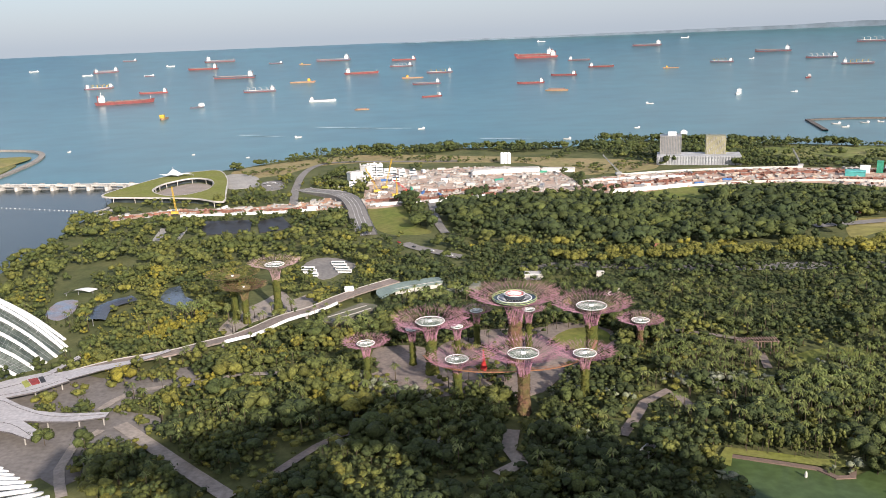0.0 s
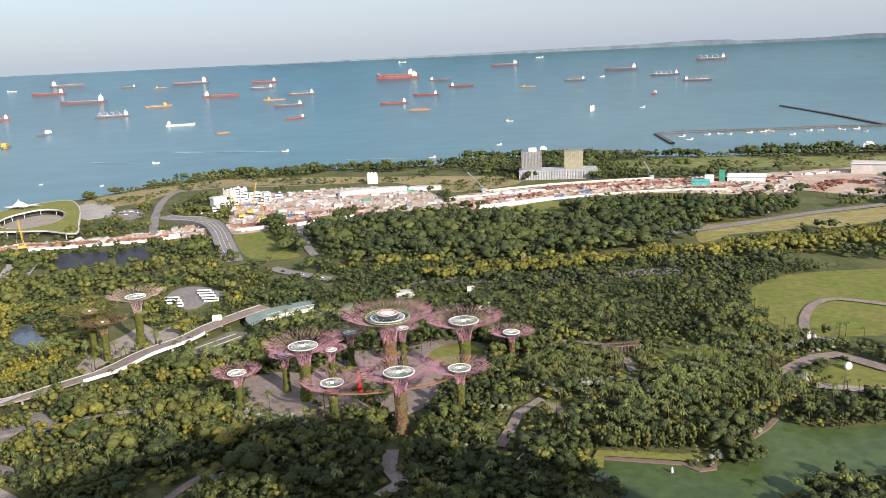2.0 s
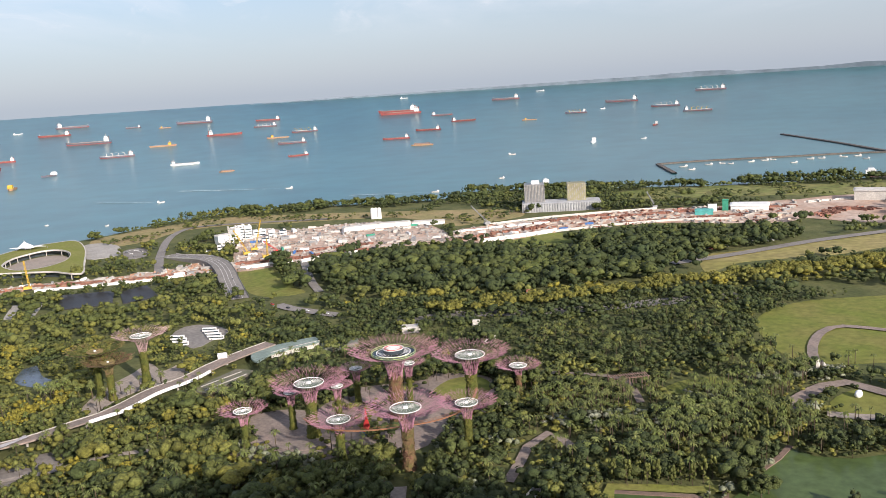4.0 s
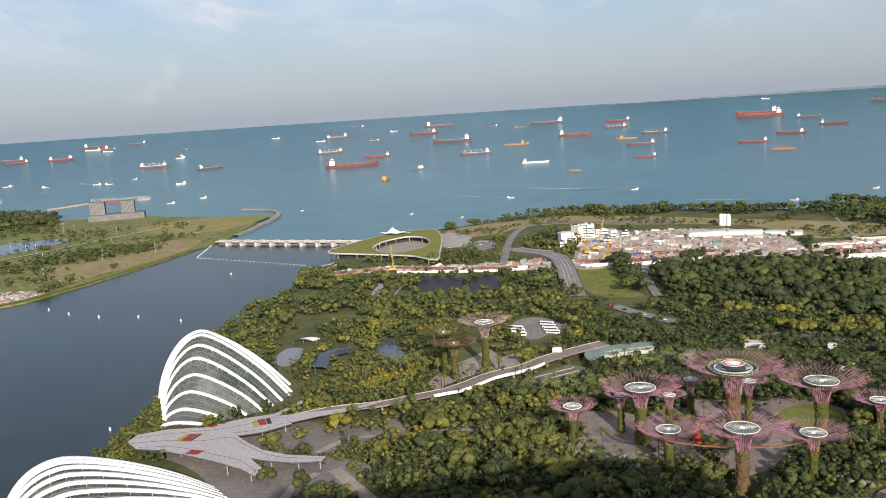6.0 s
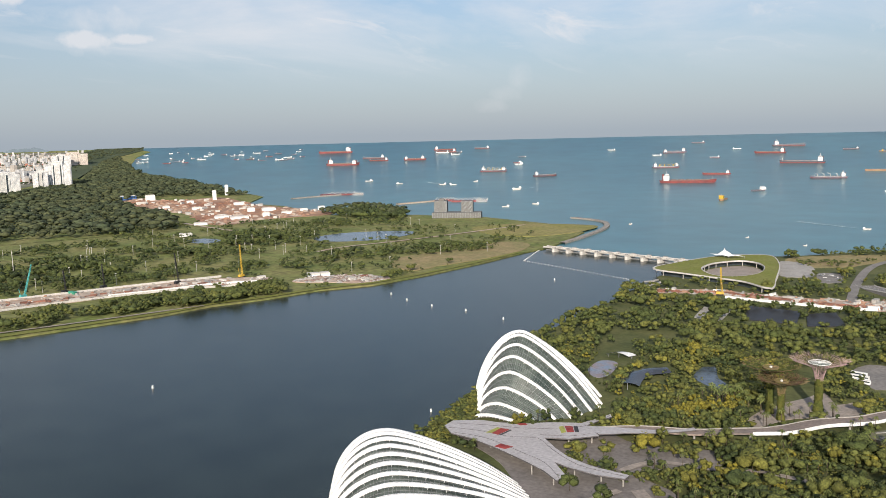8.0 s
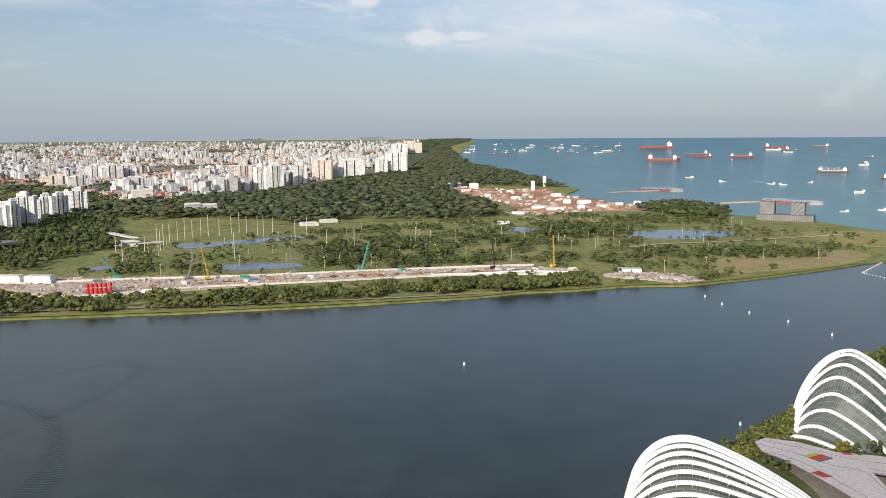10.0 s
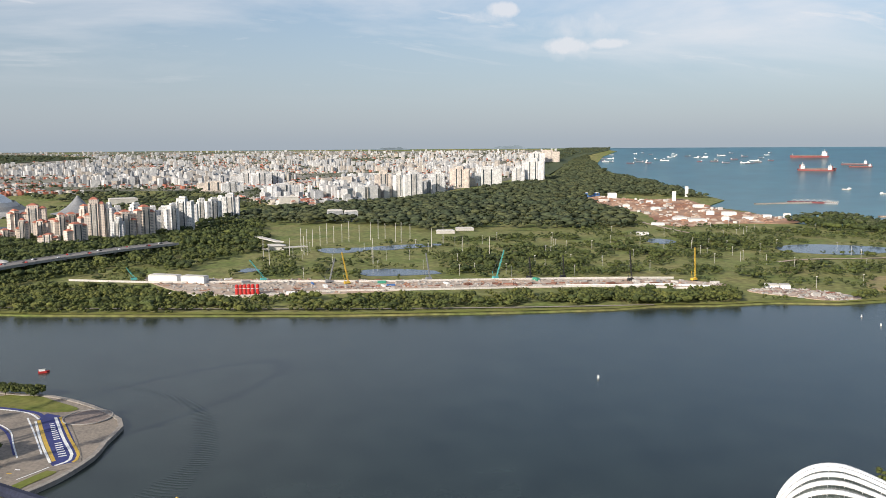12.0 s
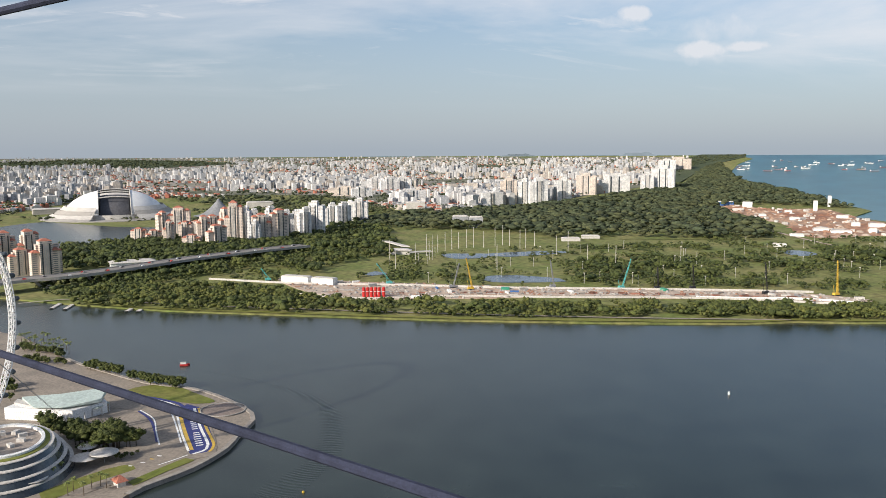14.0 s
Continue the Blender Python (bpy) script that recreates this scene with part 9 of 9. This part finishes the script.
# children's water play court
pc = [(-315, 608), (-319, 639), (-304, 641), (-294, 608), (-299, 592)]
sheet("play_court", pc, 2.4, 0.3, material("blue_play_floor", (0.20, 0.27, 0.36), (0.30, 0.22, 0.20), 0.6, 0.08), "blue splash play court for children", "play area", round_to=4)
# long curved glasshouse roof and green-roofed halls behind the grove
t = thing("long_hall", LONG_ROOF[3][0], LONG_ROOF[3][1], 2.0, "long curved hall with a pale roof edge", "building")
part("roof", Shape().prism(dense(LONG_ROOF, 6), 6.0, 7.2), material("mint_roof", (0.22, 0.28, 0.24), (0.17, 0.22, 0.2), 0.6, 0.05), t, "muted green metal roof")
q = smooth_line([(-45, 625), (-36, 631), (-23, 637), (-8, 643)], 6)
for a, b in zip(q[:-1], q[1:]):
    c = (np.array(a) + np.array(b)) / 2
    d = np.array(b) - np.array(a)
    part("wall_panel", Shape().box((c[0], c[1], 2.0), (np.linalg.norm(d), 0.6, 5.4), math.degrees(math.atan2(d[1], d[0]))), OFFWHITE, t)
t = thing("flat_hall", *[(9, 648)][0], 2.0, "low hall with a grey-green flat roof", "building")
part("roof", Shape().prism([(-7, 640), (23, 642), (21, 630), (-5, 624)], 2.0, 6.0), material("grey_green_roof", (0.17, 0.19, 0.15), None, 0.7, 0.1), t)
t = thing("parking_roof", *[(-81, 585)][0], 2.0, "flat grey-brown planted roof beside the walkway", "building")
part("roof", Shape().prism([(-97, 565), (-84, 584), (-69, 601), (-57, 594), (-61, 582), (-85, 555)], 2.0, 5.0), material("gravel_roof", (0.17, 0.155, 0.12), (0.11, 0.12, 0.08), 0.9, 0.15), t)
for k, (a, b) in enumerate(([(-91, 569), (-65, 593)], [(-87, 561), (-61, 586)])):
    part("roof_edge", Shape().tube([(*a, 5.2), (*b, 5.2)], 0.4, 4), CONCRETE, t)
# coaches
for i, (x, y) in enumerate([(-127, 707), (-124, 698), (-121, 687), (-102, 722), (-99, 713), (-96, 703), (-93, 694)]):
    t = thing("coach", x, y, 2.2, "white touring coach parked on asphalt", "bus", "coaches")
    part("body", Shape().box((x, y, 2.7), (12, 2.6, 3.0), 170), WHITE, t)
    part("window_band", Shape().box((x, y, 4.1), (11.6, 2.66, 1.0), 170), DARKGLASS, t)
    for u in (-4, 4):
        part("wheel", Shape().box((x + u, y - 0.7 * u * 0.1, 2.25), (1.0, 2.5, 0.9), 170), BLACK, t)
# cars, one body and one cabin mesh shared by all of a colour
CAR = {}


def car(x, y, z, yaw, mat):
    """A small car: painted body, dark cabin and four wheels."""
    if mat.name not in CAR:
        lower = [[(u * 2.15 * k, v * 0.88 * k, h) for u, v in ((-1, -1), (1, -1), (1, 1), (-1, 1))] for h, k in ((0.3, 0.97), (0.62, 1.0), (0.88, 0.95))]
        upper = [[(-0.25 + u * 1.25 * k, v * 0.80 * k, h) for u, v in ((-1, -1), (1, -1), (1, 1), (-1, 1))] for h, k in ((0.86, 1.0), (1.38, 0.76))]
        b, c = Shape().grid(lower, wrap=True), Shape().grid(upper, wrap=True)
        b.face(lower[-1])
        roof = Shape()
        roof.face([(q[0], q[1], 1.385) for q in upper[-1]])
        CAR[mat.name] = (b.made("body", mat, far=False), c.made("cabin", DARKGLASS, far=False), roof.made("roof", mat, far=False))
    t0 = thing("car", x, y, z, {"white_paint": "white car parked at the roadside", "grey_steel": "grey car parked at the roadside", "black_panel": "black car parked at the roadside"}.get(mat.name, "red car parked at the roadside"), "car", "parked cars")
    t0.rotation_euler = (0, 0, radians(yaw))
    for nm, me in zip(("body", "cabin", "roof"), CAR[mat.name]):
        o = new(nm, me)
        o.parent = t0
    for u in (-1.3, 1.3):
        for v in (-0.8, 0.8):
            if "wheel" not in CAR:
                CAR["wheel"] = Shape().tube([(0, -0.1, 0.31), (0, 0.1, 0.31)], 0.31, 8).made("wheel", BLACK, far=False)
            o = new("wheel", CAR["wheel"])
            o.parent, o.location = t0, (u, v, 0)


for line, z, off, stp in (([(400, 852), (440, 859), (479, 868), (519, 870)], 3.3, -5.5, 6.5), ([(400, 852), (440, 859), (479, 868), (519, 870)], 3.3, -9.5, 6.5), ([(-61, 812), (-34, 774), (-16, 756), (18, 723)], 3.3, -2.5, 19.0), ([(-103, 920), (-95, 879), (-88, 842)], 4.2, 4.0, 26.0), ([(-213, 1156), (-206, 1093), (-196, 1029)], 3.3, 2.0, 30.0), ([(-18, 940), (-12, 872)], 3.3, 1.5, 24.0)):
    pts = smooth_line(line, stp)
    for a, b in zip(pts[:-1], pts[1:]):
        d = np.array(b) - np.array(a)
        n = np.array((-d[1], d[0])) / np.linalg.norm(d) * (off + rng.uniform(-0.6, 0.6))
        if rng.uniform() < 0.85:
            car(a[0] + n[0], a[1] + n[1], z, math.degrees(math.atan2(d[1], d[0])) + (90 if stp < 10 else 0) + rng.uniform(-3, 3), [WHITE, STEEL, BLACK, WHITE, RED, STEEL][int(rng.integers(0, 6))])
for i in range(14):
    o_ = np.array([(-269, 1186), (-244, 1196), (-228, 1138), (-250, 1119)], float)
    w = rng.dirichlet(np.ones(len(o_)) * 0.8)
    q = w @ o_
    car(float(q[0]), float(q[1]), 2.7, rng.choice([10, 100]), [WHITE, STEEL, BLACK][i % 3])
# a timber pergola among the palms
pa, pb = Vector((174, 481, 0)), Vector((198, 480, 0))
pd = (pb - pa).normalized()
pn_ = Vector((-pd.y, pd.x, 0))
t = thing("pergola", pa.x, pa.y, 2.0, "weathered timber pergola among garden trees", "pergola")
TIMBER = material("weathered_timber", (0.27, 0.185, 0.15), (0.20, 0.14, 0.115), 0.9, 0.4)
for i in range(7):
    for sg in (-1, 1):
        q = pa + (pb - pa) * (i / 6) + pn_ * (3.0 * sg)
        part("post", Shape().box((q.x, q.y, 2.0), (0.5, 0.5, 8.5)), TIMBER, t)
for sg in (-1, 1):
    c = (pa + pb) / 2 + pn_ * (3.0 * sg)
    part("beam", Shape().box((c.x, c.y, 10.5), ((pb - pa).length + 2, 0.5, 0.6), math.degrees(math.atan2(pd.y, pd.x))), TIMBER, t)
for i in range(16):
    c = pa + (pb - pa) * (i / 15)
    part("slat", Shape().box((c.x, c.y, 11.1), (0.4, 8.0, 0.4), math.degrees(math.atan2(pd.y, pd.x))), TIMBER, t)
# red tower sculpture in the plaza and white figures of the garden
x, y = [(17, 461)][0]
t = thing("red_sculpture", x, y, 2.2, "slim red steel lattice tower on the plaza", "sculpture")
part("base", Shape().box((x, y, 2.2), (8, 5, 2.0), 10), BLUE, t, "blue plinth")
part("spire", Shape().box((x, y, 3.8), (5.0, 3.0, 6.0), 10, taper=0.5).box((x, y, 9.6), (2.2, 1.6, 9.0), 10, taper=0.15), RED, t)
for x, y, h in ((*[(-9, 373)][0], 7.0), (*[(313, 474)][0], 9.0), (*[(316, 471)][0], 6.0), (*[(155, 334)][0], 3.0)):
    t = thing("stone_pillar", x, y, 2.1, "pale standing stone in the garden", "sculpture")
    part("stone", Shape().lathe((x, y, 2.1), [(0.22 * h, 0), (0.24 * h, h * 0.3), (0.18 * h, h * 0.75), (0.06 * h, h)], 8), OFFWHITE, t)
x, y = [(309, 426)][0]
t = thing("white_sculpture", x, y, 2.1, "white sculpture lying on the lawn", "sculpture")
part("form", Shape().lathe((x, y, 2.1), [(3.0, 0), (3.6, 1.6), (2.6, 3.4), (0.8, 4.2)], 10, squash=0.6, yaw=30), WHITE, t, smooth=True)
# boardwalk and pier edge of the lake
strip("boardwalk", [(117, 340), (127, 355), (149, 346), (163, 340), (168, 332), (175, 332), (180, 342)], 3.0, 2.9, material("timber_deck", (0.20, 0.14, 0.11), (0.15, 0.11, 0.09), 0.9, 0.5), "brown timber boardwalk along the lake", "boardwalk", thick=0.8)
strip("boardwalk", [(207, 356), (221, 365), (234, 376)], 3.0, 2.9, material("timber_deck_b", (0.20, 0.14, 0.11), (0.15, 0.11, 0.09), 0.9, 0.5), "brown timber boardwalk at the lake shore", "boardwalk", thick=0.8)
# white bridge deck at the shade's edge
a, b = [(88, 357), (112, 385)]
t = thing("footbridge", (a[0] + b[0]) / 2, (a[1] + b[1]) / 2, 2.0, "straight white footbridge between trees", "bridge")
d = Vector((b[0] - a[0], b[1] - a[1]))
part("deck", Shape().box(((a[0] + b[0]) / 2, (a[1] + b[1]) / 2, 2.0), (d.length, 4.5, 2.2), math.degrees(math.atan2(d.y, d.x))), PALEPAVE, t)
for k in (-2.3, 2.3):
    n = Vector((-d.y, d.x)).normalized() * k
    part("parapet", Shape().box(((a[0] + b[0]) / 2 + n.x, (a[1] + b[1]) / 2 + n.y, 2.0), (d.length, 0.4, 3.3), math.degrees(math.atan2(d.y, d.x))), WHITE, t)

# ---- far bank: range, light masts, piers ----
for i, (x, y) in enumerate([(-1573, 355), (-1587, 373), (-1601, 390), (-1616, 408), (-1621, 426), (-1627, 442), (-1621, 462), (-1634, 490), (-1649, 511), (-1636, 522), (-1583, 527), (-1562, 532), (-1594, 562), (-1542, 337), (-1520, 321), (-1463, 314), (-1455, 556), (-1489, 593), (-1333, 567), (-1288, 599), (-1423, 235), (-1366, 235), (-1411, 278), (-1309, 396)]):
    t = thing("net_mast", x, y, 2.0, "tall thin grey mast round the driving range", "mast", "range masts")
    part("pole", Shape().tube([(x, y, 2.0), (x, y, 36 + (i % 3) * 4)], 0.6, 5, r1=0.4), OFFWHITE, t)
for i, (x, y) in enumerate(points_in(GOLF, 46) + points_in(GOLF_2, 36)):
    t = thing("light_mast", x, y, 2.0, "slender floodlight mast on the golf course", "mast", "floodlight masts")
    part("pole", Shape().tube([(x, y, 2.0), (x, y, 18)], 0.28, 4), OFFWHITE, t)
    part("lamp_bar", Shape().box((x, y, 17.6), (2.6, 0.8, 0.8), i * 37), OFFWHITE, t)
q = [(-1559, 274)][0]
t = thing("clubhouse", q[0], q[1], 2.0, "white driving range clubhouse with wing roofs", "building")
part("hall", Shape().box((q[0], q[1], 2.0), (44, 16, 8), 80), OFFWHITE, t)
part("roof", Shape().box((q[0], q[1], 10.0), (52, 22, 3), 80, taper=0.6), OFFWHITE, t)
a, b = [(-1717, 267), (-1610, 291)]
part("stand_roof", Shape().prism([a, b, (b[0] + 8, b[1] + 14), (a[0] + 8, a[1] + 14)], 10, 12), OFFWHITE, t, "long sloping stand roof")
a, b = [(-1554, 290), (-1559, 337)]
part("range_roof", Shape().prism([a, b, (b[0] + 12, b[1]), (a[0] + 12, a[1])], 6, 7.5), OFFWHITE, t, "long low range roof")
# slipways in the far shore
for a, b in ([(-1192, -246), (-1151, -250)], [(-1187, -228), (-1142, -232)], [(-1136, -145), (-1102, -152)], [(-1133, -134), (-1098, -139)]):
    a, b = np.array(a, float), np.array(b, float)
    strip("slipway", [tuple(a), tuple(b + (b - a) * 0.5)], 5.0, 1.9, OFFWHITE, "pale concrete rowing slipway", "pier", thick=1.6)
# coastal works: jetties, loaders and plant
strip("jetty", [(-1580, 1852), (-1552, 1960), (-1541, 2055)], 10, 4.0, PALEDIRT, "sandy jetty reaching into the sea", "pier", thick=4.0)
strip("jetty", [(-2067, 1885), (-2053, 2004), (-2008, 2156)], 10, 4.0, RUBBLE, "rock jetty reaching into the sea", "pier", thick=4.0)
for x, y, w in [(-1528, 2009, 62), (-1454, 2019, 85), (-1406, 2035, 34), (-2049, 2083, 120), (-1976, 2107, 39)]:
    t = thing("barge", x, y, 0.0, "moored grey work barge with conveyor frames", "barge", "work barges")
    yw = math.degrees(math.atan2(y, x)) - 90
    part("hull", Shape().box((x, y, -0.5), (w, w * 0.3, 5), yw), HULLRED if w > 55 else STEEL, t)
    s = Shape()
    for i in range(6):
        u = (-0.4 + 0.16 * i) * w
        c_, s_ = math.cos(radians(yw)), math.sin(radians(yw))
        s.tube([(x + u * c_, y + u * s_, 4.5), (x + (u + w * 0.08) * c_, y + (u + w * 0.08) * s_, 12), (x + (u + w * 0.16) * c_, y + (u + w * 0.16) * s_, 4.5)], 0.9, 4)
    part("conveyor_frame", s, OFFWHITE, t)
for i, (x, y) in enumerate([(-2597, 1617), (-2489, 1632), (-2281, 1737), (-2440, 1912), (-2024, 1630), (-1806, 1495), (-1770, 1527), (-1672, 1566), (-1663, 1623), (-2012, 1468), (-1727, 1333), (-2232, 1606), (-2348, 1505), (-1655, 1488), (-1644, 1409), (-1669, 1343), (-2149, 1460)]):
    h, w = (14, 18, 32, 36, 8, 10, 9, 7, 9, 7, 6, 8, 8, 6, 11, 6, 6)[i], (50, 30, 12, 11, 30, 20, 36, 20, 18, 26, 34, 20, 28, 26, 16, 44, 20)[i]
    t = thing("plant_building", x, y, 2.4, "pale works building on reclaimed land", "building", "coastal works")
    yw = math.degrees(math.atan2(y, x)) - 90 + 10
    part("wall", Shape().box((x, y, 2.4), (w, w * 0.5, h), yw), [WHITE, BLUE, OFFWHITE][0 if i not in (0, 12) else (1 if i == 0 else 2)], t)
    part("roof", Shape().box((x, y, 2.4 + h), (w * 1.03, w * 0.52, 2), yw, taper=0.8), OFFWHITE, t)
s1, s2, s3 = Shape(), Shape(), Shape()
for x, y in points_in(SITE_F, 420):
    u = rng.uniform()
    if u < 0.14:
        s1.box((x, y, 2.6), (rng.uniform(6, 20), rng.uniform(4, 9), rng.uniform(3, 8)), rng.uniform(0, 180))
    else:
        (s2 if u < 0.75 else s3).lathe((x, y, 2.6), [(rng.uniform(6, 20), 0), (rng.uniform(3, 6), rng.uniform(1.5, 4)), (1.0, 4.5)], 7)
single("site_sheds", s1, OFFWHITE, "small pale sheds and tanks on reclaimed land", "sheds", kind="stuff")
single("spoil_heaps", s2, REDDIRT, "red-brown heaps of excavated earth", "earth heaps", kind="stuff")
single("sand_heaps", s3, PALEDIRT, "pale heaps of sand on reclaimed land", "sand heaps", kind="stuff")
# far islands on the horizon, their haze put into the colour
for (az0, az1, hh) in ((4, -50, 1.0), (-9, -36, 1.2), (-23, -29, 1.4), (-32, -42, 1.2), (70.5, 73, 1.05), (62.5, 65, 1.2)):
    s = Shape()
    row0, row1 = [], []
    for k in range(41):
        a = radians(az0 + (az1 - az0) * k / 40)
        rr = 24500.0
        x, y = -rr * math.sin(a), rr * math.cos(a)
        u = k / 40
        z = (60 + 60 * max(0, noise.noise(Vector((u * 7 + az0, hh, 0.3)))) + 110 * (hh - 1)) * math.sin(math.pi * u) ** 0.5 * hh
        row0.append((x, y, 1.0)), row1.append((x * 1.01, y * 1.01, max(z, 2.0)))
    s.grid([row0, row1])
    single("far_island", s, HAZEHILL, "low wooded island in haze-tinted blue-grey on the horizon", "island", kind="structure")
